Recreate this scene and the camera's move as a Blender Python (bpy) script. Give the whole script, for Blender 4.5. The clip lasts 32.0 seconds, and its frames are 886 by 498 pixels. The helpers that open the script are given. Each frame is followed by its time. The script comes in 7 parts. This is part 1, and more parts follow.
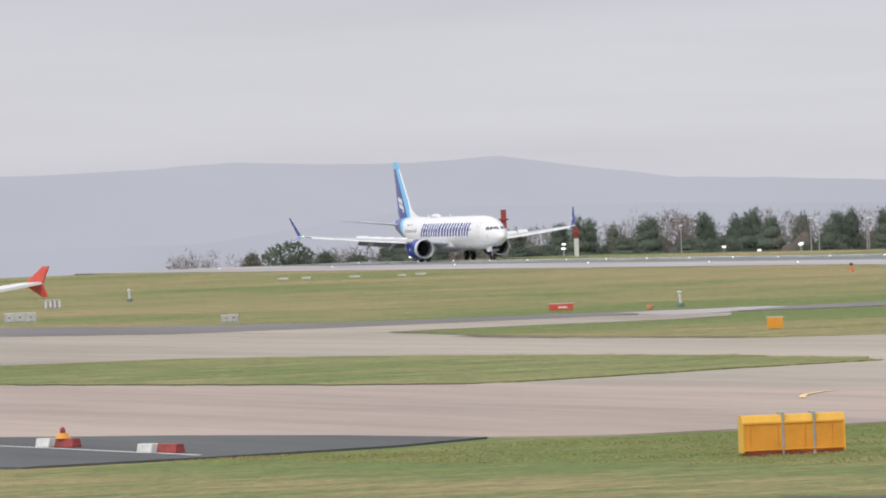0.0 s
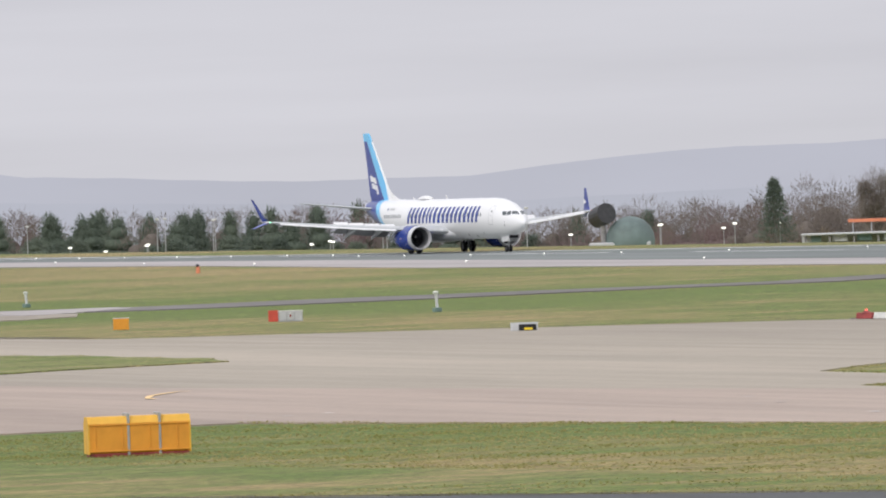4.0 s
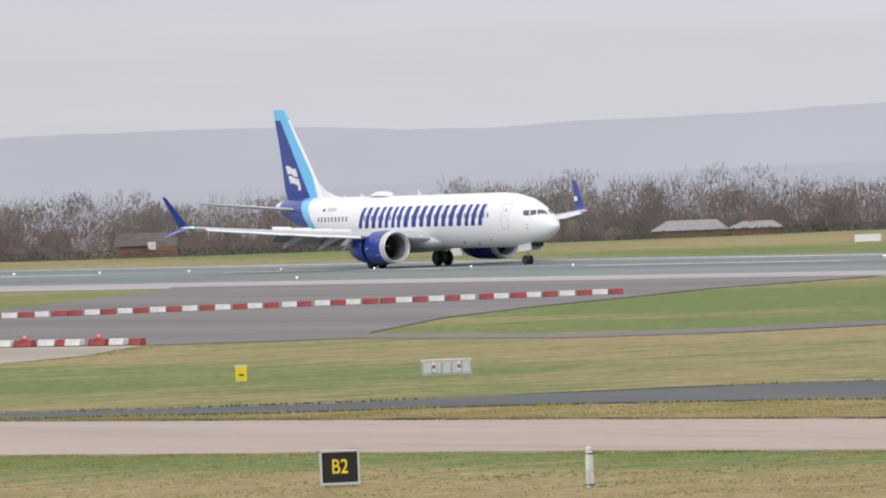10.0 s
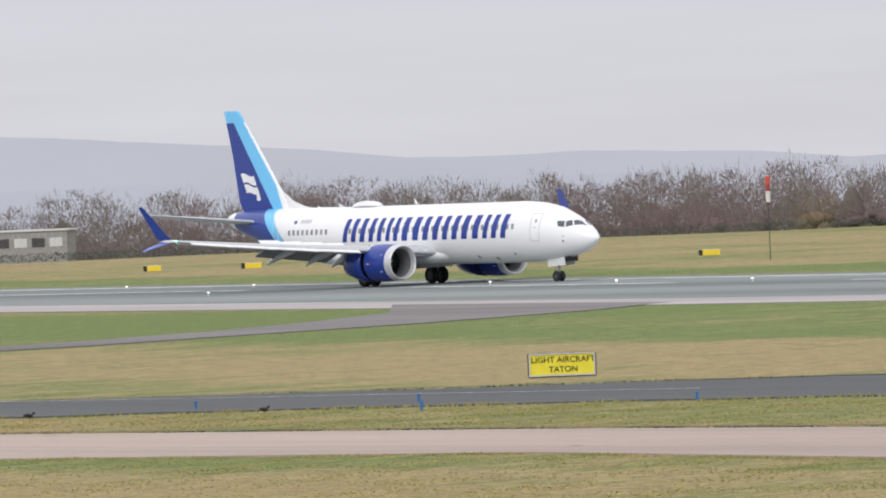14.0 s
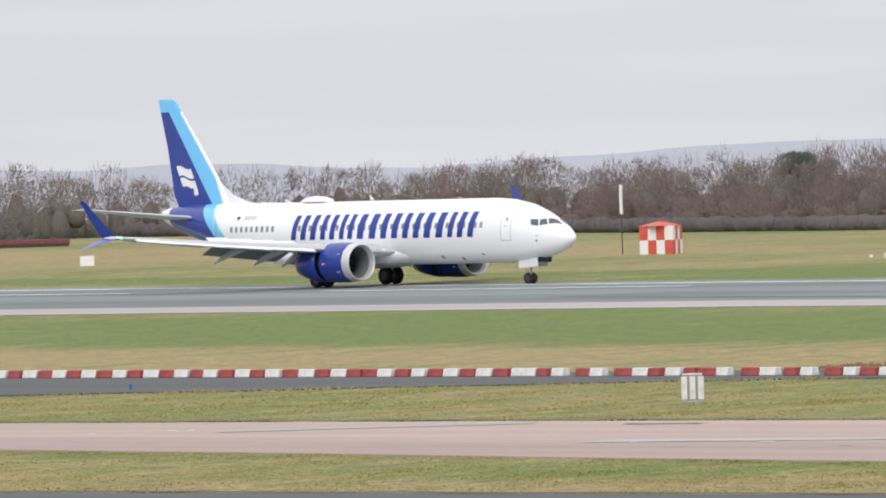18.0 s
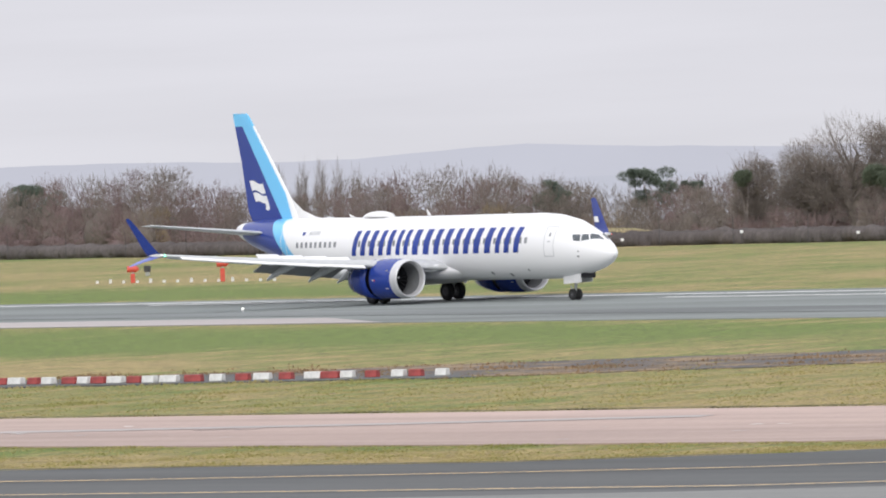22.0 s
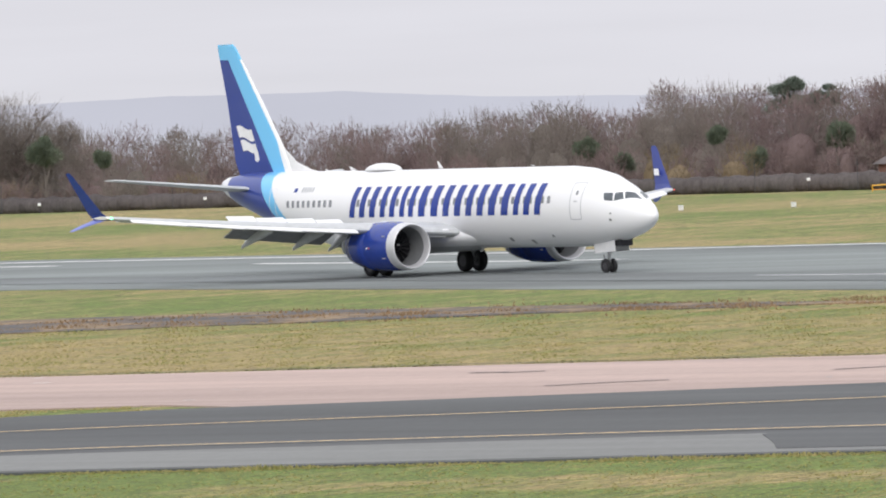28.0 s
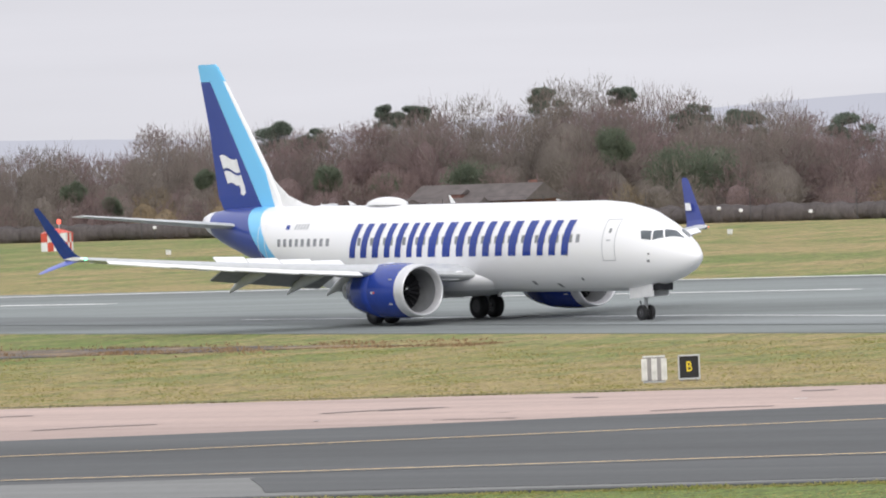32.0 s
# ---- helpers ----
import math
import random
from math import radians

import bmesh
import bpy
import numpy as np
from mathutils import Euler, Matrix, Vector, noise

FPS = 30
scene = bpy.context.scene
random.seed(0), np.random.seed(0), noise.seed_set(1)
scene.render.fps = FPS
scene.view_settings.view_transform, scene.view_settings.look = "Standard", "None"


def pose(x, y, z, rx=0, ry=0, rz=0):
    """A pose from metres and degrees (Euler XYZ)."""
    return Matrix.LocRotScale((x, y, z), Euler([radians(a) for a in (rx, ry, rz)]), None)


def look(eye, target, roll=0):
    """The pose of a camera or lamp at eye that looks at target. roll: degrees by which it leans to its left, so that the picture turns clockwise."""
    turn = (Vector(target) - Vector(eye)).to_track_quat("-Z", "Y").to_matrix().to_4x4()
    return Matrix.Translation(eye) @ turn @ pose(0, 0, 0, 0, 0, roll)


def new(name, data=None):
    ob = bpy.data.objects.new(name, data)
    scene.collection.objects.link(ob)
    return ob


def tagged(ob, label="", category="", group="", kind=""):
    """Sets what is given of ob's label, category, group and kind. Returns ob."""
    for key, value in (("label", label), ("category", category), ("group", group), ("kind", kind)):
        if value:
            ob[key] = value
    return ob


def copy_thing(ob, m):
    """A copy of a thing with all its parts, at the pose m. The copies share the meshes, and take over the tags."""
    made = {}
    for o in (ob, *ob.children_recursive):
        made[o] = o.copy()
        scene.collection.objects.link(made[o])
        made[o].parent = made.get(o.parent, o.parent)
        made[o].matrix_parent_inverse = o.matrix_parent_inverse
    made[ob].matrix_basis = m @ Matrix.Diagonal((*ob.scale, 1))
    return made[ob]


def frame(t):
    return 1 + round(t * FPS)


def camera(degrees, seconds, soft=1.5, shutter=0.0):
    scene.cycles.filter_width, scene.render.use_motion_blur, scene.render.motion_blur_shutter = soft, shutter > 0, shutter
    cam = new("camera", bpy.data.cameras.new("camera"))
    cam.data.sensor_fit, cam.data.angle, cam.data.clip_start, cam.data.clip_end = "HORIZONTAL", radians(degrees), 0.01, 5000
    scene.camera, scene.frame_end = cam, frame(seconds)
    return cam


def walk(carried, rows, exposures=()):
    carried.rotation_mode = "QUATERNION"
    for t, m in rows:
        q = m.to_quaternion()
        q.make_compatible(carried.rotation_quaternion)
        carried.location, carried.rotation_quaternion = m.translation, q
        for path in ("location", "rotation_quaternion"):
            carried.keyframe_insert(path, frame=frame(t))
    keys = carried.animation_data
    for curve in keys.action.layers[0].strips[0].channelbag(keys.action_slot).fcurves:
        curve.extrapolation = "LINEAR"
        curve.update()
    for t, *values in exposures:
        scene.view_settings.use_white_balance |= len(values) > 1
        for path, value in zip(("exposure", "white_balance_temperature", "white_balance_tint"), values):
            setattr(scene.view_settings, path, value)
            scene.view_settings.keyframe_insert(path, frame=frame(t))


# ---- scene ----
# ---- camera ----
cam = camera(6.060, 32.0, soft=1.95)
VIEW = (  # seconds, place, turn to the right of the runway's normal, tilt, lean
    (0, 0.0, 0.0, 7.90, -70.803, -0.367, -2.22),
    (0.5, 0.0, 0.0, 7.90, -70.259, -0.332, -2.41),
    (1, 0.0, 0.0, 7.90, -69.530, -0.343, -2.24),
    (1.5, 0.0, 0.0, 7.90, -69.080, -0.373, -2.18),
    (2, 0.0, 0.0, 7.90, -68.748, -0.449, -2.34),
    (2.5, 0.0, 0.0, 7.90, -68.028, -0.329, -2.13),
    (4.5, 0.0, 0.0, 7.90, -65.778, -0.642, -1.96),
    (5, 0.0, 0.0, 7.90, -65.057, -0.621, -1.91),
    (5.5, 0.0, 0.0, 7.90, -64.206, -0.409, -1.85),
    (6, 0.0, 0.0, 7.90, -63.525, -0.354, -1.96),
    (6.5, 0.0, 0.0, 7.90, -62.778, -0.305, -2.03),
    (7, 0.0, 0.0, 7.90, -62.095, -0.336, -1.87),
    (7.5, 0.0, 0.0, 7.90, -61.496, -0.482, -2.00),
    (8, 0.0, 0.0, 7.90, -60.768, -0.572, -2.01),
    (8.5, 0.0, 0.0, 7.90, -59.876, -0.614, -2.00),
    (9, 0.0, 0.0, 7.90, -59.139, -0.689, -2.04),
    (9.5, 0.0, 0.0, 7.90, -58.356, -0.573, -2.09),
    (10, 0.0, 0.0, 7.90, -57.359, -0.613, -2.23),
    (10.5, 0.0, 0.0, 7.90, -56.489, -0.629, -2.21),
    (11, 0.0, 0.0, 7.90, -55.513, -0.617, -2.10),
    (11.5, 0.0, 0.0, 7.90, -54.660, -0.679, -2.14),
    (12, 0.0, 0.0, 7.90, -53.875, -0.628, -2.22),
    (12.5, 0.3, -0.3, 7.91, -53.186, -0.699, -2.75),
    (13, 4.7, -4.3, 8.00, -52.129, -0.708, -2.43),
    (13.5, 15.3, -13.9, 8.21, -50.928, -0.772, -2.39),
    (14, 25.6, -23.3, 8.42, -50.050, -0.628, -2.30),
    (14.5, 33.3, -30.3, 8.58, -49.239, -0.604, -2.15),
    (15, 41.2, -37.5, 8.74, -48.167, -0.619, -2.01),
    (15.5, 49.9, -45.4, 8.92, -47.374, -0.782, -2.01),
    (17.5, 50.3, -45.9, 8.93, -43.655, -0.835, -2.04),
    (18, 53.7, -49.9, 9.02, -42.989, -0.750, -1.83),
    (18.5, 59.1, -56.3, 9.16, -42.100, -0.797, -1.48),
    (19, 67.9, -66.9, 9.46, -41.221, -0.810, -1.34),
    (19.5, 78.5, -79.5, 9.82, -40.526, -0.842, -1.38),
    (20, 86.1, -88.6, 10.03, -40.050, -0.733, -1.78),
    (20.5, 90.7, -94.1, 10.16, -39.439, -0.765, -2.00),
    (21, 94.2, -98.3, 10.25, -38.722, -0.930, -1.90),
    (21.5, 94.2, -98.3, 10.25, -38.041, -0.947, -2.07),
    (22, 94.2, -98.3, 10.25, -37.677, -0.777, -2.24),
    (22.5, 94.2, -98.3, 10.25, -37.062, -0.690, -2.34),
    (23, 94.2, -98.3, 10.25, -36.415, -0.656, -2.37),
    (23.5, 94.2, -98.3, 10.25, -35.783, -0.782, -2.42),
    (24, 94.2, -98.3, 10.25, -35.072, -0.918, -2.29),
    (24.5, 94.2, -98.3, 10.25, -34.601, -0.951, -1.92),
    (26.5, 94.2, -98.3, 10.15, -32.933, -1.535, -2.27),
    (27, 94.2, -98.3, 10.12, -32.321, -1.464, -2.43),
    (27.5, 94.2, -98.3, 10.12, -31.678, -1.371, -2.37),
    (28, 94.2, -98.3, 10.12, -31.113, -1.196, -2.32),
    (28.5, 94.2, -98.3, 10.12, -30.720, -1.120, -2.37),
    (29, 94.2, -98.3, 10.12, -30.457, -1.112, -2.49),
    (29.5, 94.2, -98.3, 10.12, -30.266, -1.061, -2.58),
    (30, 94.2, -98.3, 10.12, -29.766, -1.134, -2.36),
    (30.5, 94.2, -98.3, 10.12, -29.222, -1.148, -2.52),
    (31, 94.2, -98.3, 10.12, -28.672, -1.155, -2.28),
    (31.5, 94.2, -98.3, 10.12, -28.065, -1.046, -2.17),
    (32, 94.2, -98.3, 10.12, -27.596, -1.033, -2.30),
)
walk(cam, [(t, pose(x, y, z, 90 + tilt, 0, -turn) @ pose(0, 0, 0, 0, 0, lean)) for t, x, y, z, turn, tilt, lean in VIEW],
     exposures=((0, -0.1), (13, -0.06), (17, 0.04), (20, 0.11), (23, 0.11), (27, 0.13), (32, 0.12)))

# ---- light ----
SUN_AZ, SUN_EL = 200.0, 38.0


def make_world():
    w = bpy.data.worlds.new("overcast")
    scene.world = w
    w.use_nodes = True
    nt = w.node_tree
    n, l = nt.nodes, nt.links
    n.clear()
    out = n.new("ShaderNodeOutputWorld")
    bg = n.new("ShaderNodeBackground")
    sky = n.new("ShaderNodeTexSky")
    sky.sky_type, sky.sun_disc = "NISHITA", False
    sky.sun_elevation, sky.sun_rotation = radians(SUN_EL), radians(SUN_AZ)
    tc = n.new("ShaderNodeTexCoord")
    sep = n.new("ShaderNodeSeparateXYZ")
    l.new(tc.outputs["Generated"], sep.inputs[0])
    mp = n.new("ShaderNodeMapping")
    mp.inputs["Scale"].default_value = (7, 7, 90)
    l.new(tc.outputs["Generated"], mp.inputs[0])
    nz = n.new("ShaderNodeTexNoise")
    nz.inputs["Scale"].default_value, nz.inputs["Detail"].default_value = 1.0, 5
    l.new(mp.outputs[0], nz.inputs["Vector"])
    grad = n.new("ShaderNodeValToRGB")
    l.new(sep.outputs["Z"], grad.inputs[0])
    e = grad.color_ramp.elements
    e[0].position, e[0].color = 0.0, (6.45, 6.42, 6.95, 1)
    e[1].position, e[1].color = 1.0, (11.5, 11.5, 12.2, 1)
    for at, c in ((0.02, (6.28, 6.26, 6.85)), (0.04, (5.62, 5.64, 6.4)), (0.09, (5.65, 5.74, 6.5)), (0.25, (7.6, 7.6, 8.0)), (0.6, (10.5, 10.5, 10.9))):
        grad.color_ramp.elements.new(at).color = (*c, 1)
    dim = n.new("ShaderNodeMapRange")
    dim.inputs["From Min"].default_value, dim.inputs["From Max"].default_value = 0.3, 0.7
    dim.inputs["To Min"].default_value, dim.inputs["To Max"].default_value = 0.93, 1.06
    l.new(nz.outputs[0], dim.inputs[0])
    mul = n.new("ShaderNodeVectorMath")
    mul.operation = "SCALE"
    l.new(grad.outputs[0], mul.inputs[0])
    l.new(dim.outputs[0], mul.inputs["Scale"])
    mix = n.new("ShaderNodeMix")
    mix.data_type = "RGBA"
    mix.inputs["Factor"].default_value = 0.93
    l.new(sky.outputs[0], mix.inputs["A"])
    l.new(mul.outputs[0], mix.inputs["B"])
    l.new(mix.outputs["Result"], bg.inputs["Color"])
    bg.inputs["Strength"].default_value = 0.11
    l.new(bg.outputs[0], out.inputs[0])


make_world()
sun = new("sun", bpy.data.lights.new("sun", "SUN"))
sun.data.energy, sun.data.angle, sun.data.color = 1.3, radians(25), (1.0, 0.97, 0.92)
sun.matrix_world = look((-60, -80, 120), (-160, 100, 0))


# ---- materials ----
class Nodes:
    def __init__(self, name, rough=0.8, metal=0.0):
        self.m = bpy.data.materials.new(name)
        self.m.use_nodes = True
        self.t = self.m.node_tree
        self.b = self.t.nodes["Principled BSDF"]
        self.b.inputs["Roughness"].default_value, self.b.inputs["Metallic"].default_value = rough, metal
        self.pos = self.t.nodes.new("ShaderNodeTexCoord").outputs["Object"]

    def add(self, kind, **inputs):
        nd = self.t.nodes.new("ShaderNode" + kind)
        for k, v in inputs.items():
            s = nd.inputs[k.replace("_", " ")]
            if hasattr(v, "links"):
                self.t.links.new(v, s)
            else:
                s.default_value = v
        return nd

    def noise(self, scale, detail=4.0, stretch=(1, 1, 1), rough=0.55):
        mp = self.add("Mapping", Vector=self.pos, Scale=stretch)
        return self.add("TexNoise", Vector=mp.outputs[0], Scale=scale, Detail=detail, Roughness=rough).outputs[0]

    def ramp(self, fac, *stops):
        r = self.add("ValToRGB", Fac=fac)
        e = r.color_ramp.elements
        while len(e) < len(stops):
            e.new(0.5)
        for el, (p, c) in zip(e, stops):
            el.position, el.color = p, (*c, 1)
        return r.outputs[0]

    def mix(self, fac, a, b, mode="MIX"):
        m = self.t.nodes.new("ShaderNodeMix")
        m.data_type, m.blend_type = "RGBA", mode
        for key, v in (("Factor", fac), ("A", a), ("B", b)):
            s = [i for i in m.inputs if i.name == key and i.type == ("VALUE" if key == "Factor" else "RGBA")][0]
            if hasattr(v, "links"):
                self.t.links.new(v, s)
            else:
                s.default_value = v if key == "Factor" else (*v, 1)
        return [o for o in m.outputs if o.type == "RGBA"][0]

    def math(self, op, a, b=0.0):
        m = self.t.nodes.new("ShaderNodeMath")
        m.operation = op
        for s, v in zip(m.inputs, (a, b)):
            if hasattr(v, "links"):
                self.t.links.new(v, s)
            else:
                s.default_value = v
        return m.outputs[0]

    def color(self, c):
        if hasattr(c, "links"):
            self.t.links.new(c, self.b.inputs["Base Color"])
        else:
            self.b.inputs["Base Color"].default_value = (*c, 1)
        return self

    def bump(self, height, strength=0.3, distance=0.05):
        b = self.add("Bump", Height=height, Strength=strength, Distance=distance)
        self.t.links.new(b.outputs[0], self.b.inputs["Normal"])
        return self


def plain(name, c, rough=0.6, metal=0.0, var=0.12, scale=3.0):
    n = Nodes(name, rough, metal)
    f = n.noise(scale, 5)
    lo, hi = [tuple(max(0, k * (1 + s * var)) for k in c) for s in (-1, 1)]
    n.color(n.ramp(f, (0.3, lo), (0.7, hi)))
    return n.m


def grass_material(name, green, tan, bias=0.5, spots=()):
    """Grass between green and dry tan; spots are (x, y, half length, half width, turn, shift towards tan)."""
    n = Nodes(name, 0.95)
    big = n.noise(0.02, 4, (1, 1.2, 1))
    mid = n.noise(0.3, 5, (1, 0.25, 1), 0.65)
    fine = n.noise(2.2, 4, (1, 1, 1), 0.7)
    f = n.math("ADD", n.math("MULTIPLY", big, 0.5), n.math("MULTIPLY", mid, 0.5))
    f = n.math("ADD", f, n.math("MULTIPLY", n.math("SUBTRACT", n.noise(1.2, 4, (1, 0.2, 1), 0.65), 0.5), 0.42))
    for x, y, rx, ry, turn, shift in spots:
        mp = n.add("Mapping", Vector=n.pos, Location=(x, y, 0), Rotation=(0, 0, turn), Scale=(rx, ry, 400))
        mp.vector_type = "TEXTURE"
        g = n.add("TexGradient", Vector=mp.outputs[0])
        g.gradient_type = "SPHERICAL"
        f = n.math("ADD", f, n.math("MULTIPLY", n.math("MINIMUM", g.outputs["Fac"], 0.4), shift * 2.5))
    base = n.ramp(f, (bias - 0.075, green), (bias + 0.01, tuple((a + b) / 2 for a, b in zip(green, tan))), (bias + 0.08, tan))
    blades = n.math("ADD", n.math("MULTIPLY", n.noise(5.0, 4, (1, 0.11, 1), 0.75), 0.45), n.math("MULTIPLY", n.noise(20.0, 3, (1, 0.1, 1), 0.7), 0.55))
    col = n.mix(0.6, base, n.ramp(fine, (0.3, (0.28, 0.28, 0.28)), (0.7, (0.75, 0.75, 0.75))), "OVERLAY")
    n.color(n.mix(0.85, col, n.ramp(blades, (0.43, (0.15, 0.15, 0.15)), (0.57, (0.85, 0.85, 0.85))), "OVERLAY"))
    n.bump(fine, 0.6, 0.08)
    return n.m


def paving_material(name, c, stain=0.25, stretch=(0.25, 1.5, 1), old=None):
    n = Nodes(name, 0.88)
    big = n.noise(0.05, 5, stretch)
    fine = n.noise(9.0, 5, (1, 0.13, 1), 0.75)
    lo, hi = tuple(k * (1 - stain) for k in c), tuple(k * (1 + stain) for k in c)
    base = n.ramp(big, (0.3, lo), (0.7, hi))
    if old:  # the older concrete lies west of x = -140
        turn = n.add("MapRange", Value=n.add("SeparateXYZ", Vector=n.pos).outputs["X"], From_Min=-175.0, From_Max=-105.0)
        base = n.mix(turn.outputs[0], n.ramp(big, (0.3, tuple(k * (1 - stain) for k in old)), (0.7, tuple(k * (1 + stain) for k in old))), base)
    streak = n.noise(0.5, 5, (0.06, 1.0, 1), 0.65)
    base = n.mix(0.34, base, n.ramp(streak, (0.36, (0.36, 0.36, 0.36)), (0.64, (0.62, 0.62, 0.62))), "OVERLAY")
    n.color(n.mix(0.35, base, n.ramp(fine, (0.32, (0.33, 0.33, 0.33)), (0.68, (0.67, 0.67, 0.67))), "OVERLAY"))
    return n.m


def lerp_table(v, xs, ys):
    return float(np.interp(v, xs, ys))


def rim(x):
    """How far out the level airfield reaches; beyond it the land falls away."""
    return lerp_table(x, (-1400, -720, -640, -560, -426, -286, -163, 60), (346, 352, 400, 575, 512, 478, 462, 440))


def gz(x, y):
    z = -min(9.0, 0.05 * max(0.0, y - rim(x) - 4)) - 0.02 * max(0.0, -975 - x)
    far = math.hypot(x, y)
    return z - 0.018 * max(0.0, far - 1500)


SPOTS = ((-250, 248, 125, 34, -0.16, -0.13), (-140, 238, 75, 24, -0.5, -0.05), (-350, 255, 60, 30, 0.2, -0.12), (-205, 114, 50, 7, 0.2, -0.05), (-285, 160, 40, 18, 0, -0.08), (-320, 213, 32, 10, 0, -0.1),
         (-8, 74, 90, 26, 0.25, -0.12), (-38, 70, 16, 4.5, 0.3, 0.12), (-8, 79, 18, 4, 0.25, 0.12), (-20, 61, 22, 5, 0.2, 0.12), (-228, 107, 62, 7, 0.33, -0.1), (-228, 92, 55, 20, 0.3, -0.1), (-245, 92, 50, 7, 0.35, 0.07), (-85, 119, 90, 4, 0.05, -0.05), (-150, 125, 60, 4, 0, -0.04), (-480, 425, 220, 70, -0.1, 0.05), (-320, 405, 170, 60, -0.1, -0.02), (-460, 215, 95, 75, 0.3, -0.1), (-470, 363, 150, 15, -0.07, -0.1), (-280, 346, 140, 15, -0.1, -0.08), (-140, 385, 130, 75, 0, 0.01), (-85, 111, 60, 5, 0.1, 0.06), (-150, 113, 60, 8, 0.1, 0.1), (-225, 200, 90, 24, -0.1, 0.08), (-50, 178, 60, 28, 0.1, 0.05), (-182, 101, 40, 7, 0.3, 0.1))
GRASS = grass_material("airfield_grass", (0.122, 0.166, 0.032), (0.295, 0.228, 0.098), 0.48, SPOTS)
VERGE = grass_material("verge_grass", (0.125, 0.17, 0.032), (0.29, 0.245, 0.11), 0.52)
RUNWAY = paving_material("grooved_asphalt", (0.187, 0.207, 0.202), 0.3, (0.12, 1.6, 1))
RUBBERED = paving_material("rubber_worn_asphalt", (0.172, 0.187, 0.187), 0.3, (0.1, 1.4, 1))
SHOULDER = paving_material("pale_concrete", (0.41, 0.375, 0.37), 0.16)
PINK = paving_material("pink_concrete", (0.43, 0.326, 0.288), 0.2, (0.07, 0.9, 1), old=(0.415, 0.332, 0.281))
BEIGE = paving_material("beige_concrete", (0.385, 0.335, 0.275), 0.22, (0.07, 0.8, 1))
ASPHALT = paving_material("dark_asphalt", (0.086, 0.09, 0.091), 0.2)
ASPHALT_MID = paving_material("worn_asphalt", (0.178, 0.162, 0.16), 0.2)
WORN = paving_material("pale_worn_asphalt", (0.19, 0.193, 0.187), 0.12)
def mud_material():
    """Old asphalt showing through dead brown weeds."""
    n = Nodes("mud_and_dead_weeds", 0.95)
    f = n.math("ADD", n.math("MULTIPLY", n.noise(0.22, 4, (1, 0.9, 1), 0.6), 0.6), n.math("MULTIPLY", n.noise(1.6, 5, (1, 0.22, 1), 0.7), 0.4))
    base = n.ramp(f, (0.46, (0.088, 0.086, 0.092)), (0.51, (0.13, 0.10, 0.075)), (0.56, (0.26, 0.185, 0.11)))
    n.color(n.mix(0.7, base, n.ramp(n.noise(7, 4, (1, 0.12, 1), 0.75), (0.4, (0.2, 0.2, 0.2)), (0.6, (0.8, 0.8, 0.8))), "OVERLAY"))
    return n.m


MUD = mud_material()
SOIL = paving_material("dark_soil", (0.085, 0.07, 0.045), 0.35, (1, 1, 1))
LINE_WHITE = paving_material("worn_white_line", (0.74, 0.75, 0.74), 0.12, (1, 1, 1))
LINE_YELLOW = paving_material("worn_yellow_line", (0.93, 0.66, 0.34), 0.06, (1, 1, 1))
TAR = paving_material("tar_repair", (0.13, 0.12, 0.125), 0.3)
WHITE = plain("white_paint", (0.80, 0.80, 0.81), 0.35, var=0.03)
OFFWHITE = plain("weathered_white_paint", (0.66, 0.66, 0.64), 0.6, var=0.2, scale=4)
RED = plain("weathered_red_paint", (0.30, 0.05, 0.046), 0.55, var=0.35, scale=3)
DARKRED = plain("dark_red_paint", (0.17, 0.045, 0.05), 0.7, var=0.3)
SIGNRED = plain("bright_red_paint", (0.62, 0.09, 0.06), 0.5, var=0.12)
ORANGE = plain("orange_paint", (0.68, 0.23, 0.12), 0.6, var=0.12)
YELLOW = plain("yellow_sign_face", (0.80, 0.60, 0.03), 0.45, var=0.06)
AMBER = plain("yellow_orange_paint", (0.78, 0.33, 0.035), 0.5, var=0.10, scale=2)
# Amber lightened for sky light on the bin lid; plain paint on the boom.
LIDAMBER = plain("sky_lit_and_pale_amber", (0.82, 0.45, 0.055), 0.5, var=0.10, scale=2)
LEMON = plain("lemon_sign_face", (0.74, 0.66, 0.04), 0.45, var=0.06)
BLACK = plain("black_face", (0.012, 0.012, 0.013), 0.4, var=0.2)
GREYBOX = plain("light_grey_cabinet", (0.55, 0.56, 0.57), 0.5, var=0.08)
STEEL = plain("galvanised_steel", (0.46, 0.47, 0.48), 0.4, 0.6, var=0.12)
DARKMETAL = plain("dark_metal", (0.06, 0.06, 0.065), 0.5, 0.3, var=0.2)
RUBBER = plain("tyre_rubber", (0.018, 0.018, 0.02), 0.75, var=0.2)
POSTBLUE = plain("blue_plastic", (0.03, 0.15, 0.42), 0.5)
GREENPAINT = plain("dull_green_paint", (0.16, 0.24, 0.22), 0.6, var=0.2, scale=0.5)
TANKGREEN = plain("faded_green_paint", (0.15, 0.20, 0.195), 0.6, var=0.35, scale=0.4)
ROOFGREY = plain("grey_roof", (0.29, 0.28, 0.28), 0.8, var=0.2)
HOUSE_ROOF = plain("old_roof_tiles", (0.115, 0.098, 0.095), 0.9, var=0.25, scale=1.2)
BRICK = plain("brown_brick", (0.21, 0.105, 0.085), 0.85, var=0.25, scale=1.5)


def glow(name, c, power):
    n = Nodes(name, 0.4)
    n.color(c)
    n.b.inputs["Emission Color"].default_value = (*c, 1)
    n.b.inputs["Emission Strength"].default_value = power
    return n.m


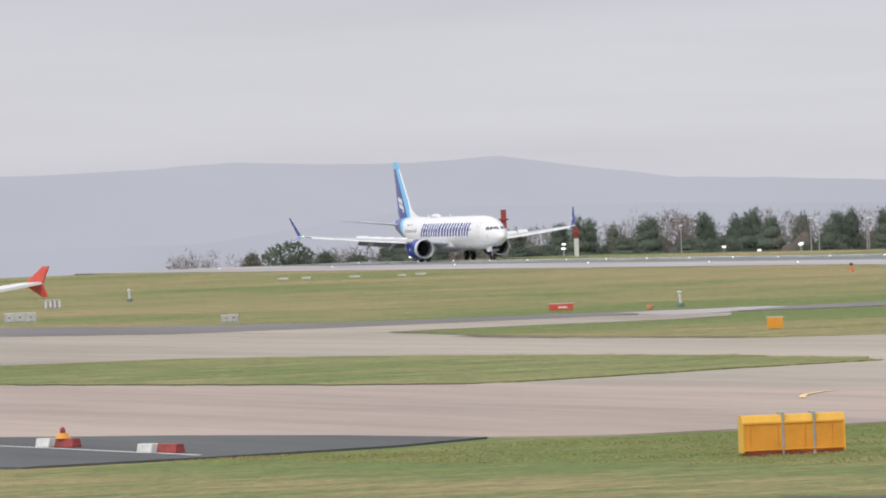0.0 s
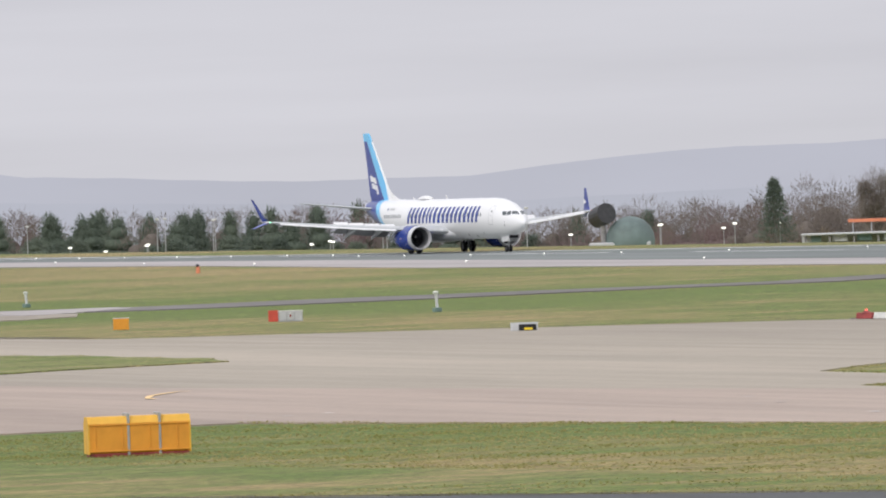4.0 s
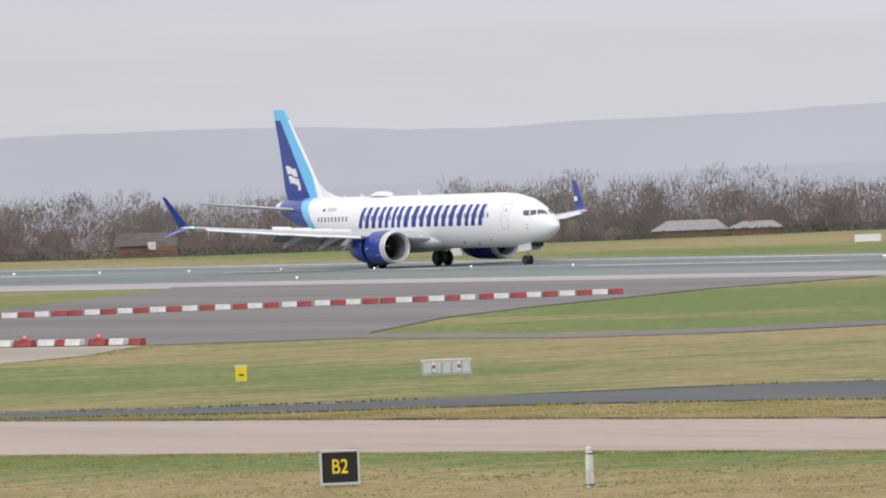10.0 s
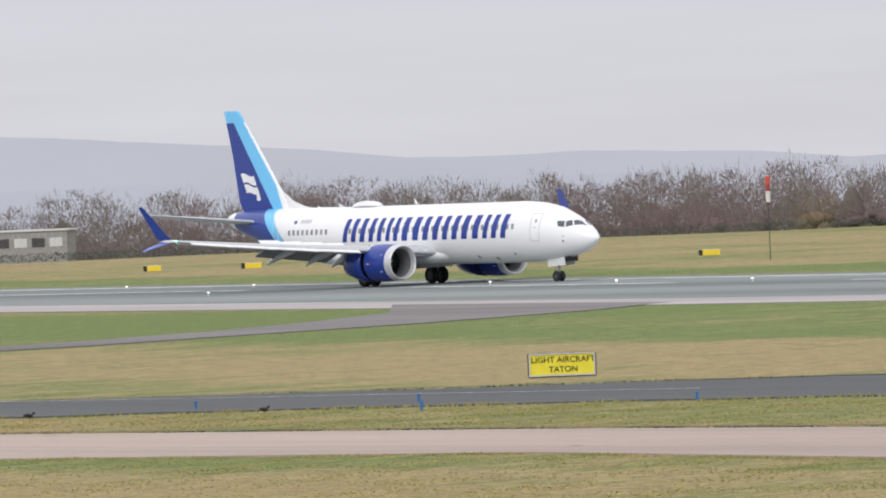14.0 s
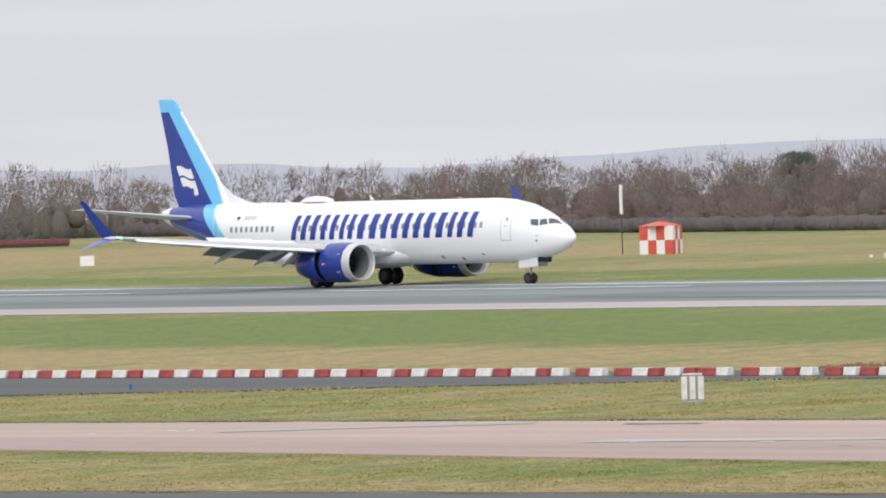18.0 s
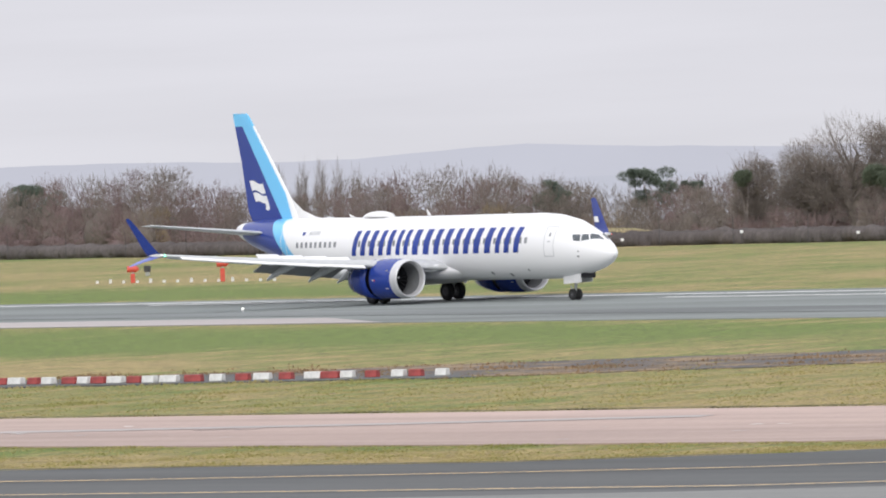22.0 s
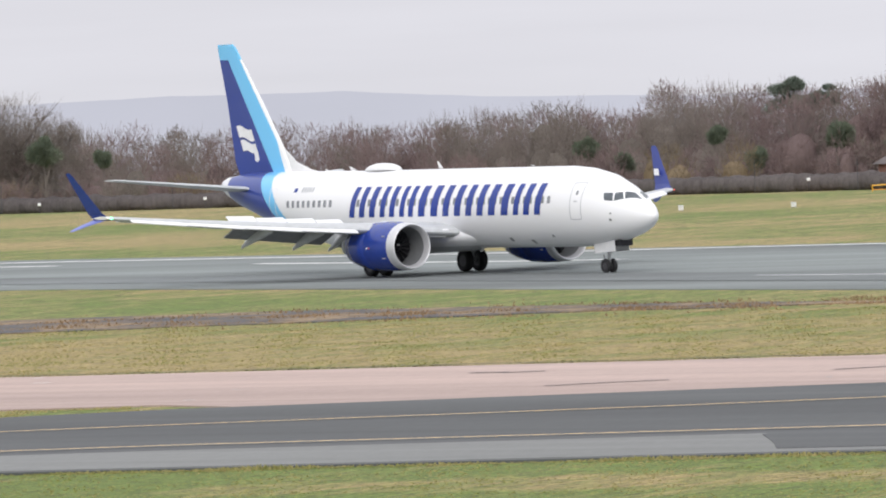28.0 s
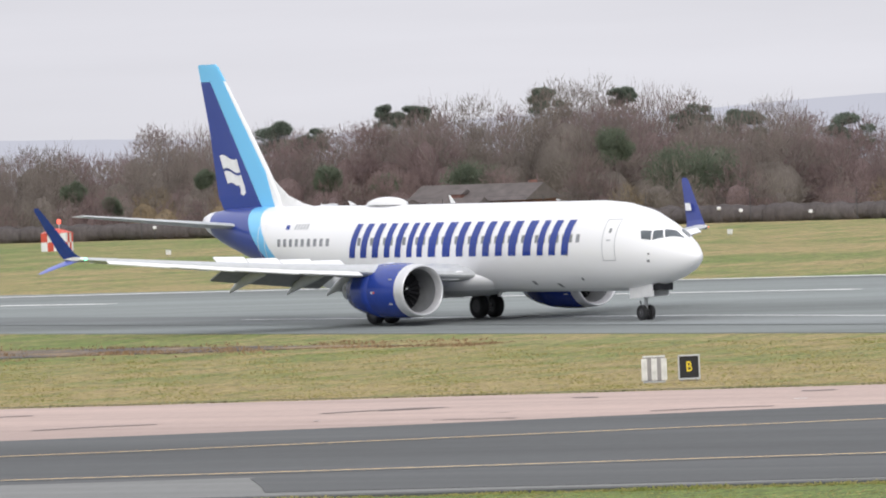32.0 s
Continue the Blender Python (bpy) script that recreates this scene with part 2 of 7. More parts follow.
LAMP_WHITE = glow("lit_white_lamp", (1.0, 0.98, 0.92), 1.4)
LAMP_RED = glow("lit_red_lamp", (1.0, 0.14, 0.10), 1.2)
LAMP_GREEN = glow("lit_green_lamp", (0.2, 1.0, 0.45), 3.0)


# ---- building blocks ----
def mesh_of(name, bm, mat, smooth=False):
    me = bpy.data.meshes.new(name)
    bm.to_mesh(me)
    bm.free()
    for m in mat if isinstance(mat, (list, tuple)) else [mat]:
        me.materials.append(m)
    if smooth:
        me.polygons.foreach_set("use_smooth", [True] * len(me.polygons))
    return me


def part(name, bm, mat, parent=None, label="", smooth=False):
    ob = new(name, mesh_of(name, bm, mat, smooth))
    if parent:
        ob.parent = parent
    if label:
        ob["label"] = label
    return ob


def box(w, d, h, at=(0, 0, 0), bevel=0.02, turn=0.0, bm=None):
    """A bevelled box that stands on at."""
    mine = bmesh.new()
    bmesh.ops.create_cube(mine, size=1, matrix=Matrix.Diagonal((w, d, h, 1)))
    if bevel:
        bmesh.ops.bevel(mine, geom=mine.edges[:], offset=bevel, segments=1, affect="EDGES")
    mine.transform(Matrix.Translation((at[0], at[1], at[2] + h / 2)) @ pose(0, 0, 0, 0, 0, turn))
    return merge(bm, mine)


def merge(bm, more):
    if bm is None:
        return more
    me = bpy.data.meshes.new("piece")
    more.to_mesh(me)
    more.free()
    bm.from_mesh(me)
    bpy.data.meshes.remove(me)
    return bm


def rod(a, b, r, bm=None, sides=8, r2=None):
    a, b = Vector(a), Vector(b)
    d = b - a
    mine = bmesh.new()
    bmesh.ops.create_cone(mine, cap_ends=True, segments=sides, radius1=r, radius2=r if r2 is None else r2, depth=d.length)
    mine.transform(Matrix.Translation((a + b) / 2) @ d.to_track_quat("Z", "Y").to_matrix().to_4x4())
    return merge(bm, mine)


def ball(r, at, bm=None, squash=(1, 1, 1), seg=10):
    mine = bmesh.new()
    bmesh.ops.create_uvsphere(mine, u_segments=seg, v_segments=max(5, seg // 2), radius=r)
    mine.transform(Matrix.Translation(at) @ Matrix.Diagonal((*squash, 1)))
    return merge(bm, mine)


def root_at(name, x, y, turn=0.0, z=None):
    ob = new(name)
    ob.matrix_world = pose(x, y, gz(x, y) if z is None else z, 0, 0, turn)
    return ob


def slab(name, pts, z, mat, label, category="pavement", depth=0.25):
    bm = bmesh.new()
    top = [bm.verts.new((x, y, z)) for x, y in pts]
    low = [bm.verts.new((x, y, z - depth)) for x, y in pts]
    face = bm.faces.new(top)
    for i in range(len(pts)):
        j = (i + 1) % len(pts)
        bm.faces.new((top[j], top[i], low[i], low[j]))
    bmesh.ops.recalc_face_normals(bm, faces=bm.faces)
    bmesh.ops.triangulate(bm, faces=[face])
    return tagged(part(name, bm, mat), label, category, kind="structure")


def ribbon(pts, w, z, bm=None):
    bm = bm or bmesh.new()
    rows = []
    for i, p in enumerate(pts):
        a, b = Vector(pts[max(0, i - 1)]), Vector(pts[min(len(pts) - 1, i + 1)])
        n = (b - a).normalized()
        n = Vector((-n.y, n.x)) * w / 2
        rows.append((bm.verts.new((p[0] + n.x, p[1] + n.y, z)), bm.verts.new((p[0] - n.x, p[1] - n.y, z))))
    for a, b in zip(rows, rows[1:]):
        bm.faces.new((a[0], a[1], b[1], b[0]))
    return bm


def ragged(pts, amp, step=2.0):
    """The same outline with an uneven edge."""
    out = []
    for (x0, y0), (x1, y1) in zip(pts, pts[1:] + pts[:1]):
        n = max(1, int(math.hypot(x1 - x0, y1 - y0) / step))
        for k in range(n):
            x, y = x0 + (x1 - x0) * k / n, y0 + (y1 - y0) * k / n
            out.append((x + amp * noise.noise((x * 0.5, y * 0.5, 1)), y + amp * noise.noise((x * 0.35, y * 0.35, 7))))
    return out


# ---- ground ----
def ground():
    xs = np.unique(np.concatenate([np.linspace(-4900, -1400, 30), np.arange(-1400, 130, 15.0), np.linspace(130, 4900, 24)]))
    ys = np.unique(np.concatenate([np.linspace(-4900, -200, 16), np.linspace(-200, 320, 16), np.arange(320, 900, 12.0), np.linspace(900, 4900, 36)]))
    verts = [(x, y, gz(x, y)) for y in ys for x in xs]
    n = len(xs)
    faces = [(j * n + i, j * n + i + 1, (j + 1) * n + i + 1, (j + 1) * n + i) for j in range(len(ys) - 1) for i in range(n - 1)]
    me = bpy.data.meshes.new("ground")
    me.from_pydata(verts, [], faces)
    me.materials.append(GRASS)
    me.polygons.foreach_set("use_smooth", [True] * len(faces))
    tagged(new("ground", me), "winter airfield grass, green with dry tan patches", "grass", kind="structure")


ground()
RUNWAY_NEAR = [(-985, 295), (-922, 294), (-722, 291), (-640, 279), (-546, 280), (-477, 284), (-409, 288), (-324, 275), (-225, 272), (-190, 266), (-141, 254), (-110, 239), (-79, 223), (-48, 208), (40, 168)]
RUNWAY_FAR = [(40, 276), (-89, 298), (-142, 306), (-182, 316), (-272, 329), (-406, 344), (-540, 352), (-660, 346), (-800, 331), (-985, 333)]
slab("runway", RUNWAY_NEAR + RUNWAY_FAR, 0.03, RUNWAY, "grey grooved asphalt runway with worn white markings", "runway")
slab("runway_shoulder", RUNWAY_NEAR[:9] + [(-192, 266.5), (-205, 278), (-235, 283), (-324, 286), (-409, 299), (-477, 298), (-546, 296), (-640, 298), (-722, 306), (-922, 314), (-985, 316)], 0.05, SHOULDER,
     "pale pinkish concrete runway shoulder", "runway")
slab("taxiway_beige", [(-620, 80), (-368, 104), (-248, 128.5), (-261, 130), (-264.3, 134), (-270.5, 140.4), (-273.4, 142.8), (-272.1, 140.3), (-273.6, 137.6), (-280.5, 138), (-286.7, 143.1), (-291.3, 148.5), (-293.5, 154), (-298.5, 162), (-304, 171), (-313, 182), (-326, 192.5), (-369, 184), (-383, 170), (-396, 155), (-432, 154), (-462, 157), (-545, 154), (-620, 150)],
     0.035, BEIGE, "beige concrete taxiway junction with worn joints", "taxiway")
slab("taxiway_pink", [(-620, 15), (-300, 76), (-255, 90), (-250.5, 93), (-250.5, 102.5), (-227, 111), (-185, 122.5), (-153, 129.4), (-128, 126.2), (-117, 125), (-105, 123.4), (-85, 121), (-73, 120), (-60, 120), (-50, 123), (-46, 121),
                      (-28, 127), (40, 150), (40, 166), (-23, 154), (-70, 146.6), (-100, 145.6), (-120, 145.2), (-137, 144.2), (-168, 142.2), (-206, 137), (-244, 131), (-272, 124), (-298, 118), (-328, 116), (-368, 106.5), (-620, 60)],
     0.05, PINK, "weathered pink concrete taxiway with dark cracks", "taxiway")
slab("taxiway_dark", [(-194, 76), (-175, 89), (-155, 102), (-125, 102.2), (-108, 103.4), (-92, 104.8), (-80, 105.4), (-73, 106.4), (-63, 107.6), (-55, 112), (-47.5, 119.5), (-28, 129.5), (-15, 138), (40, 170),
                      (40, 103), (5, 93), (-13, 88.6), (-37, 83), (-60, 75), (-150, 45), (-210, 60)], 0.07, ASPHALT, "dark asphalt taxiway with two yellow lines", "taxiway")
slab("taxiway_worn_edge", [(-100, 72), (-70, 83), (-43, 90), (-32, 94.5), (-15, 99.5), (0, 104.5), (39, 114), (39, 103.5), (5, 93.6), (-13, 89.2), (-37, 83.6), (-60, 75.6)], 0.085, WORN,
     "lighter worn asphalt edge strip", "taxiway")
slab("taxiway_repair", [(-10.5, 91.5), (-12.2, 94.4), (-14.9, 98.7), (-15.1, 100.2), (-12, 101.2), (0.8, 105), (38, 114.5), (38, 104), (5, 94.2)], 0.1, ASPHALT, "dark square asphalt repair patch", "taxiway")
slab("apron_dark", [(-330, 70), (-283, 80), (-273, 85), (-264, 88), (-254.3, 89.8), (-250, 85.2), (-248, 79), (-246.8, 72), (-290, 55)], 0.07, ASPHALT, "dark asphalt stub with a white line", "taxiway")
slab("island_grass", ragged([(-420, 108), (-411, 118.4), (-408.4, 127.2), (-394.7, 133), (-375, 136.5), (-357, 138.3), (-342, 138.5), (-335.6, 136.4), (-333, 129), (-327.5, 119), (-327, 114.8), (-335.7, 112), (-366, 106), (-400, 98)], 0.8, 1.5), 0.09, VERGE, "grass island between two taxiways", "grass")
slab("exit_taxiway", [(-370, 184), (-325, 192.5), (-318, 199.5), (-328, 206), (-350, 224), (-364, 238), (-376, 252), (-390, 268), (-402, 289), (-482, 287), (-470, 279.5), (-447, 259.5), (-414, 232), (-385, 203)], 0.06, ASPHALT_MID,
     "worn dark asphalt runway exit closed by barriers", "taxiway")
slab("old_taxiway", [(-552, 158), (-521, 163), (-505, 169.5), (-502, 179), (-500, 187), (-494, 196), (-497, 208), (-496, 228), (-495, 240), (-512, 262), (-522, 284), (-512, 285), (-503, 264), (-485, 240), (-486, 228), (-481, 208), (-480, 196),
                      (-481, 190), (-488, 182.6), (-485.5, 173), (-486, 163), (-489, 153), (-510, 147), (-530, 143)], 0.06, ASPHALT_MID, "weathered grey asphalt link taxiway across the grass", "taxiway")
slab("taxiway_sliver", [(-489, 152.5), (-486, 163), (-485.5, 173), (-487, 180), (-478, 185), (-468, 181), (-463.5, 176), (-464.6, 169), (-464.4, 162), (-462.8, 157.5)], 0.05, BEIGE, "beige concrete strip beside the dark link taxiway", "taxiway")
slab("crumbled_edge", ragged([(-495, 184.2), (-496.5, 187.6), (-495.5, 191.0), (-496.2, 194.5), (-490.2, 192.7), (-481.0, 185.9), (-477.8, 181.0)], 1.2, 1.0), 0.07, SHOULDER, "pale crumbled concrete patch beside the dark link", "taxiway")
slab("link_road", [(-318, 199), (-300, 198.3), (-294.5, 203.5), (-294.3, 212), (-294, 222), (-297, 232), (-301, 248), (-308, 266), (-316, 279), (-346, 284), (-327, 268), (-315, 252), (-308, 240), (-303.5, 229), (-300.8, 219), (-301, 211), (-302.5, 206), (-306, 202.5), (-326, 204)], 0.055, ASPHALT_MID,
     "narrow asphalt road joining the runway", "road")
slab("service_road", ragged([(-247.7, 135.1), (-241, 137.8), (-237.5, 140.1), (-233, 144.5), (-231, 150), (-230, 154.5), (-227, 159), (-222.5, 162), (-214.7, 166.5), (-206, 171), (-201, 175.5), (-195, 180.5), (-187, 183), (-148, 186), (-124, 185), (-120, 181),
                             (-142, 178), (-155, 172.5), (-172, 165), (-185.8, 160.5), (-192.4, 157.8), (-200.2, 153.6), (-205, 150.8), (-211, 149.5), (-219, 146.5), (-224, 143), (-228, 139), (-233, 137), (-238.9, 132.4), (-247.8, 131)], 0.5, 1.5), 0.06, ASPHALT, "dark asphalt service road with a thin white line", "road")
slab("muddy_strip", ragged([(-150, 185), (-122, 180.5), (-106, 190), (-92, 196.5), (-83, 201), (-72, 204.5), (-66, 205.5), (-70, 207.5), (-86, 211), (-101, 212), (-114, 208), (-128, 200), (-140, 194)], 1.3), 0.04, MUD, "muddy old road strip overgrown with dead weeds", "road")


def markings():
    def paint(name, bm, mat, label):
        tagged(part(name, bm, mat), label, "marking", kind="structure")

    paint("runway_edge_line", ribbon([(-980, 329), (-800, 328), (-660, 341), (-540, 346), (-406, 338), (-272, 323.5), (-182, 310), (-142, 301.5), (-106, 299), (-89, 297), (30, 274)], 1.3, 0.055), LINE_WHITE, "worn white runway edge line")
    bm = bmesh.new()
    mid = [(-980, 322), (-600, 324), (-440, 327), (-399, 325.5), (-371, 322), (-290, 316), (-231, 316), (-200, 306), (-168, 299), (-131, 283), (-112, 279), (-87, 273), (-73, 270), (30, 250)]
    xs = [p[0] for p in mid]
    x = -970
    while x < 20:
        seg = [(u, lerp_table(u, xs, [p[1] for p in mid])) for u in (x, x + 10, x + 20, x + 30)]
        ribbon(seg, 1.1, 0.055, bm)
        x += 48
    paint("runway_centre_line", bm, LINE_WHITE, "white dashed runway centre line")
    paint("rubber_band", ribbon([(-260, 300), (-200, 284), (-156, 271), (-121, 258), (-90, 242.5), (-53, 223), (-10, 201)], 8.5, 0.05), RUBBERED, "darker band of rubber worn into the runway")
    paint("runway_near_line", ribbon([(-97, 247), (-79.7, 240.5), (-67, 235), (-55, 228), (-20, 212)], 0.4, 0.056), LINE_WHITE, "faint worn white line by the runway edge")
    paint("taxi_line", ribbon([(-130, 84), (-113, 89.5), (-92, 95.6), (-82, 97), (-71, 98), (-58, 100.8), (-50, 102.9), (-40, 109.3), (-28, 115.5), (-10, 127), (30, 151)], 0.22, 0.105), LINE_YELLOW, "faded yellow taxiway line")
    paint("taxi_line", ribbon([(-125, 79), (-108, 84), (-87, 88.8), (-70, 89.6), (-57, 90.8), (-43, 92.4), (-32, 97.2), (-16, 101.6), (0, 106.5), (30, 116)], 0.22, 0.115), LINE_YELLOW, "faded yellow taxiway line")
    paint("road_line", ribbon([(-229, 160.5), (-214, 163.5), (-203, 166.5), (-191, 169.5)], 0.15, 0.075), LINE_WHITE, "thin white road edge line")
    paint("stub_line", ribbon([(-285, 77.4), (-269.8, 78), (-249.6, 78.6)], 0.22, 0.085), LINE_WHITE, "white line on dark asphalt")
    for pts in ([(-252, 131), (-244, 131.4), (-206, 137.3), (-168, 142.6), (-137, 144.6), (-120, 145.6), (-100, 146), (-70, 147), (-23, 154.4), (40, 166.4)],
                [(-194, 76.3), (-175, 89.3), (-155, 102.3), (-125, 102.5), (-108, 103.7), (-92, 105.1), (-80, 105.7), (-73, 106.7), (-63, 107.9), (-55, 112.3)],
                [(-462, 157.2), (-432, 154.2), (-396, 155.2), (-383, 170), (-369, 184.2)], [(-247.7, 135.3), (-237.6, 140.3), (-231.2, 150), (-227.2, 159.2), (-214.9, 166.8), (-201.2, 175.8), (-187, 183.3)], [(-327, 114.8), (-335.7, 112), (-366, 106)], [(-438, 153), (-420, 152.9), (-396, 155)], [(-264.3, 134), (-270.5, 140.4), (-273.4, 142.8)]):
        paint("soil_lip", ribbon(ragged(pts, 0.5, 1.5)[:-int(math.hypot(pts[-1][0] - pts[0][0], pts[-1][1] - pts[0][1]) / 1.5)], 0.55, 0.082), SOIL, "dark bare soil along the pavement edge")
    for x, y in ((-284.2, 112.5), (-233.6, 118.9)):
        paint("curved_line", ribbon([(x + dx, y + dy) for dx, dy in ((2.3, -0.5), (1.3, -0.4), (0, 0.1), (-2.2, 1.1), (-4.6, 2.6), (-6.1, 3.7), (-6.3, 4.3))], 0.24, 0.075), LINE_YELLOW, "yellow curved taxi marking")
    for pts in ([(-131, 137.6), (-127, 141), (-123, 143.6)], [(-110, 132), (-90, 136), (-78, 139.5)]):
        paint("pale_patch", ribbon(pts, 1.6, 0.065), SHOULDER, "pale worn strip on pink concrete")
    for pts in ([(-35, 139.9), (-34.1, 141.4), (-32.9, 142.8), (-32, 142.9), (-32.4, 142.0), (-33.6, 141.2)], [(-41, 131.6), (-39.6, 133.4), (-38, 134.4)], [(-21.7, 137), (-20, 138.3), (-18.3, 138.9)]):
        paint("crack_seal", ribbon(pts, 0.34, 0.066), TAR, "dark tar crack repair")
    rng = random.Random(9)
    for i in range(60):
        u = rng.uniform(-260, 10)
        lo, hi = lerp_table(u, (-252, -227, -153, -105, -73, -46, 10), (104, 112, 131, 129, 121, 124, 142)), lerp_table(u, (-272, -206, -168, -120, -70, 10), (123, 136, 141, 147, 146, 158))
        v, n = rng.uniform(lo, hi), rng.uniform(0.15, 0.7)
        paint("worn_fleck", ribbon([(u, v), (u + n * 0.6, v + 0.08), (u + n, v + 0.12)], rng.uniform(0.15, 0.4), 0.067), SHOULDER if i % 3 else LINE_WHITE, "pale worn fleck on the concrete")
    rng = random.Random(5)
    for i in range(10):
        u = rng.uniform(-150, 10)
        lo, hi = lerp_table(u, (-153, -105, -73, -46, 10), (131, 129, 121, 124, 142)), lerp_table(u, (-168, -120, -70, 10), (141, 147, 146, 158))
        v = rng.uniform(lo, hi)
        n = rng.uniform(0.8, 3.2)
        pts = [(u + k * n / 5, v + 0.14 * k * n / 5 + rng.uniform(-0.25, 0.25)) for k in range(6)]
        paint("crack_seal", ribbon(pts, rng.uniform(0.2, 0.5), 0.066), TAR, "dark tar crack repair")


markings()
# ---- distance ----
HILL_FAR = (27, 28, 30, 27, 26, 28, 20, 13, 11, 8, 6, 6, 6, 11, 15, 17, 17, 19, 21, 20, 20, 28, 29, 29, 29, 28, 25, 24, 26, 26, 27, 29, 29, 30, 27, 23, 19, 15, 9, 8, 9, 7, 5, 0, 1, 0, -2, 0, -1, -5, -6, -3, -2, 1, 2, 2, 1, -1, -1, 2, 4, 1, -1, -3, -3, 2, 3, 4, 3, 3, -1, -4, -5, -7, -7, -7, -3, -1, -1, -2, 1, 3, 4, 4, 4, 4, 7, 9, 9, 9, 9, 9, 9)
WOOD_TOP = (0.7, 0.5, 0.2, -0, 0.1, 0.5, 1.7, 2.7, 3.5, 3.4, 2.9, 3.2, 2.8, 2.6, 1.9, 2.6, 2.9, 2.9, 3.9, 3.7, 5.6, 4.5, 5.3, 4.4, 4.4, 3.9, 3.6, 3.1, 4.8, 4.9, 4.9, 4.3, 3.4, 3.6, 4.4, 5.4, 5.7, 5.6, 5.6, 4.7, 5.5, 5.6, 6.1, 5.9, 5.6, 6.8, 6.7, 6.7, 6.2, 6.4, 6.1, 6.8, 5.9, 5.9, 6.4, 7, 7.3, 4.9, 4.8, 6.2, 6.8, 4.6, 4.1, 4.1, 5.4, 5.6, 5.4, 5.4, 5.4, 5.1, 4.8, 5.3, 6.4, 6.1, 6.2, 7.8, 7.2, 7.7, 9.3, 9.8, 10.3, 8.1, 7.9, 6.5, 4.1, 4.1, 5.4, 5.1, 5.1, 5.1, 5.1, 5.1, 5.1)
WOOD_FAR = (1212, 1203, 1169, 1107, 1006, 964, 908, 861, 820, 769, 741, 720, 699, 698)
HUB = (50.0, -50.0)


def polar(az, r):
    a = radians(az)
    return HUB[0] + r * math.sin(a), HUB[1] + r * math.cos(a)


# Distance haze painted as an emitted colour over a black base.
def painted_haze(name, c, amount):
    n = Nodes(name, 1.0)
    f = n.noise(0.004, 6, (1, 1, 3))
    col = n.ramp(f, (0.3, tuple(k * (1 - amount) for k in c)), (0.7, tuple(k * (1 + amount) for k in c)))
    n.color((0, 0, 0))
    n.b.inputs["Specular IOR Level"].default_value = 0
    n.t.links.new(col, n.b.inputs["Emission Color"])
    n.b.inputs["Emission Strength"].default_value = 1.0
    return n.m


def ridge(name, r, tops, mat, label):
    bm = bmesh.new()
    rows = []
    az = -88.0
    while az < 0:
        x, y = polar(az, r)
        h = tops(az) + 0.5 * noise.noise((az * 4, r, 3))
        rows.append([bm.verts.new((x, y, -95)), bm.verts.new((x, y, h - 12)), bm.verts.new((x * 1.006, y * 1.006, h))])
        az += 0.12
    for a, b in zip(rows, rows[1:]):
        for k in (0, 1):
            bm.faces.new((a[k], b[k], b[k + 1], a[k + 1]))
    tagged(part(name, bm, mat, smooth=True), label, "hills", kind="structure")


AZ = [-73 + 0.6 * k for k in range(93)]
ridge("backdrop_hills", 4550, lambda a: lerp_table(a, AZ, HILL_FAR), painted_haze("hazy_moor", (0.535, 0.545, 0.625), 0.04), "hazy blue-grey moorland hills on the horizon")
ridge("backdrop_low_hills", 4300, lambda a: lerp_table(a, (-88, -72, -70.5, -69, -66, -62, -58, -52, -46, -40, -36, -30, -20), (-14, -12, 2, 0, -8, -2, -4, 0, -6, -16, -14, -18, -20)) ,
      painted_haze("hazy_foothill", (0.515, 0.53, 0.61), 0.05), "lower hazy ridge before the moor")


def twig_material(name, a, b, thin=0.3):
    """Fine growth whose tint drifts from tree to tree."""
    n = Nodes(name, 0.95)
    geo = n.t.nodes.new("ShaderNodeNewGeometry")
    f = n.math("ADD", n.math("MULTIPLY", n.noise(0.06, 3), 0.5), n.math("MULTIPLY", n.noise(0.3, 5, (1, 1, 0.6), 0.6), 0.5))
    g = n.math("ADD", n.math("MULTIPLY", geo.outputs["Random Per Island"], 0.12), n.math("MULTIPLY", f, 0.88))
    col = n.ramp(g, (0.34, a), (0.6, b))
    n.color(col)
    n.b.inputs["Specular IOR Level"].default_value = 0.1
    # thin growth: some light goes through as well as back
    through_light = n.add("BsdfTranslucent", Color=col)
    both = n.add("MixShader", Fac=thin)
    n.t.links.new(n.b.outputs[0], both.inputs[1])
    n.t.links.new(through_light.outputs[0], both.inputs[2])
    out = [k for k in n.t.nodes if k.bl_idname == "ShaderNodeOutputMaterial"][0]
    n.t.links.new(both.outputs[0], out.inputs["Surface"])
    return n.m


TWIG = twig_material("bare_twigs", (0.176, 0.154, 0.136), (0.259, 0.223, 0.200))
TWIG_RED = twig_material("reddish_twigs", (0.187, 0.141, 0.139), (0.262, 0.196, 0.191))
TWIG_TAN = twig_material("dry_tan_growth", (0.19, 0.152, 0.105), (0.28, 0.222, 0.155))
NEEDLE = twig_material("dark_needles", (0.116, 0.146, 0.123), (0.194, 0.228, 0.179))
LEAF = twig_material("evergreen_leaves", (0.115, 0.144, 0.105), (0.188, 0.215, 0.156))
HEDGE_MAT = twig_material("dark_hedge", (0.115, 0.101, 0.101), (0.169, 0.149, 0.146))
HEDGE_GREEN = twig_material("dull_green_hedge", (0.07, 0.085, 0.072), (0.13, 0.15, 0.125))


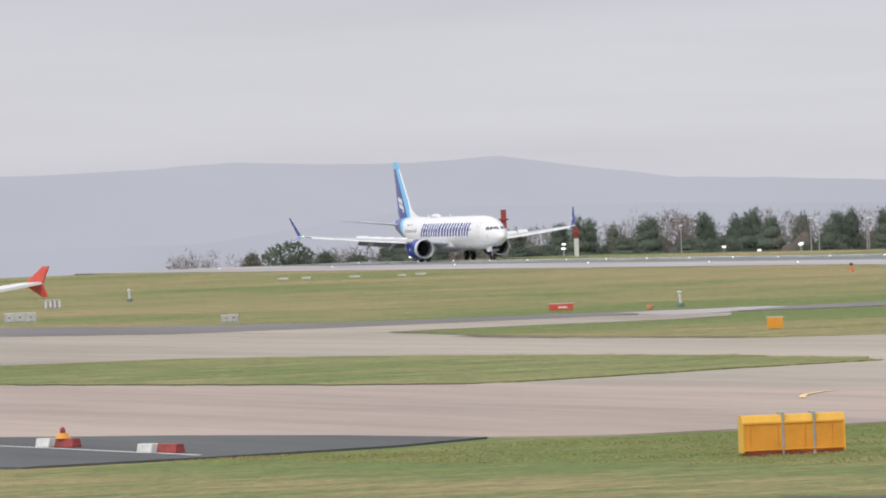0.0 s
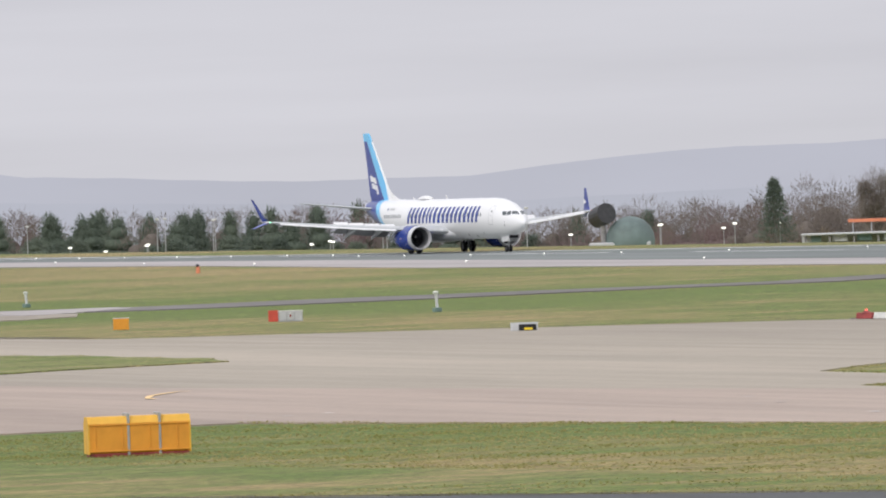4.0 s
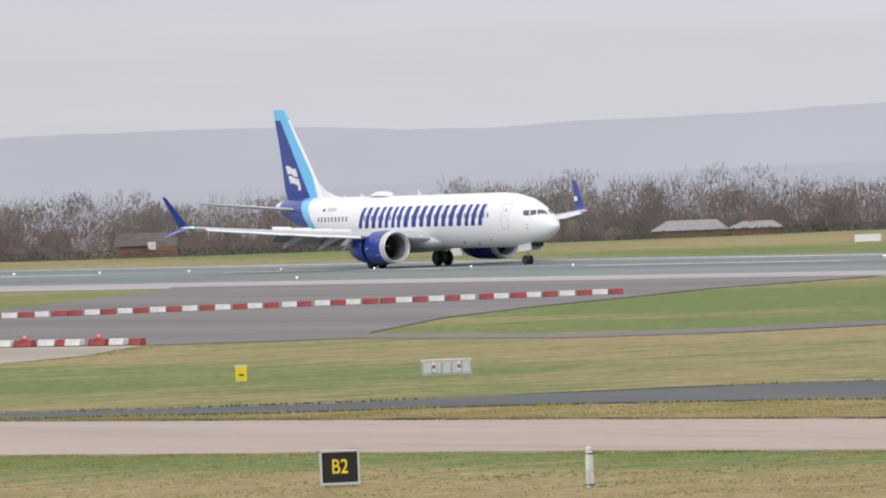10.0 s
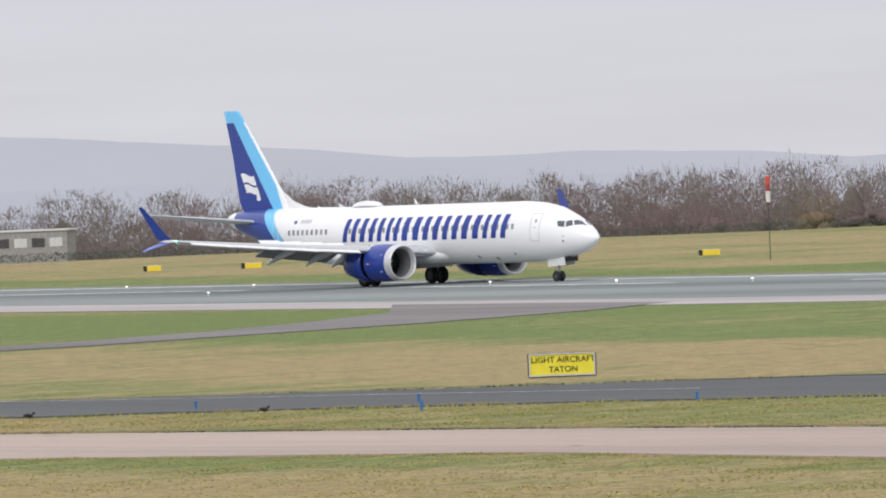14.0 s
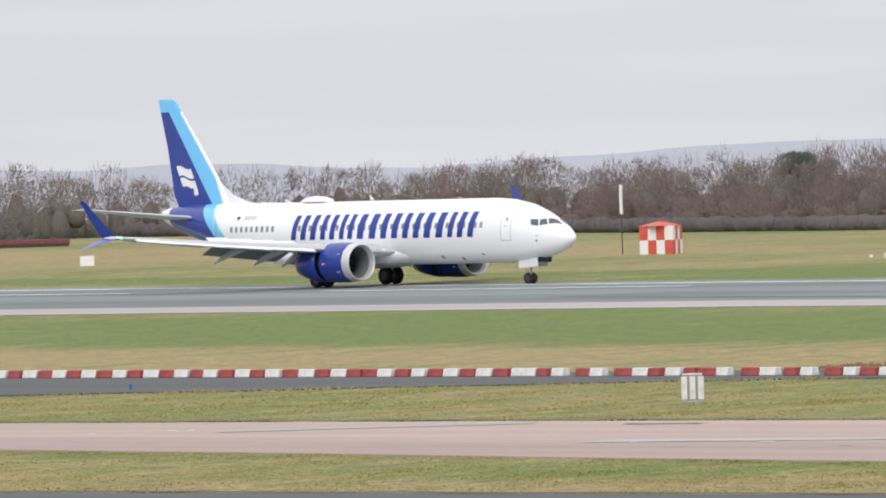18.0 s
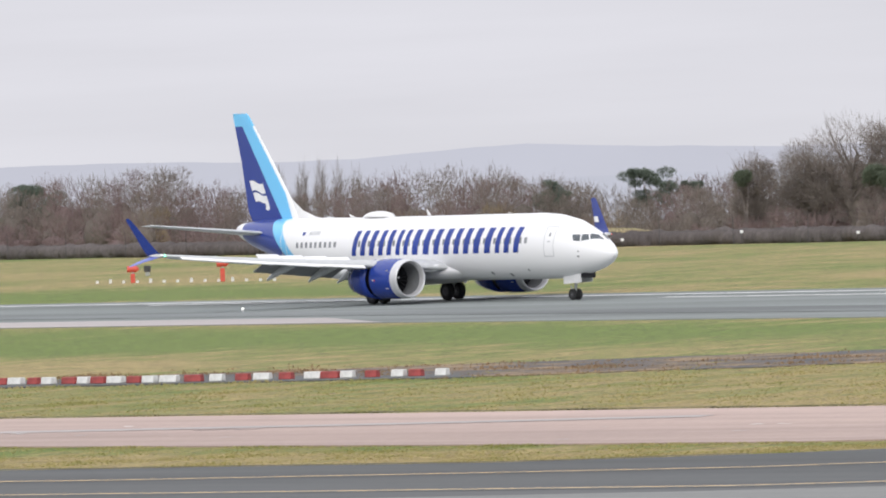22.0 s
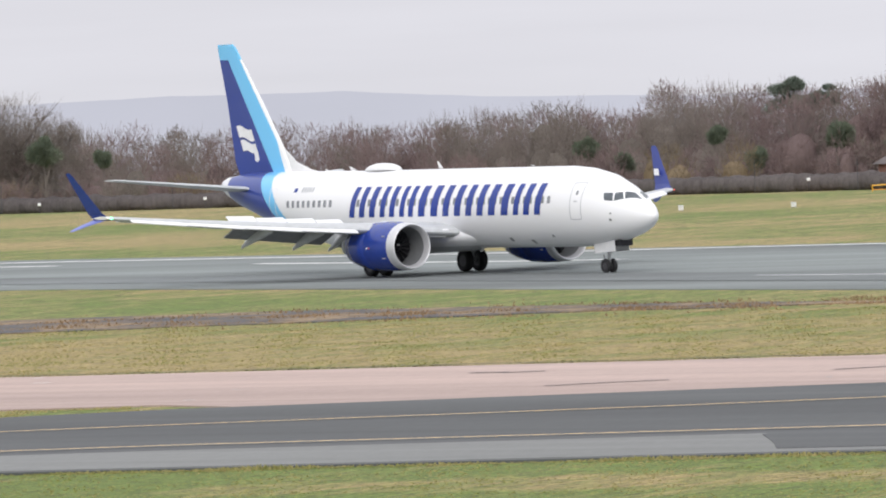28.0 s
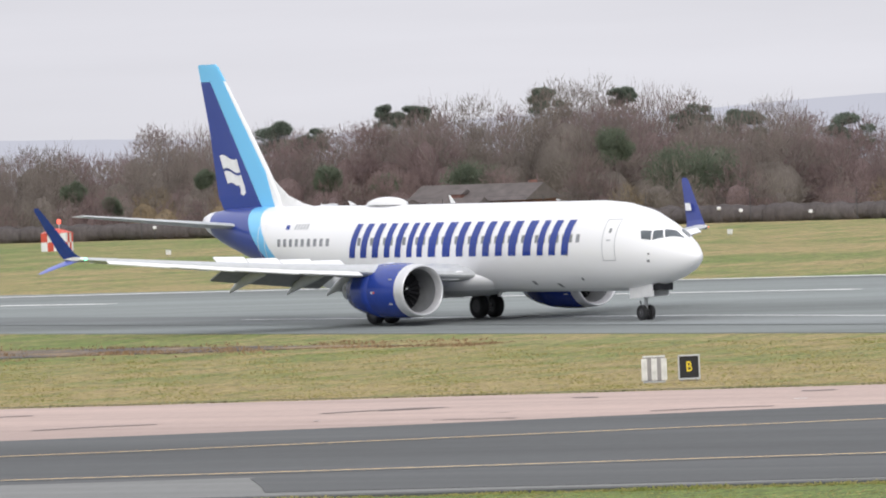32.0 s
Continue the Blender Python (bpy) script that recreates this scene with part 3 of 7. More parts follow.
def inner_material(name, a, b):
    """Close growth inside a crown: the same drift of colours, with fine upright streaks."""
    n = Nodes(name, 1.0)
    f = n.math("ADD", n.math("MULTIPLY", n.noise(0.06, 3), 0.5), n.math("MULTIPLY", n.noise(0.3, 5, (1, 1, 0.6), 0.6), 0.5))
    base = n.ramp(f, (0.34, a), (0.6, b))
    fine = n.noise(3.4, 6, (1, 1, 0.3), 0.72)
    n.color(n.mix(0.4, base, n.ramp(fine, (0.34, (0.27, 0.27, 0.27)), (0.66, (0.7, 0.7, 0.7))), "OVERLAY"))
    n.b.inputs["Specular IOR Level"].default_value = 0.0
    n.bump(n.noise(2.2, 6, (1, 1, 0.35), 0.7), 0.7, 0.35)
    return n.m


# Lighter copy of bare_twigs: brightness put into the colour of dark, overlapping crowns.
LIT_TWIG = twig_material("lightened_twigs", (0.215, 0.19, 0.17), (0.30, 0.262, 0.235), 0.4)
# Twig and needle cores are darker copies: the crown's inner shade put into colour.
CORES = {"bare_twigs": inner_material("shaded_twigs", (0.126, 0.110, 0.098), (0.187, 0.162, 0.144)), "reddish_twigs": inner_material("shaded_reddish_twigs", (0.129, 0.097, 0.095), (0.185, 0.138, 0.134)),
         "dry_tan_growth": inner_material("close_tan_growth", (0.188, 0.146, 0.097), (0.282, 0.218, 0.146)), "dark_needles": inner_material("shaded_needles", (0.084, 0.108, 0.087), (0.147, 0.175, 0.136)),
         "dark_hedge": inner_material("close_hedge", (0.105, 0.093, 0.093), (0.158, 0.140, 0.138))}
BARK = plain("bark", (0.20, 0.172, 0.158), 0.95, var=0.3, scale=2)


def sprigs(rng, n, centre, size, length, width, lift=0.5, inner=0.25, upper=0.0):
    """Thin leaf or twig triangles through an ellipsoid, densest near its skin, pointing outwards and up."""
    d = rng.normal(size=(n, 3))
    d /= np.linalg.norm(d, axis=1)[:, None]
    d[:, 2] = np.where(rng.random(n) < upper, np.abs(d[:, 2]), d[:, 2])
    r = rng.uniform(inner, 1.0, n) ** 0.5
    p = np.array(centre) + d * r[:, None] * np.array(size)
    way = d + rng.normal(size=(n, 3)) * 0.5 + np.array((0, 0, lift))
    way /= np.linalg.norm(way, axis=1)[:, None]
    side = np.cross(way, rng.normal(size=(n, 3)))
    side /= np.linalg.norm(side, axis=1)[:, None]
    ln = (length * rng.uniform(0.5, 1.3, n))[:, None]
    w = (width * rng.uniform(0.6, 1.4, n))[:, None]
    return np.stack([p - side * w / 2, p + side * w / 2, p + way * ln], 1).reshape(-1, 3)


def limbs(rng, base, height, spread, n, r):
    """Trunk and limbs as tapered three-sided spikes."""
    out = []

    def spike(a, b, w):
        a, b = np.array(a, float), np.array(b, float)
        u = np.cross(b - a, (0.3, 0.8, 0.1))
        u /= np.linalg.norm(u)
        v = np.cross(b - a, u)
        v /= np.linalg.norm(v)
        ring = [a + w * (u * math.cos(k) + v * math.sin(k)) for k in (0, 2.09, 4.19)]
        for i in range(3):
            out.extend((ring[i], ring[(i + 1) % 3], b))

    x, y, z = base
    spike((x, y, z - 0.6), (x + rng.normal() * 0.3, y, z + height * 0.92), r)
    for i in range(n):
        a, k = rng.uniform(0, 6.28), rng.uniform(0.2, 0.6)
        s = spread * rng.uniform(0.5, 0.95)
        tip = (x + s * math.cos(a), y + s * math.sin(a), z + height * min(0.96, k + rng.uniform(0.2, 0.42)))
        spike((x, y, z + height * k), tip, r * 0.55)
        for _ in range(3):
            q = np.array((x, y, z + height * k)) + (np.array(tip) - np.array((x, y, z + height * k))) * rng.uniform(0.4, 0.8)
            spike(q, q + rng.normal(size=3) * (spread * 0.25, spread * 0.25, height * 0.08) + (0, 0, height * 0.1), r * 0.25)
    return np.array(out)


def soup(name, tris, mat):
    """A mesh from a list of triangles' corners."""
    n = len(tris)
    me = bpy.data.meshes.new(name)
    me.vertices.add(n)
    me.vertices.foreach_set("co", np.ascontiguousarray(tris, dtype=np.float32).ravel())
    me.loops.add(n)
    me.loops.foreach_set("vertex_index", np.arange(n, dtype=np.int32))
    me.polygons.add(n // 3)
    me.polygons.foreach_set("loop_start", np.arange(0, n, 3, dtype=np.int32))
    me.update(calc_edges=True)
    me.materials.append(mat)
    return me


def unit_ball(level):
    bm = bmesh.new()
    bmesh.ops.create_icosphere(bm, subdivisions=level, radius=1.0)
    bm.verts.ensure_lookup_table()
    v = np.array([p.co[:] for p in bm.verts])
    f = np.array([[k.index for k in q.verts] for q in bm.faces])
    bm.free()
    return v, f


BALLS = {level: unit_ball(level) for level in (2, 3)}


class Mass:
    """The closely branched insides of many crowns, as smooth uneven lumps in one mesh."""

    def __init__(self):
        self.v, self.f, self.n = [], [], 0

    def lump(self, rng, centre, size, level=2, rough=0.16):
        v, f = BALLS[level]
        k = np.ones(len(v))
        for _ in range(9):
            d = rng.normal(size=3)
            d /= np.linalg.norm(d)
            k += rough * rng.uniform(0.3, 1.0) * np.clip(v @ d, 0, 1) ** 2
        self.v.append(v * k[:, None] * np.array(size) + np.array(centre))
        self.f.append(f + self.n)
        self.n += len(v)

    def mesh(self, name, mat):
        me = bpy.data.meshes.new(name)
        v, f = np.concatenate(self.v), np.concatenate(self.f)
        me.vertices.add(len(v))
        me.vertices.foreach_set("co", v.astype(np.float32).ravel())
        me.loops.add(f.size)
        me.loops.foreach_set("vertex_index", f.astype(np.int32).ravel())
        me.polygons.add(len(f))
        me.polygons.foreach_set("loop_start", np.arange(0, f.size, 3, dtype=np.int32))
        me.polygons.foreach_set("use_smooth", [True] * len(f))
        me.update(calc_edges=True)
        me.materials.append(mat)
        return me


def tree(name, label, x, y, top, spread, rng, kind="bare"):
    """One tree with its trunk and crown."""
    z = gz(x, y)
    h = top - z
    ob = tagged(new(name), label, "tree")
    ob.location = (x, y, z)
    if kind == "bare":
        wood = limbs(rng, (0, 0, 0), h, spread, 26, 0.022 * h)
        crown = [sprigs(rng, 2600, (0, 0, h * 0.62), (spread, spread, h * 0.38), 0.95, 0.036, 0.5, 0.1)]
        for a in rng.uniform(0, 6.28, 14):
            c, w = (spread * 0.66 * math.cos(a), spread * 0.66 * math.sin(a), h * rng.uniform(0.42, 0.86)), spread * rng.uniform(0.25, 0.42)
            crown.append(sprigs(rng, 330, c, (w, w, w * 0.9), 0.7, 0.036, 0.4))
        crown = np.concatenate(crown)
        mats = BARK, LIT_TWIG
    elif kind == "poplar":
        wood = limbs(rng, (0, 0, 0), h, spread, 14, 0.012 * h)
        crown = sprigs(rng, 620, (0, 0, h * 0.56), (spread * 0.8, spread * 0.8, h * 0.42), 1.5, 0.04, 2.2)
        mats = BARK, TWIG
    elif kind == "pine":
        wood = limbs(rng, (0, 0, 0), h * 0.95, spread * 0.7, 9, 0.022 * h)
        crown = []
        for i in range(20):
            u = rng.uniform(-1, 1)
            c, w = (u * spread * 0.8, rng.normal() * spread * 0.4, h - spread * (0.22 + 0.5 * u * u + rng.uniform(0, 0.95))), spread * rng.uniform(0.2, 0.36)
            crown.append(sprigs(rng, 480, c, (w * 1.15, w * 1.15, w * 0.6), 0.3, 0.07, 0.5, 0.05))
        crown = np.concatenate(crown)
        mats = BARK, NEEDLE
    elif kind == "fir":
        wood = limbs(rng, (0, 0, 0), h * 0.95, spread * 0.4, 8, 0.015 * h)
        crown = np.concatenate([sprigs(rng, 520, (rng.normal() * 0.15, 0, h * k), (spread * (1.08 - k) + 0.15, spread * (1.08 - k) + 0.15, h * 0.1), 0.4, 0.09, 0.2, 0.1) for k in (0.2, 0.32, 0.44, 0.56, 0.67, 0.77, 0.86, 0.94)])
        mats = BARK, NEEDLE
    else:
        wood = limbs(rng, (0, 0, 0), h * 0.9, spread * 0.5, 6, 0.02 * h)
        crown = []
        for i in range(16):
            d = rng.normal(size=3)
            d *= rng.uniform(0.3, 0.75) / np.linalg.norm(d)
            w = spread * rng.uniform(0.3, 0.48)
            c = (d[0] * spread * 1.15, d[1] * spread, h - spread * (1.0 - d[2] * 0.9))
            crown.append(sprigs(rng, 420, c, (w * 1.1, w, w), 0.34, 0.075, 0.6, 0.05))
        crown = np.concatenate(crown)
        mats = BARK, LEAF
    for nm, tri, m in (("trunk", wood, mats[0]), ("crown", crown, mats[1])):
        new(nm, soup(nm, tri, m)).parent = ob
    return ob


def woods():
    rng = np.random.default_rng(11)
    groups = {k: [] for k in ("bare", "red", "tan", "dark", "bark")}
    masses = {k: Mass() for k in ("bare", "red", "tan", "dark")}
    az12 = [-73 + 4 * k for k in range(14)]
    az = -75.0
    while az < -14:
        wood_r = lerp_table(az, az12, WOOD_FAR)
        top = lerp_table(az, AZ, WOOD_TOP)
        for row in range(4):
            a = az + rng.uniform(-0.2, 0.2)
            r = wood_r + (-22, 0, 20, 48)[row] + rng.uniform(-9, 9)
            x, y = polar(a, r)
            z = gz(x, y)
            if y < rim(x) + 9:
                continue
            full = max(2.5, top - z + (r - wood_r) * 0.004)
            h = full * (rng.uniform(0.42, 0.66) if row == 0 else rng.uniform(0.78, 1.04) if row < 3 else rng.uniform(0.88, 1.04))
            wide = rng.uniform(0.26, 0.40) * max(h, 8) * lerp_table(az, (-60, -50), (1.2, 1.0))
            h *= 1.12 if az < -62 else 1.06
            green = (0.92, 0.92, 0.5, 0.1)[row] if az < -64.9 else (0.35, 0.4, 0.2, 0.1)[row] if az < -63.6 else 0.0
            if rng.random() < green:
                wide *= 1.3
                key = "dark"
                for k in (0.12, 0.32, 0.52, 0.7, 0.84):
                    q = wide * (1.02 - k)
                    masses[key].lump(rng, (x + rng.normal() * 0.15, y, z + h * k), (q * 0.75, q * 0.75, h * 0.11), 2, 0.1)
                    groups[key].append(sprigs(rng, 300, (x, y, z + h * k), (q * 1.1 + 0.2, q * 1.1 + 0.2, h * 0.17), 0.6, 0.12, 0.3, 0.2))
            else:
                key = "red" if rng.random() < (0.3 if row == 0 else 0.0) + lerp_table(az, (-60, -45, -34, -30, -15), (0.1, 0.4, 0.35, 0.45, 0.38)) else "tan" if (row == 0 and rng.random() < 0.45) else "bare"
                much = min(3.2, max(0.6, wide * h / lerp_table(az, (-32, -30), (30, 22)))) * (1.0 if az > -45 else 0.7)
                thick = 1.0 if az > -45 else 1.25
                k = lerp_table(az, (-32, -30), (0.3, 0.35))
                for q in range(5):
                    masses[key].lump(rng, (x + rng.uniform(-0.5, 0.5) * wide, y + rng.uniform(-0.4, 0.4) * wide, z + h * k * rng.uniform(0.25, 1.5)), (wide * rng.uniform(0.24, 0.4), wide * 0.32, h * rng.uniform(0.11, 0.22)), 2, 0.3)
                groups[key].append(sprigs(rng, int(425 * much), (x, y, z + h * 0.46), (wide, wide, h * 0.48), 0.85, 0.077 * thick, 0.9, 0.12, 0.35))
                for _ in range(7):
                    q, w = rng.uniform(0, 6.28), wide * rng.uniform(0.24, 0.42)
                    c = (x + wide * 0.7 * math.cos(q), y + wide * 0.7 * math.sin(q), z + h * rng.uniform(0.34, 0.9))
                    groups[key].append(sprigs(rng, int(82 * much), c, (w, w, w * 1.1), 0.6, 0.064 * thick, 0.7, 0.1, 0.4))
                groups[key].append(sprigs(rng, int(110 * much), (x, y, z + h * 0.56), (wide * 0.7, wide * 0.7, h * 0.44), 0.9, 0.04, 1.4, 0.5, 1.0))
                if row == 0 and az < -55:
                    masses[key].lump(rng, (x + rng.uniform(-3, 3), y - 4, z + full * 0.16), (wide * 1.5, wide, full * 0.2), 3, 0.12)
                if row < 3:
                    groups["bark"].append(limbs(rng, (x, y, z), h * 0.98, wide, 3, 0.007 * h))
        az += 0.185
    for key, mat, label in (("bare", TWIG, "bare brown winter trees of a wood"), ("red", TWIG_RED, "bare reddish birch and alder scrub"), ("tan", TWIG_TAN, "dry tan undergrowth at the wood's edge"),
                            ("dark", NEEDLE, "dark green conifers among the wood"), ("bark", BARK, "grey-brown trunks and limbs of the wood")):
        ob = tagged(new("woods", soup("woods", np.concatenate(groups[key]), mat)), label, "woods", kind="stuff")
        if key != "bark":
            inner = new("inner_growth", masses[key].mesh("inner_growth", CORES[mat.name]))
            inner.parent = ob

woods()


def hedge():
    rng = np.random.default_rng(3)
    pts = [(-560, 557), (-500, 535), (-426, 506), (-377, 491), (-286, 473), (-211, 468), (-163, 458), (-60, 442), (20, 436)]
    tris, body = [], Mass()
    for (x0, y0), (x1, y1) in zip(pts, pts[1:]):
        n = int(math.hypot(x1 - x0, y1 - y0) / 1.2)
        for k in range(n):
            x, y = x0 + (x1 - x0) * k / n, y0 + (y1 - y0) * k / n + 3.5
            tall = 0.66 * rng.uniform(0.85, 1.15)
            body.lump(rng, (x, y, gz(x, y) + 0.55), (1.2, 0.7, tall * 1.02), 2, 0.14)
            tris.append(sprigs(rng, 130, (x, y, gz(x, y) + 0.6), (1.2, 0.7, tall), 0.3, 0.035, 0.6, 0.6, 0.6))
    ob = tagged(new("boundary_hedge", soup("boundary_hedge", np.concatenate(tris), HEDGE_MAT)), "dark trimmed hedge along the airfield boundary", "hedge", kind="stuff")
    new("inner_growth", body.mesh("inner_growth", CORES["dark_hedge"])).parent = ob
    fence = tagged(new("boundary_fence"), "tall wire fence on thin steel posts before the hedge", "fence")
    for (x0, y0), (x1, y1) in zip(pts, pts[1:]):
        n = max(2, int(math.hypot(x1 - x0, y1 - y0) / 9))
        bm = None
        for z in (0.5, 1.2, 1.9, 2.5):
            bm = rod((x0, y0 + 1.5, z + gz(x0, y0)), (x1, y1 + 1.5, z + gz(x1, y1)), 0.008, bm, 3)
        part("wire", bm, DARKMETAL, fence)
        for k in range(n):
            x, y = x0 + (x1 - x0) * k / n, y0 + (y1 - y0) * k / n + 1.5
            part("post", rod((x, y, gz(x, y) - 0.3), (x, y, gz(x, y) + 2.4), 0.03, None, 5), DARKMETAL, fence)


def field_hedge():
    """Low trimmed hedge where the level field ends."""
    rng = np.random.default_rng(4)
    pts = [(-700, 365), (-665, 385), (-630, 426), (-610, 464), (-594, 484), (-583, 526), (-569, 551), (-556, 573)]
    tris = []
    for (x0, y0), (x1, y1) in zip(pts, pts[1:]):
        n = int(math.hypot(x1 - x0, y1 - y0) / 1.2)
        for k in range(n):
            x, y = x0 + (x1 - x0) * k / n, y0 + (y1 - y0) * k / n + 3
            tris.append(sprigs(rng, 110, (x, y, gz(x, y) + 0.38), (1.1, 0.5, 0.42), 0.15, 0.16, 0.1))
    tagged(new("field_hedge", soup("field_hedge", np.concatenate(tris), HEDGE_GREEN)), "low dark green clipped hedge at the field's edge", "hedge", kind="stuff")


hedge()
field_hedge()


def single_trees():
    rng = np.random.default_rng(21)
    for x, y, top in ((-533, 680, 7.4), (-532, 681, 7.5), (-530, 683, 7.6), (-528, 684, 7.9), (-527, 686, 7.6), (-525, 687, 7.0)):
        tree("poplar", "slender bare poplar standing in a row", x, y, top, 0.95, rng, "poplar")["group"] = "poplars in a row"
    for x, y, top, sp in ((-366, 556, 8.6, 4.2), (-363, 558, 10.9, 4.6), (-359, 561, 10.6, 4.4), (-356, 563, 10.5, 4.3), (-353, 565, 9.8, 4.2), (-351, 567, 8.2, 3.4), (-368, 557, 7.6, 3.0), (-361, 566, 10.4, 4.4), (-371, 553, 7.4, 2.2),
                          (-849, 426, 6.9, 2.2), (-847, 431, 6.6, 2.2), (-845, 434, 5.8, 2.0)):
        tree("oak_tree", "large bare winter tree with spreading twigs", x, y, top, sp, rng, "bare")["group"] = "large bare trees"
    for x, y, top, sp in ((-419, 585, 5.5, 2.2), (-408, 587, 6.6, 2.6), (-403, 587, 4.8, 1.2), (-491, 587, 7.0, 2.8), (-290, 603, 8.9, 2.3), (-286, 603, 7.8, 1.6), (-278, 604, 9.8, 1.5), (-275, 604, 9.6, 1.2), (-262, 605, 11.0, 1.7),
                          (-254, 606, 10.7, 1.3), (-248, 609, 8.7, 2.0), (-244, 610, 8.4, 2.0), (-235, 614, 7.5, 2.1)):
        tree("pine_tree", "dark green pine with a flat spreading crown", x, y, top, sp, rng, "pine")["group"] = "pines over the wood"
    for x, y, top, sp in ((-375, 562, 6.1, 0.8), (-347, 565, 6.0, 1.5), (-341, 566, 4.4, 0.9), (-361, 564, 6.0, 1.2), (-293, 573, 3.9, 1.1), (-289, 573, 2.4, 0.9), (-280, 574, 4.6, 0.9), (-268, 575, 4.6, 1.4), (-276, 574, 2.5, 1.0),
                          (-240, 577, 6.9, 1.8), (-236, 579, 5.7, 2.5), (-232, 581, 5.8, 2.9), (-254, 576, 5.2, 2.6), (-262, 575, 3.9, 1.4)):
        tree("conifer", "dense dark green evergreen among bare trees", x + 5, y - 12, top, sp * 1.1, rng, "spruce")["group"] = "evergreens in the wood"
    tree("conifer", "tall dark green conifer standing over bare scrub", *polar(-62.63, 930), 5.9, 2.5, rng, "fir")["group"] = "evergreens in the wood"
    rounder = sprigs(rng, 900, (0, 0, 1.4), (3.6, 3.6, 2.2), 0.6, 0.4, 0.2)
    ob = new("evergreen_bush", soup("evergreen_bush", rounder, NEEDLE))
    ob.location = (-1093, 358, -1.4)
    tagged(ob, "round dark evergreen bush beyond the runway", "bush")


single_trees()
# ---- airfield things ----
def text_mesh(name, words, size, mat, parent, at, turn=(90, 0, 0), label="", stretch=1.0):
    cu = bpy.data.curves.new(name, "FONT")
    cu.body, cu.size, cu.align_x, cu.align_y, cu.extrude, cu.offset = words, size, "CENTER", "CENTER", 0.004, size * 0.012
    tmp = new("lettering", cu)
    me = bpy.data.meshes.new_from_object(tmp.evaluated_get(bpy.context.evaluated_depsgraph_get()))
    bpy.data.objects.remove(tmp)
    me.materials.clear()
    me.materials.append(mat)
    ob = new(name, me)
    ob.parent = parent
    ob.matrix_local = pose(*at, *turn) @ Matrix.Diagonal((stretch, 1, 1, 1))
    if label:
        ob["label"] = label
    return ob


def panel(w, h, at, d=0.03):
    return box(w, d, h, at, 0.006)


def facing(x, y, ex=0.0, ey=0.0):
    """The turn that sets a thing's front (-y) towards a viewer at ex, ey."""
    return math.degrees(math.atan2(y - ey, x - ex)) - 90


def taxi_sign(x, y, w, h, turn, fields, label, backbox=True):
    """A lit guidance sign: frame, coloured fields with their letters, and a grey side box. fields: (width share, ground, ink, words)."""
    root = tagged(root_at("taxiway_sign", x, y, turn, 0.0), label, "sign")
    bm = box(w, 0.22, 0.06, (0, 0.08, 0.05), 0.01)
    for sx in (-1, 1):
        box(0.05, 0.24, h + 0.06, (sx * (w / 2 - 0.025), 0.08, 0.05), 0.01, 0, bm)
    box(w, 0.24, 0.05, (0, 0.08, h + 0.06), 0.01, 0, bm)
    box(w - 0.08, 0.1, h - 0.02, (0, 0.12, 0.08), 0.0, 0, bm)
    part("frame", bm, GREYBOX, root, "pale grey metal frame")
    left = -w / 2 + 0.05
    for share, ground_mat, ink, words in fields:
        fw = share * (w - 0.1)
        face = part("face", panel(fw - 0.004, h - 0.06, (left + fw / 2, 0.035, 0.115)), ground_mat, root)
        if words:
            text_mesh("lettering", words, h * 0.62, ink, face, (left + fw / 2, 0.012, 0.09 + h / 2), stretch=0.8)
        left += fw
    for sx in (-0.35, 0.35):
        part("leg", rod((sx * w, 0.1, -0.2), (sx * w, 0.1, 0.08), 0.04), STEEL, root)
    return root


def arrow(parent, x, z, a, size, mat):
    bm = bmesh.new()
    pts = [(-0.06, -0.5), (0.06, -0.5), (0.06, 0.12), (0.24, -0.08), (0.24, 0.14), (0, 0.5), (-0.24, 0.14), (-0.24, -0.08), (-0.06, 0.12)]
    vs = [bm.verts.new((px * size, 0, pz * size)) for px, pz in pts]
    bm.faces.new(vs)
    bm.transform(pose(x, 0.012, z, 0, a, 0))
    part("arrow", bm, mat, parent)


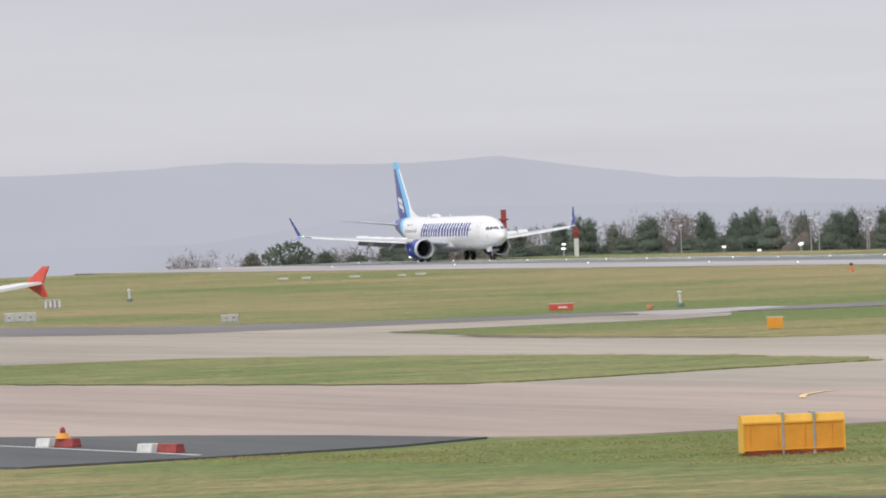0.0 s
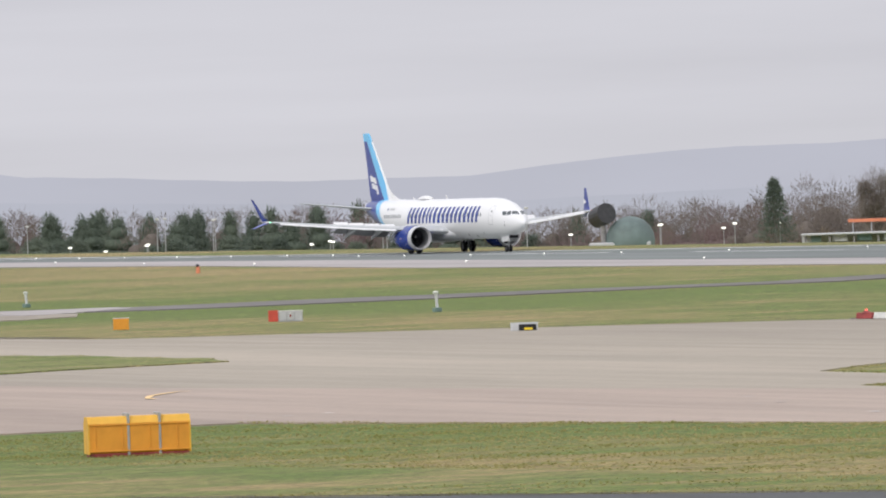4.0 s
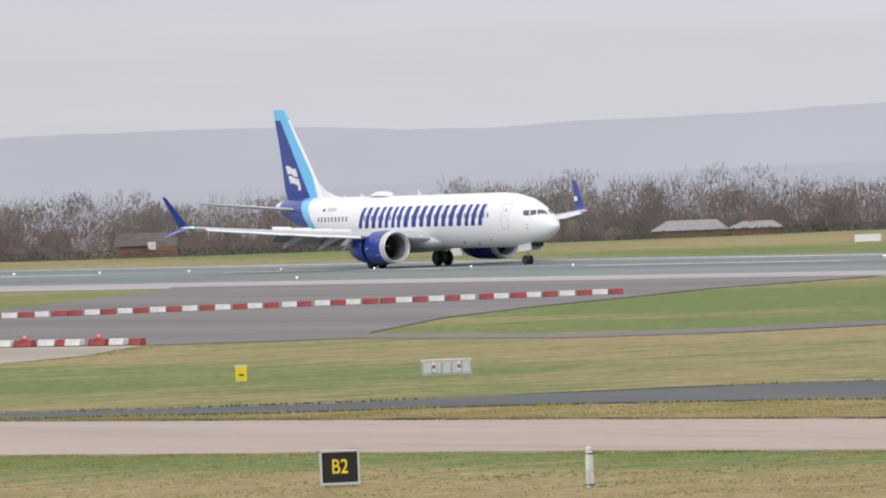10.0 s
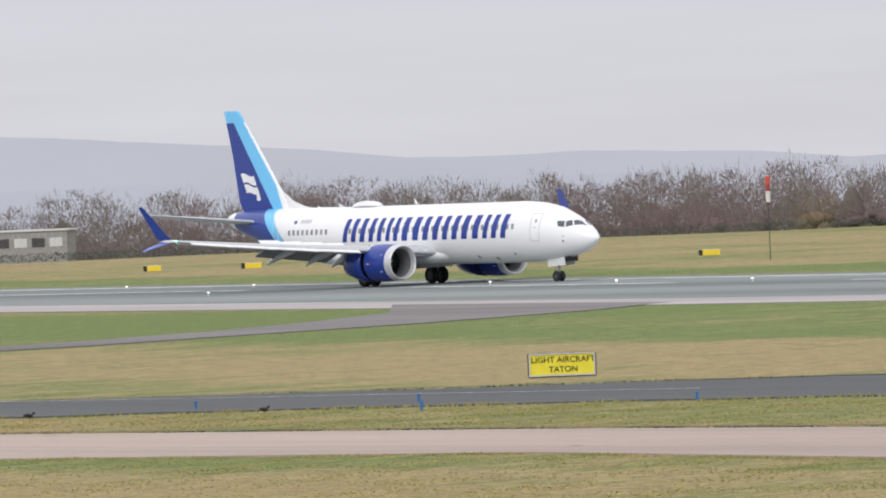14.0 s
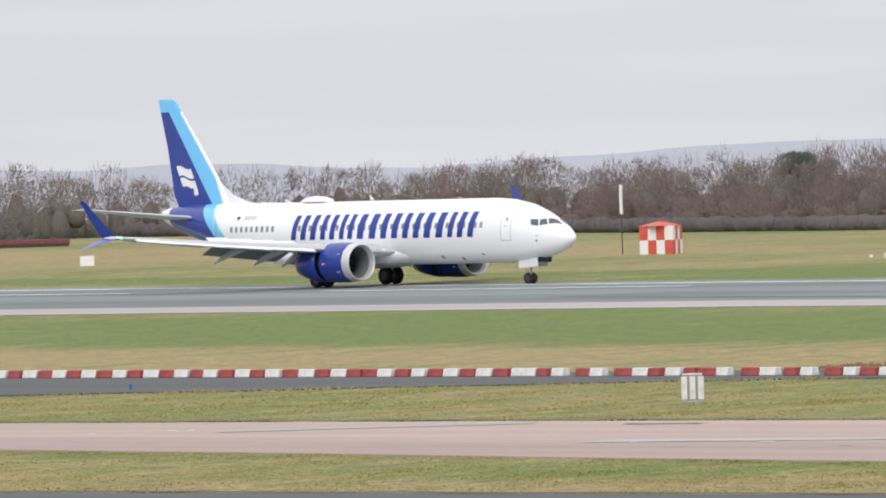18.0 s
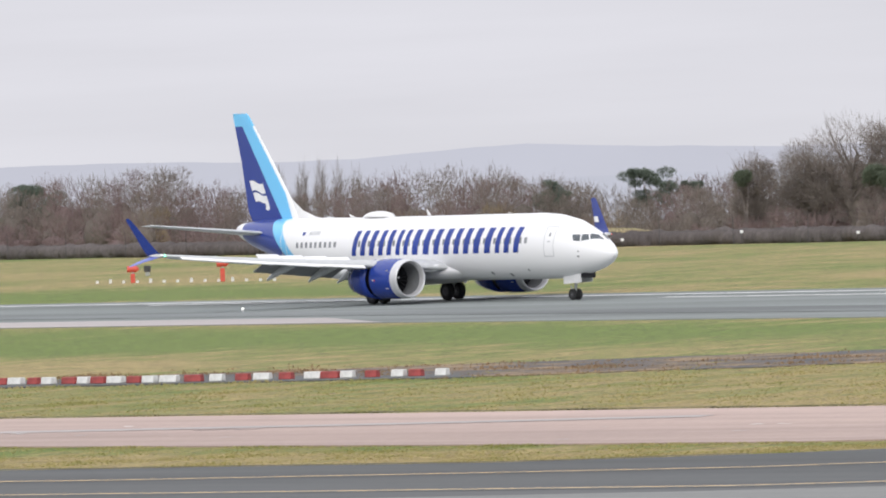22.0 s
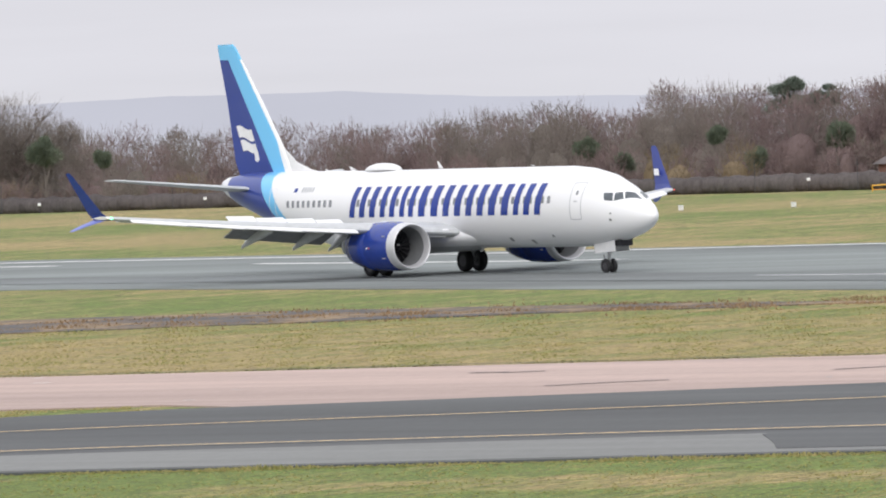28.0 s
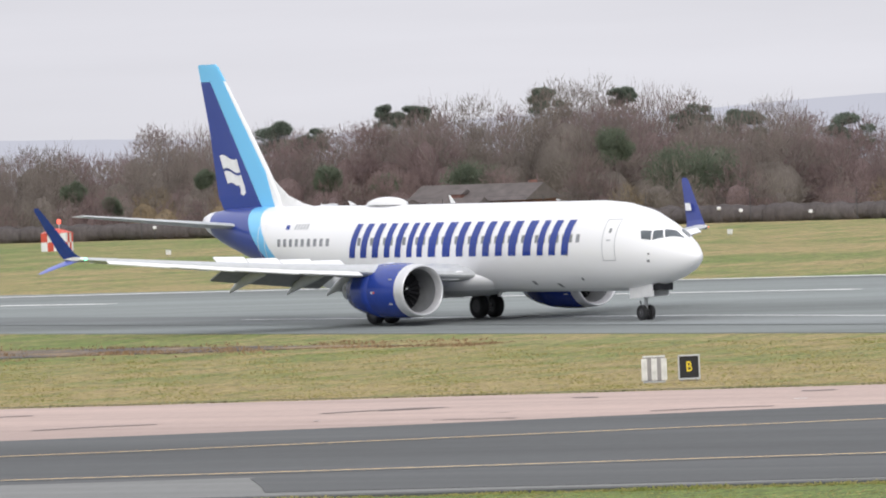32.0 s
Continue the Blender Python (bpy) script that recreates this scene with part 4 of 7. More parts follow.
def signs():
    t = facing(-201, 103) + 6
    s = taxi_sign(-201, 103.1, 2.55, 0.80, t, [(0.39, YELLOW, BLACK, " D"), (0.225, BLACK, YELLOW, "B"), (0.385, YELLOW, BLACK, "K ")], "yellow and black taxiway sign reading D, B and K with arrows")
    arrow(s, -0.92, 0.5, -42, 0.34, BLACK)
    arrow(s, 0.98, 0.5, 42, 0.34, BLACK)
    bm = box(0.3, 0.5, 0.86, (-1.42, 0.3, 0.02), 0.03)
    cab = part("side_cabinet", bm, GREYBOX, s, "grey electrical cabinet on the sign's end")
    part("door", box(0.2, 0.02, 0.4, (-1.42, 0.045, 0.38), 0.005), STEEL, cab)
    s = taxi_sign(-173.5, 107.9, 0.97, 0.80, facing(-173.5, 107.9) + 4, [(1.0, BLACK, YELLOW, "B2")], "black taxiway sign with yellow B2 in a grey frame")
    part("top_strip", box(0.86, 0.02, 0.035, (0, 0.02, 0.845), 0.0), YELLOW, s)
    s = taxi_sign(-32.4, 161.9, 0.76, 0.80, facing(-32.4, 161.9, 94, -98), [(1.0, BLACK, YELLOW, "B")], "black taxiway sign with a yellow B in a grey frame")
    s = taxi_sign(-212, 181.3, 2.5, 0.80, facing(-212, 181.3) + 3, [(1.0, LEMON, BLACK, "")], "yellow sign in a black frame reading light aircraft")
    for z, words, size in ((0.66, "LIGHT AIRCRAFT", 0.30), (0.30, "TATON", 0.30)):
        text_mesh("lettering", words, size, BLACK, s, (0.05, 0.012, z), stretch=1.05)
    bm = None
    for a, b in (((-1.26, 0.05), (1.26, 0.05)), ((-1.26, 0.9), (1.26, 0.9)), ((-1.26, 0.05), (-1.26, 0.9)), ((1.26, 0.05), (1.26, 0.9))):
        bm = rod((a[0], 0.0, a[1]), (b[0], 0.0, b[1]), 0.03, bm, 4)
    part("border", bm, BLACK, s)


signs()


def cabinet(x, y, w, h, turn, label, stripes=2, d=0.5):
    """A grey field cabinet seen from behind, with ribs and red and white end marks."""
    root = tagged(root_at("sign_cabinet", x, y, turn, 0.0), label, "cabinet")
    part("body", box(w, d * 0.5, h - 0.08, (0, 0.1, 0.06), 0.02), GREYBOX if stripes else ROOFGREY, root)
    part("lid", box(w + 0.05, d * 0.6, 0.05, (0, 0.1, h - 0.02), 0.01), OFFWHITE, root)
    part("plinth", box(w + 0.04, d * 0.6, 0.07, (0, 0.1, -0.01), 0.01), STEEL, root)
    n = max(2, int(w / 0.35))
    for k in range(n + 1):
        part("rib", box(0.05 if stripes else min(0.2, 0.62 * w / n), 0.05, h - 0.14, (-w / 2 + 0.03 + k * (w - 0.06) / n, -0.04, 0.08), 0.008), STEEL if stripes else OFFWHITE, root)
    for k in range(stripes):
        px = (k + 0.5) / stripes * w - w / 2 if stripes > 1 else 0
        mark = part("marker", box(0.13, 0.03, h * 0.7, (px, -0.06, 0.12), 0.005), OFFWHITE, root, "white marker strip with a red diamond")
        part("diamond", box(0.1, 0.02, h * 0.22, (px, -0.078, 0.12 + h * 0.24), 0.0), RED, mark)
    return root


cabinet(-258.3, 165.4, 1.85, 0.55, facing(-258, 165), "low grey metal sign cabinet with two red and white markers")
cabinet(-130.6, 159.8, 0.62, 0.92, facing(-131, 160, 60, -60), "upright grey cabinet with ribs standing in the grass", 0)
cabinet(-33.3, 161.0, 0.74, 0.90, facing(-33, 161, 94, -98), "grey metal sign back with ribs standing in the grass", 0)
b = cabinet(-426.0, 177.4, 1.35, 0.58, facing(-430, 179), "long grey metal cabinet with a red board at its end", 1)
part("end_board", box(0.55, 0.06, 0.62, (-0.95, -0.05, 0.02), 0.01, 12), SIGNRED, b, "faded red board at the cabinet's end")
cabinet(-530.8, 169.6, 1.15, 0.5, facing(-530, 169), "pale grey metal sign back on the grass", 2)
cabinet(-575, 168, 2.3, 0.65, facing(-575, 168), "long pale grey sign back on the grass", 3)
cabinet(-645.6, 191.4, 1.15, 0.7, facing(-645, 191), "dark grey box on the grass", 0)


def small_board(x, y, w, h, mat, label, category="sign", lift=0.12, ex=0.0, ey=0.0):
    root = tagged(root_at("marker_board", x, y, facing(x, y, ex, ey)), label, category)
    part("board", box(w, 0.06, h, (0, 0, lift), 0.015), mat, root)
    part("rim", box(w + 0.05, 0.04, 0.05, (0, 0.03, lift + h), 0.01), GREYBOX, root)
    for sx in (-0.3, 0.3):
        part("leg", rod((sx * w, 0.03, -0.15), (sx * w, 0.03, lift + 0.1), 0.03, None, 6), STEEL, root)
    return root


def fence_lamp(x, y, z):
    """A small white lamp box on a stake at the boundary."""
    low = gz(x, y)
    r = tagged(root_at("fence_lamp", x, y, facing(x, y, 94, -98), low), "small white lamp box on a stake at the boundary fence", "lamp", "fence lamps")
    part("stake", rod((0, 0, -0.1), (0, 0, z - low), 0.03, None, 6), DARKMETAL, r)
    part("box", box(0.28, 0.2, 0.24, (0, -0.02, z - low - 0.1), 0.03), WHITE, r)



b = small_board(-262.1, 158.9, 0.42, 0.55, YELLOW, "small yellow marker board with a dark bar", lift=0.06)
part("bar", box(0.16, 0.02, 0.05, (0, -0.045, 0.28), 0.0), BLACK, b)
small_board(-420, 165, 0.85, 0.6, AMBER, "orange-yellow square marker board on the grass", lift=0.04)
b = small_board(-519, 188.8, 1.6, 0.42, SIGNRED, "low red marker board beside the dark taxiway", lift=0.02)
part("bar", box(0.6, 0.02, 0.12, (0.1, -0.045, 0.15), 0.0), OFFWHITE, b)
small_board(-571, 367, 0.95, 0.6, OFFWHITE, "white board with a yellow panel beyond the runway", lift=0.05)
small_board(-543, 388, 2.1, 0.55, WHITE, "white board on the far grass", lift=0.05)
for x, y, w in ((-515.0, 398.5, 1.3), (-504.5, 400.5, 1.5), (-455.7, 406.7, 1.5)):
    b = small_board(x, y, w, 0.42, YELLOW, "low yellow board with a dark end panel", lift=0.05)
    part("dark_panel", box(0.3, 0.08, 0.44, (-w / 2, 0, 0.04), 0.01), BLACK, b)
small_board(-448.7, 424, 1.0, 0.75, WHITE, "white square board on the far grass", lift=0.1, ex=50, ey=-45)
small_board(-408, 405, 1.1, 0.75, WHITE, "white square board on the far grass", lift=0.1, ex=50, ey=-45)
b = small_board(-402.3, 449, 0.75, 0.5, BLACK, "small dark board with a white panel", lift=0.08, ex=60, ey=-60)
part("panel", box(0.3, 0.02, 0.3, (0, -0.045, 0.18), 0.0), OFFWHITE, b)
b = small_board(-299, 422, 0.55, 0.45, BLACK, "small black and yellow distance board", lift=0.04, ex=94, ey=-98)
part("panel", box(0.36, 0.02, 0.22, (0, -0.045, 0.15), 0.0), YELLOW, b)
b = small_board(-253.4, 409, 1.3, 0.6, YELLOW, "yellow board with a dark end panel", lift=0.06, ex=94, ey=-98)
part("panel", box(0.3, 0.02, 0.4, (-0.5, -0.045, 0.16), 0.0), BLACK, b)
for x, y, z in ((-321, 481, 1.05), (-307, 478.2, 0.75), (-290.4, 474.9, 0.7), (-273, 473.1, 0.8), (-228.2, 470.1, 0.9), (-215.2, 469.3, 0.85), (-175.2, 461.5, 1.1), (-173.2, 461.1, 0.9), (-166.9, 459.8, 0.7), (-335.8, 483.9, 0.6)):
    fence_lamp(x, y, z)
for x, y in ((-189.3, 403.3), (-180.4, 403.2), (-152.0, 414.9)):
    small_board(x, y, 0.36, 0.28, OFFWHITE, "small pale marker board on the far grass", lift=0.1, ex=94, ey=-98)
b = small_board(-374.4, 168.3, 1.35, 0.36, GREYBOX, "low grey marker board with a black and yellow face", lift=0.03)
part("panel", box(0.86, 0.02, 0.3, (0.16, -0.045, 0.05), 0.0), BLACK, b)
part("mark", box(0.42, 0.02, 0.12, (0.2, -0.062, 0.07), 0.0), YELLOW, b)
for x, y, w in ((-805, 263, 1.0), (-805, 265.5, 0.9), (-797, 268, 1.1), (-791, 271, 0.8), (-797, 275, 1.0)):
    small_board(x, y, w, 0.12, OFFWHITE, "low pale marker lying on the far grass", "marker", lift=0.02)
for x, y in ((-677, 353.5), (-667, 353)):
    b = small_board(x, y, 0.8 if x < -670 else 1.3, 0.7, OFFWHITE, "red and white marker board at the runway edge", lift=0.02)
    part("panel", box(0.7, 0.02, 0.34, (0, -0.045, 0.1), 0.0), SIGNRED, b)


def container():
    t = facing(-226, 89) + 8
    root = tagged(root_at("salt_bin", -225.9, 89.2, t, 0.0), "long yellow metal bin with grey bands on the grass", "container")
    part("body", box(2.96, 0.95, 0.86, (0, 0.45, 0.1), 0.03), AMBER, root)
    bm = bmesh.new()
    q = [(-0.02, 0), (0.12, 0.2), (0.78, 0.2), (0.98, 0)]
    for sx in (-1.5, 1.5):
        for y, z in q:
            bm.verts.new((sx, y, 0.96 + z))
    v = bm.verts[:]
    bm.verts.ensure_lookup_table()
    v = list(bm.verts)
    for i in range(3):
        bm.faces.new((v[i], v[i + 1], v[5 + i], v[4 + i]))
    bm.faces.new(v[:4])
    bm.faces.new(v[4:])
    bm.faces.new((v[0], v[3], v[7], v[4]))
    bmesh.ops.recalc_face_normals(bm, faces=bm.faces)
    # The lid's lighter amber stands in for sky light on the top face.
    part("lid", bm, LIDAMBER, root, "sloping yellow lid, coloured lighter for sky light on top")
    for x in (-0.32, 0.6):
        part("band", box(0.07, 1.0, 1.22, (x, 0.45, 0.02), 0.01), STEEL, root, "grey galvanised strap")
    for x in (-1.3, -0.5, 0.3, 1.1):
        part("rib", box(0.05, 0.03, 0.74, (x, -0.04, 0.14), 0.008), AMBER, root)
    part("rail", box(2.9, 0.03, 0.05, (0, -0.045, 0.9), 0.008), AMBER, root)
    part("rail", box(2.9, 0.03, 0.05, (0, -0.045, 0.14), 0.008), AMBER, root)
    part("skid", box(2.9, 0.9, 0.1, (0, 0.45, 0.0), 0.01), RED, root, "rust red base skid")
    for x in (-1.42, 1.42):
        part("end_plate", box(0.05, 1.0, 0.9, (x + 0.06 * (1 if x > 0 else -1), 0.45, 0.08), 0.01), LIDAMBER, root)
    part("castor", rod((-1.4, 0.0, 0.05), (-1.4, 0.12, 0.05), 0.07), RUBBER, root)


container()


# ---- barrier blocks ----
def block_mesh(name, mat):
    bm = bmesh.new()
    v = [bm.verts.new((sx * 0.5, sy * (0.22 if sz == 0 else 0.15), sz)) for sz in (0, 0.30) for sx in (-1, 1) for sy in (-1, 1)]
    for f in ((0, 1, 3, 2), (4, 6, 7, 5), (0, 2, 6, 4), (1, 5, 7, 3), (0, 4, 5, 1), (2, 3, 7, 6)):
        bm.faces.new([v[i] for i in f])
    bmesh.ops.recalc_face_normals(bm, faces=bm.faces)
    bmesh.ops.bevel(bm, geom=bm.edges[:], offset=0.025, segments=1, affect="EDGES")
    return mesh_of(name, bm, mat)


BLOCK = {"white": block_mesh("barrier_block", OFFWHITE), "red": block_mesh("barrier_block", RED)}


def block(x, y, turn, colour, length, z=0.06, lamp=False, group=""):
    ob = new("barrier_block", BLOCK[colour])
    ob.matrix_world = pose(x, y, z, 0, 0, turn) @ Matrix.Diagonal((length, 1, 1, 1))
    tagged(ob, "%s plastic barrier block on the asphalt" % {"white": "dirty white", "red": "faded red"}[colour], "barrier", group)
    if lamp:
        base = rod((0, 0, 0.28), (0, 0, 0.38), 0.24, None, 10, 0.12)
        part("lamp_base", base, RED, ob)
        part("lamp", ball(0.07, (0, 0, 0.43), None, (1.0 / length, 1, 0.8), 8), LAMP_RED, ob, "glowing red obstruction lamp")
    return ob


def barrier_line(a, b, pitch, gap, lamps, seed, group):
    rng = random.Random(seed)
    a, b = Vector(a), Vector(b)
    d = (b - a).normalized()
    turn = math.degrees(math.atan2(d.y, d.x))
    s, k, total = 0.0, 0, (b - a).length
    while s < total:
        colour = ("white", "red")[k % 2]
        ln = pitch / 2 * rng.uniform(0.9, 1.02) - (gap if rng.random() < 0.5 else 0.02)
        p = a + d * (s + ln / 2)
        block(p.x, p.y + rng.uniform(-0.08, 0.08), turn + rng.uniform(-3, 3), colour, ln, 0.06, lamps and k % 6 == 5, group)
        s += pitch / 2 + (0.35 if gap > 0.1 and rng.random() < 0.3 else 0.0)
        k += 1 if rng.random() > 0.08 else 2


def lit_barriers(a, b, bays):
    """Each bay: a lamp on a red block, then white, red and white, with gaps between."""
    rng = random.Random(1)
    a, b = Vector(a), Vector(b)
    d = (b - a) / bays
    turn = math.degrees(math.atan2(d.y, d.x))
    for k in range(bays):
        for at, share, colour in ((0.0, 0.25, "red"), (0.27, 0.21, "white"), (0.5, 0.17, "red"), (0.7, 0.21, "white")):
            if k == bays - 1 and at > 0.6:
                continue
            p = a + d * (k + at + rng.uniform(-0.02, 0.02))
            block(p.x, p.y + rng.uniform(-0.08, 0.08), turn + rng.uniform(-3, 3), colour, d.length * share * rng.uniform(0.9, 1.08), 0.06, at == 0.0, "lit barriers across the exit")


lit_barriers((-367.5, 183.6), (-323.9, 192.9), 9)
barrier_line((-403.5, 227.2), (-385.8, 259.0), 1.82, 0.03, False, 2, "barriers along the runway")
barrier_line((-187.3, 182.2), (-158.0, 181.3), 1.75, 0.10, False, 3, "barriers along the service road")
barrier_line((-158.0, 181.3), (-137.5, 180.3), 1.75, 0.22, False, 5, "barriers along the service road")
barrier_line((-136.7, 180.4), (-123.6, 183.0), 1.75, 0.25, False, 6, "barriers along the service road")
for x, y, colour, turn in ((-399.2, 223.3, "red", 35), (-398.3, 224.2, "white", 80)):
    block(x, y, turn, colour, 0.7, 0.06, False, "barriers along the runway")
for x, y, colour in ((-266.1, 78.5, "white"), (-265.0, 78.9, "red"), (-254.7, 78.5, "white"), (-253.6, 78.9, "red")):
    block(x, y, 20, colour, 1.0 if colour == "red" else 0.75, 0.07, False, "barriers on the dark stub")
root = tagged(root_at("warning_lamp", -265.2, 78.8, 0, 0.36), "amber warning lamp on an orange base", "lamp")
part("base", rod((0, 0, 0), (0, 0, 0.18), 0.28, None, 10, 0.16), AMBER, root)
part("lens", ball(0.1, (0, 0, 0.26), None, (1, 1, 1.3), 8), RED, root)


def posts():
    for x, y, h in ((-202.5, 156.3, 0.34), (-195.2, 160.3, 0.38), (-188.7, 155.0, 0.4), (-182.2, 161.5, 0.34), (-174.3, 166.0, 0.34), (-167.8, 170.4, 0.3)):
        r = tagged(root_at("edge_post", x, y, 0, 0.0), "short blue plastic taxiway edge marker", "post", "blue edge markers")
        part("stem", rod((0, 0, -0.1), (0, 0, h * 0.8), 0.05, None, 8), POSTBLUE, r)
        part("collar", rod((0, 0, h * 0.8 - 0.02), (0, 0, h * 0.8 + 0.03), 0.065, None, 8), POSTBLUE, r)
    r = tagged(root_at("marker_post", -164.9, 109.5, 0, 0.0), "white square marker post with black bands", "post")
    part("shaft", box(0.17, 0.14, 0.86, (0, 0, 0), 0.02), OFFWHITE, r)
    part("cap", box(0.13, 0.12, 0.12, (-0.01, 0, 0.86), 0.03), OFFWHITE, r)
    part("band", box(0.178, 0.148, 0.03, (0.01, 0, 0.8), 0.0), BLACK, r)
    part("band", box(0.178, 0.148, 0.03, (0.02, 0, 0.06), 0.0), BLACK, r)
    part("door", box(0.09, 0.02, 0.32, (0.05, -0.072, 0.12), 0.0), GREYBOX, r)
    for x, y, h in ((-436.7, 190.9, 1.1), (-513.7, 195.2, 0.95), (-673.4, 206.4, 0.95)):
        r = tagged(root_at("short_mast", x, y, 0, 0.0), "short grey instrument mast on a concrete foot", "post")
        part("foot", box(0.5, 0.4, 0.25, (0, 0, 0), 0.03), GREENPAINT, r)
        part("stem", rod((0.05, 0, 0.2), (-0.1, 0, h), 0.09, None, 8), GREYBOX, r)
        part("head", ball(0.17, (-0.12, 0, h), None, (1.4, 1, 0.6), 8), OFFWHITE, r)
    r = tagged(root_at("orange_marker", -667, 269.3, 0, 0.0), "small orange marker with a dark top", "post")
    part("stem", rod((0, 0, 0), (0, 0, 0.55), 0.2, None, 8, 0.16), ORANGE, r)
    part("cap", ball(0.17, (-0.1, 0, 0.65), None, (1, 1, 0.8), 8), DARKMETAL, r)
    r = tagged(root_at("orange_marker", -507.5, 190.7, 0, 0.0), "low orange-red marker beside the dark taxiway", "post")
    part("stem", box(0.4, 0.3, 0.3, (0, 0, 0), 0.05), ORANGE, r)


posts()


def reflectors():
    """Two red mushroom-shaped monitor aerials and the white pegs between them."""
    for x, y, h in ((-311.8, 388.9, 1.05), (-300.5, 385.8, 1.35)):
        r = tagged(root_at("monitor_aerial", x, y, facing(x, y, 68, -67), 0.0), "red radio aerial with a drum head on a post", "aerial", "red aerials")
        part("post", box(0.34, 0.3, h - 0.35, (0, 0, 0), 0.03), SIGNRED, r)
        part("neck", rod((0, 0, h - 0.36), (0, 0, h - 0.1), 0.08, None, 8), STEEL, r)
        bm = rod((-0.42, 0, h), (0.3, 0, h), 0.24, None, 12)
        rod((0.3, 0, h), (0.5, 0, h), 0.24, bm, 12, 0.06)
        part("head", bm, SIGNRED, r)
    r = tagged(root_at("field_box", -332.1, 415.1, 30, 0.0), "small dark grey field box on a stand", "cabinet")
    part("body", box(0.5, 0.4, 0.5, (0, 0, 0.3), 0.03), DARKMETAL, r)
    part("stand", box(0.3, 0.2, 0.3, (0, 0, 0), 0.02), STEEL, r)
    for k in range(14):
        x, y = -316.5 + 22.4 * k / 13, 390.3 - 6.3 * k / 13
        r = tagged(root_at("peg_light", x, y, 0, 0.0), "small white peg on the far grass", "light", "white pegs in a row")
        part("peg", rod((0, 0, -0.05), (0, 0, 0.2 + 0.12 * (k % 3 == 1)), 0.14, None, 7, 0.1), OFFWHITE, r)


reflectors()


def hut(x, y, w, h, beacon, label):
    """A chequered equipment hut: wall panels, roof, and a beacon."""
    r = tagged(root_at("equipment_hut", x, y, facing(x, y, 60, -60) - 24, 0.0), label, "hut")
    part("body", box(w - 0.04, w * 0.62 - 0.04, h, (0, 0, 0), 0.01), OFFWHITE, r)
    n = 4
    for k in range(n):
        for row in (0, 1):
            for side, (px, py, pw, pd) in enumerate(((-w / 2 + (k + 0.5) * w / n, -w * 0.31, w / n, 0.03), (w / 2, -w * 0.31 + (k + 0.5) * w * 0.62 / n, 0.03, w * 0.62 / n), (-w / 2, -w * 0.31 + (k + 0.5) * w * 0.62 / n, 0.03, w * 0.62 / n))):
                part("panel", box(pw - 0.01, pd, h / 2 - 0.01, (px, py, 0.005 + row * h / 2), 0.0), SIGNRED if (k + row + side) % 2 else WHITE, r)
    part("roof", rod((0, 0, h), (0, 0, h + 0.32), w * 0.66, None, 4, w * 0.1), SIGNRED, r, "shallow red pyramid roof").rotation_euler = (0, 0, 0)
    if beacon:
        part("mast", rod((0.2, 0, h + 0.1), (0.2, 0, h + 0.75), 0.05, None, 6), STEEL, r)
        part("beacon", box(0.24, 0.24, 0.34, (0.2, 0, h + 0.65), 0.05), LAMP_RED, r, "red obstruction light")
    return r


hut(-357.9, 415.4, 2.7, 2.1, False, "red and white chequered equipment hut on the far grass")
hut(-216.0, 434.0, 2.0, 1.35, True, "small red and white chequered hut with a red beacon")
r = tagged(root_at("aerial_mast", -363.9, 417.8, 0, 0.0), "thin mast with a white upper tube", "mast")
part("pole", rod((0, 0, -0.2), (0, 0, 3.1), 0.05, None, 6), DARKMETAL, r)
part("tube", rod((0, 0, 3.0), (0, 0, 5.2), 0.12, None, 8), WHITE, r)


def localiser():
    """A row of red aerial frames joined by one rail."""
    a, b, n = Vector((-249.6, 444.3)), Vector((-228.0, 431.5)), 17
    root = tagged(new("localiser_array"), "row of red aerial frames with a pale top rail", "aerial")
    for k in range(n):
        p = a.lerp(b, k / (n - 1))
        bm = None
        for sx in (-0.32, 0.32):
            bm = rod((p.x + sx, p.y, -0.1), (p.x + sx * 0.45, p.y, 1.35), 0.07, bm, 5)
        for z in (0.45, 0.9):
            bm = rod((p.x - 0.3, p.y, z), (p.x + 0.3, p.y, z), 0.05, bm, 4)
        rod((p.x, p.y - 0.8, 1.45), (p.x, p.y + 0.8, 1.45), 0.07, bm, 5)
        part("frame", bm, ORANGE, root)
    part("rail", rod((a.x, a.y, 1.52), (b.x, b.y, 1.52), 0.05, None, 5), OFFWHITE, root)
    p = a.lerp(b, 0.33)
    box_root = tagged(root_at("aerial_box", p.x, p.y - 1.2, -30, 0.0), "small pink-red box at the aerial row", "cabinet")
    part("body", box(1.0, 0.6, 0.55, (0, 0, 0.1), 0.03), OFFWHITE, box_root)
    part("foot", box(0.9, 0.5, 0.16, (0, 0, 0), 0.02), RED, box_root)


localiser()


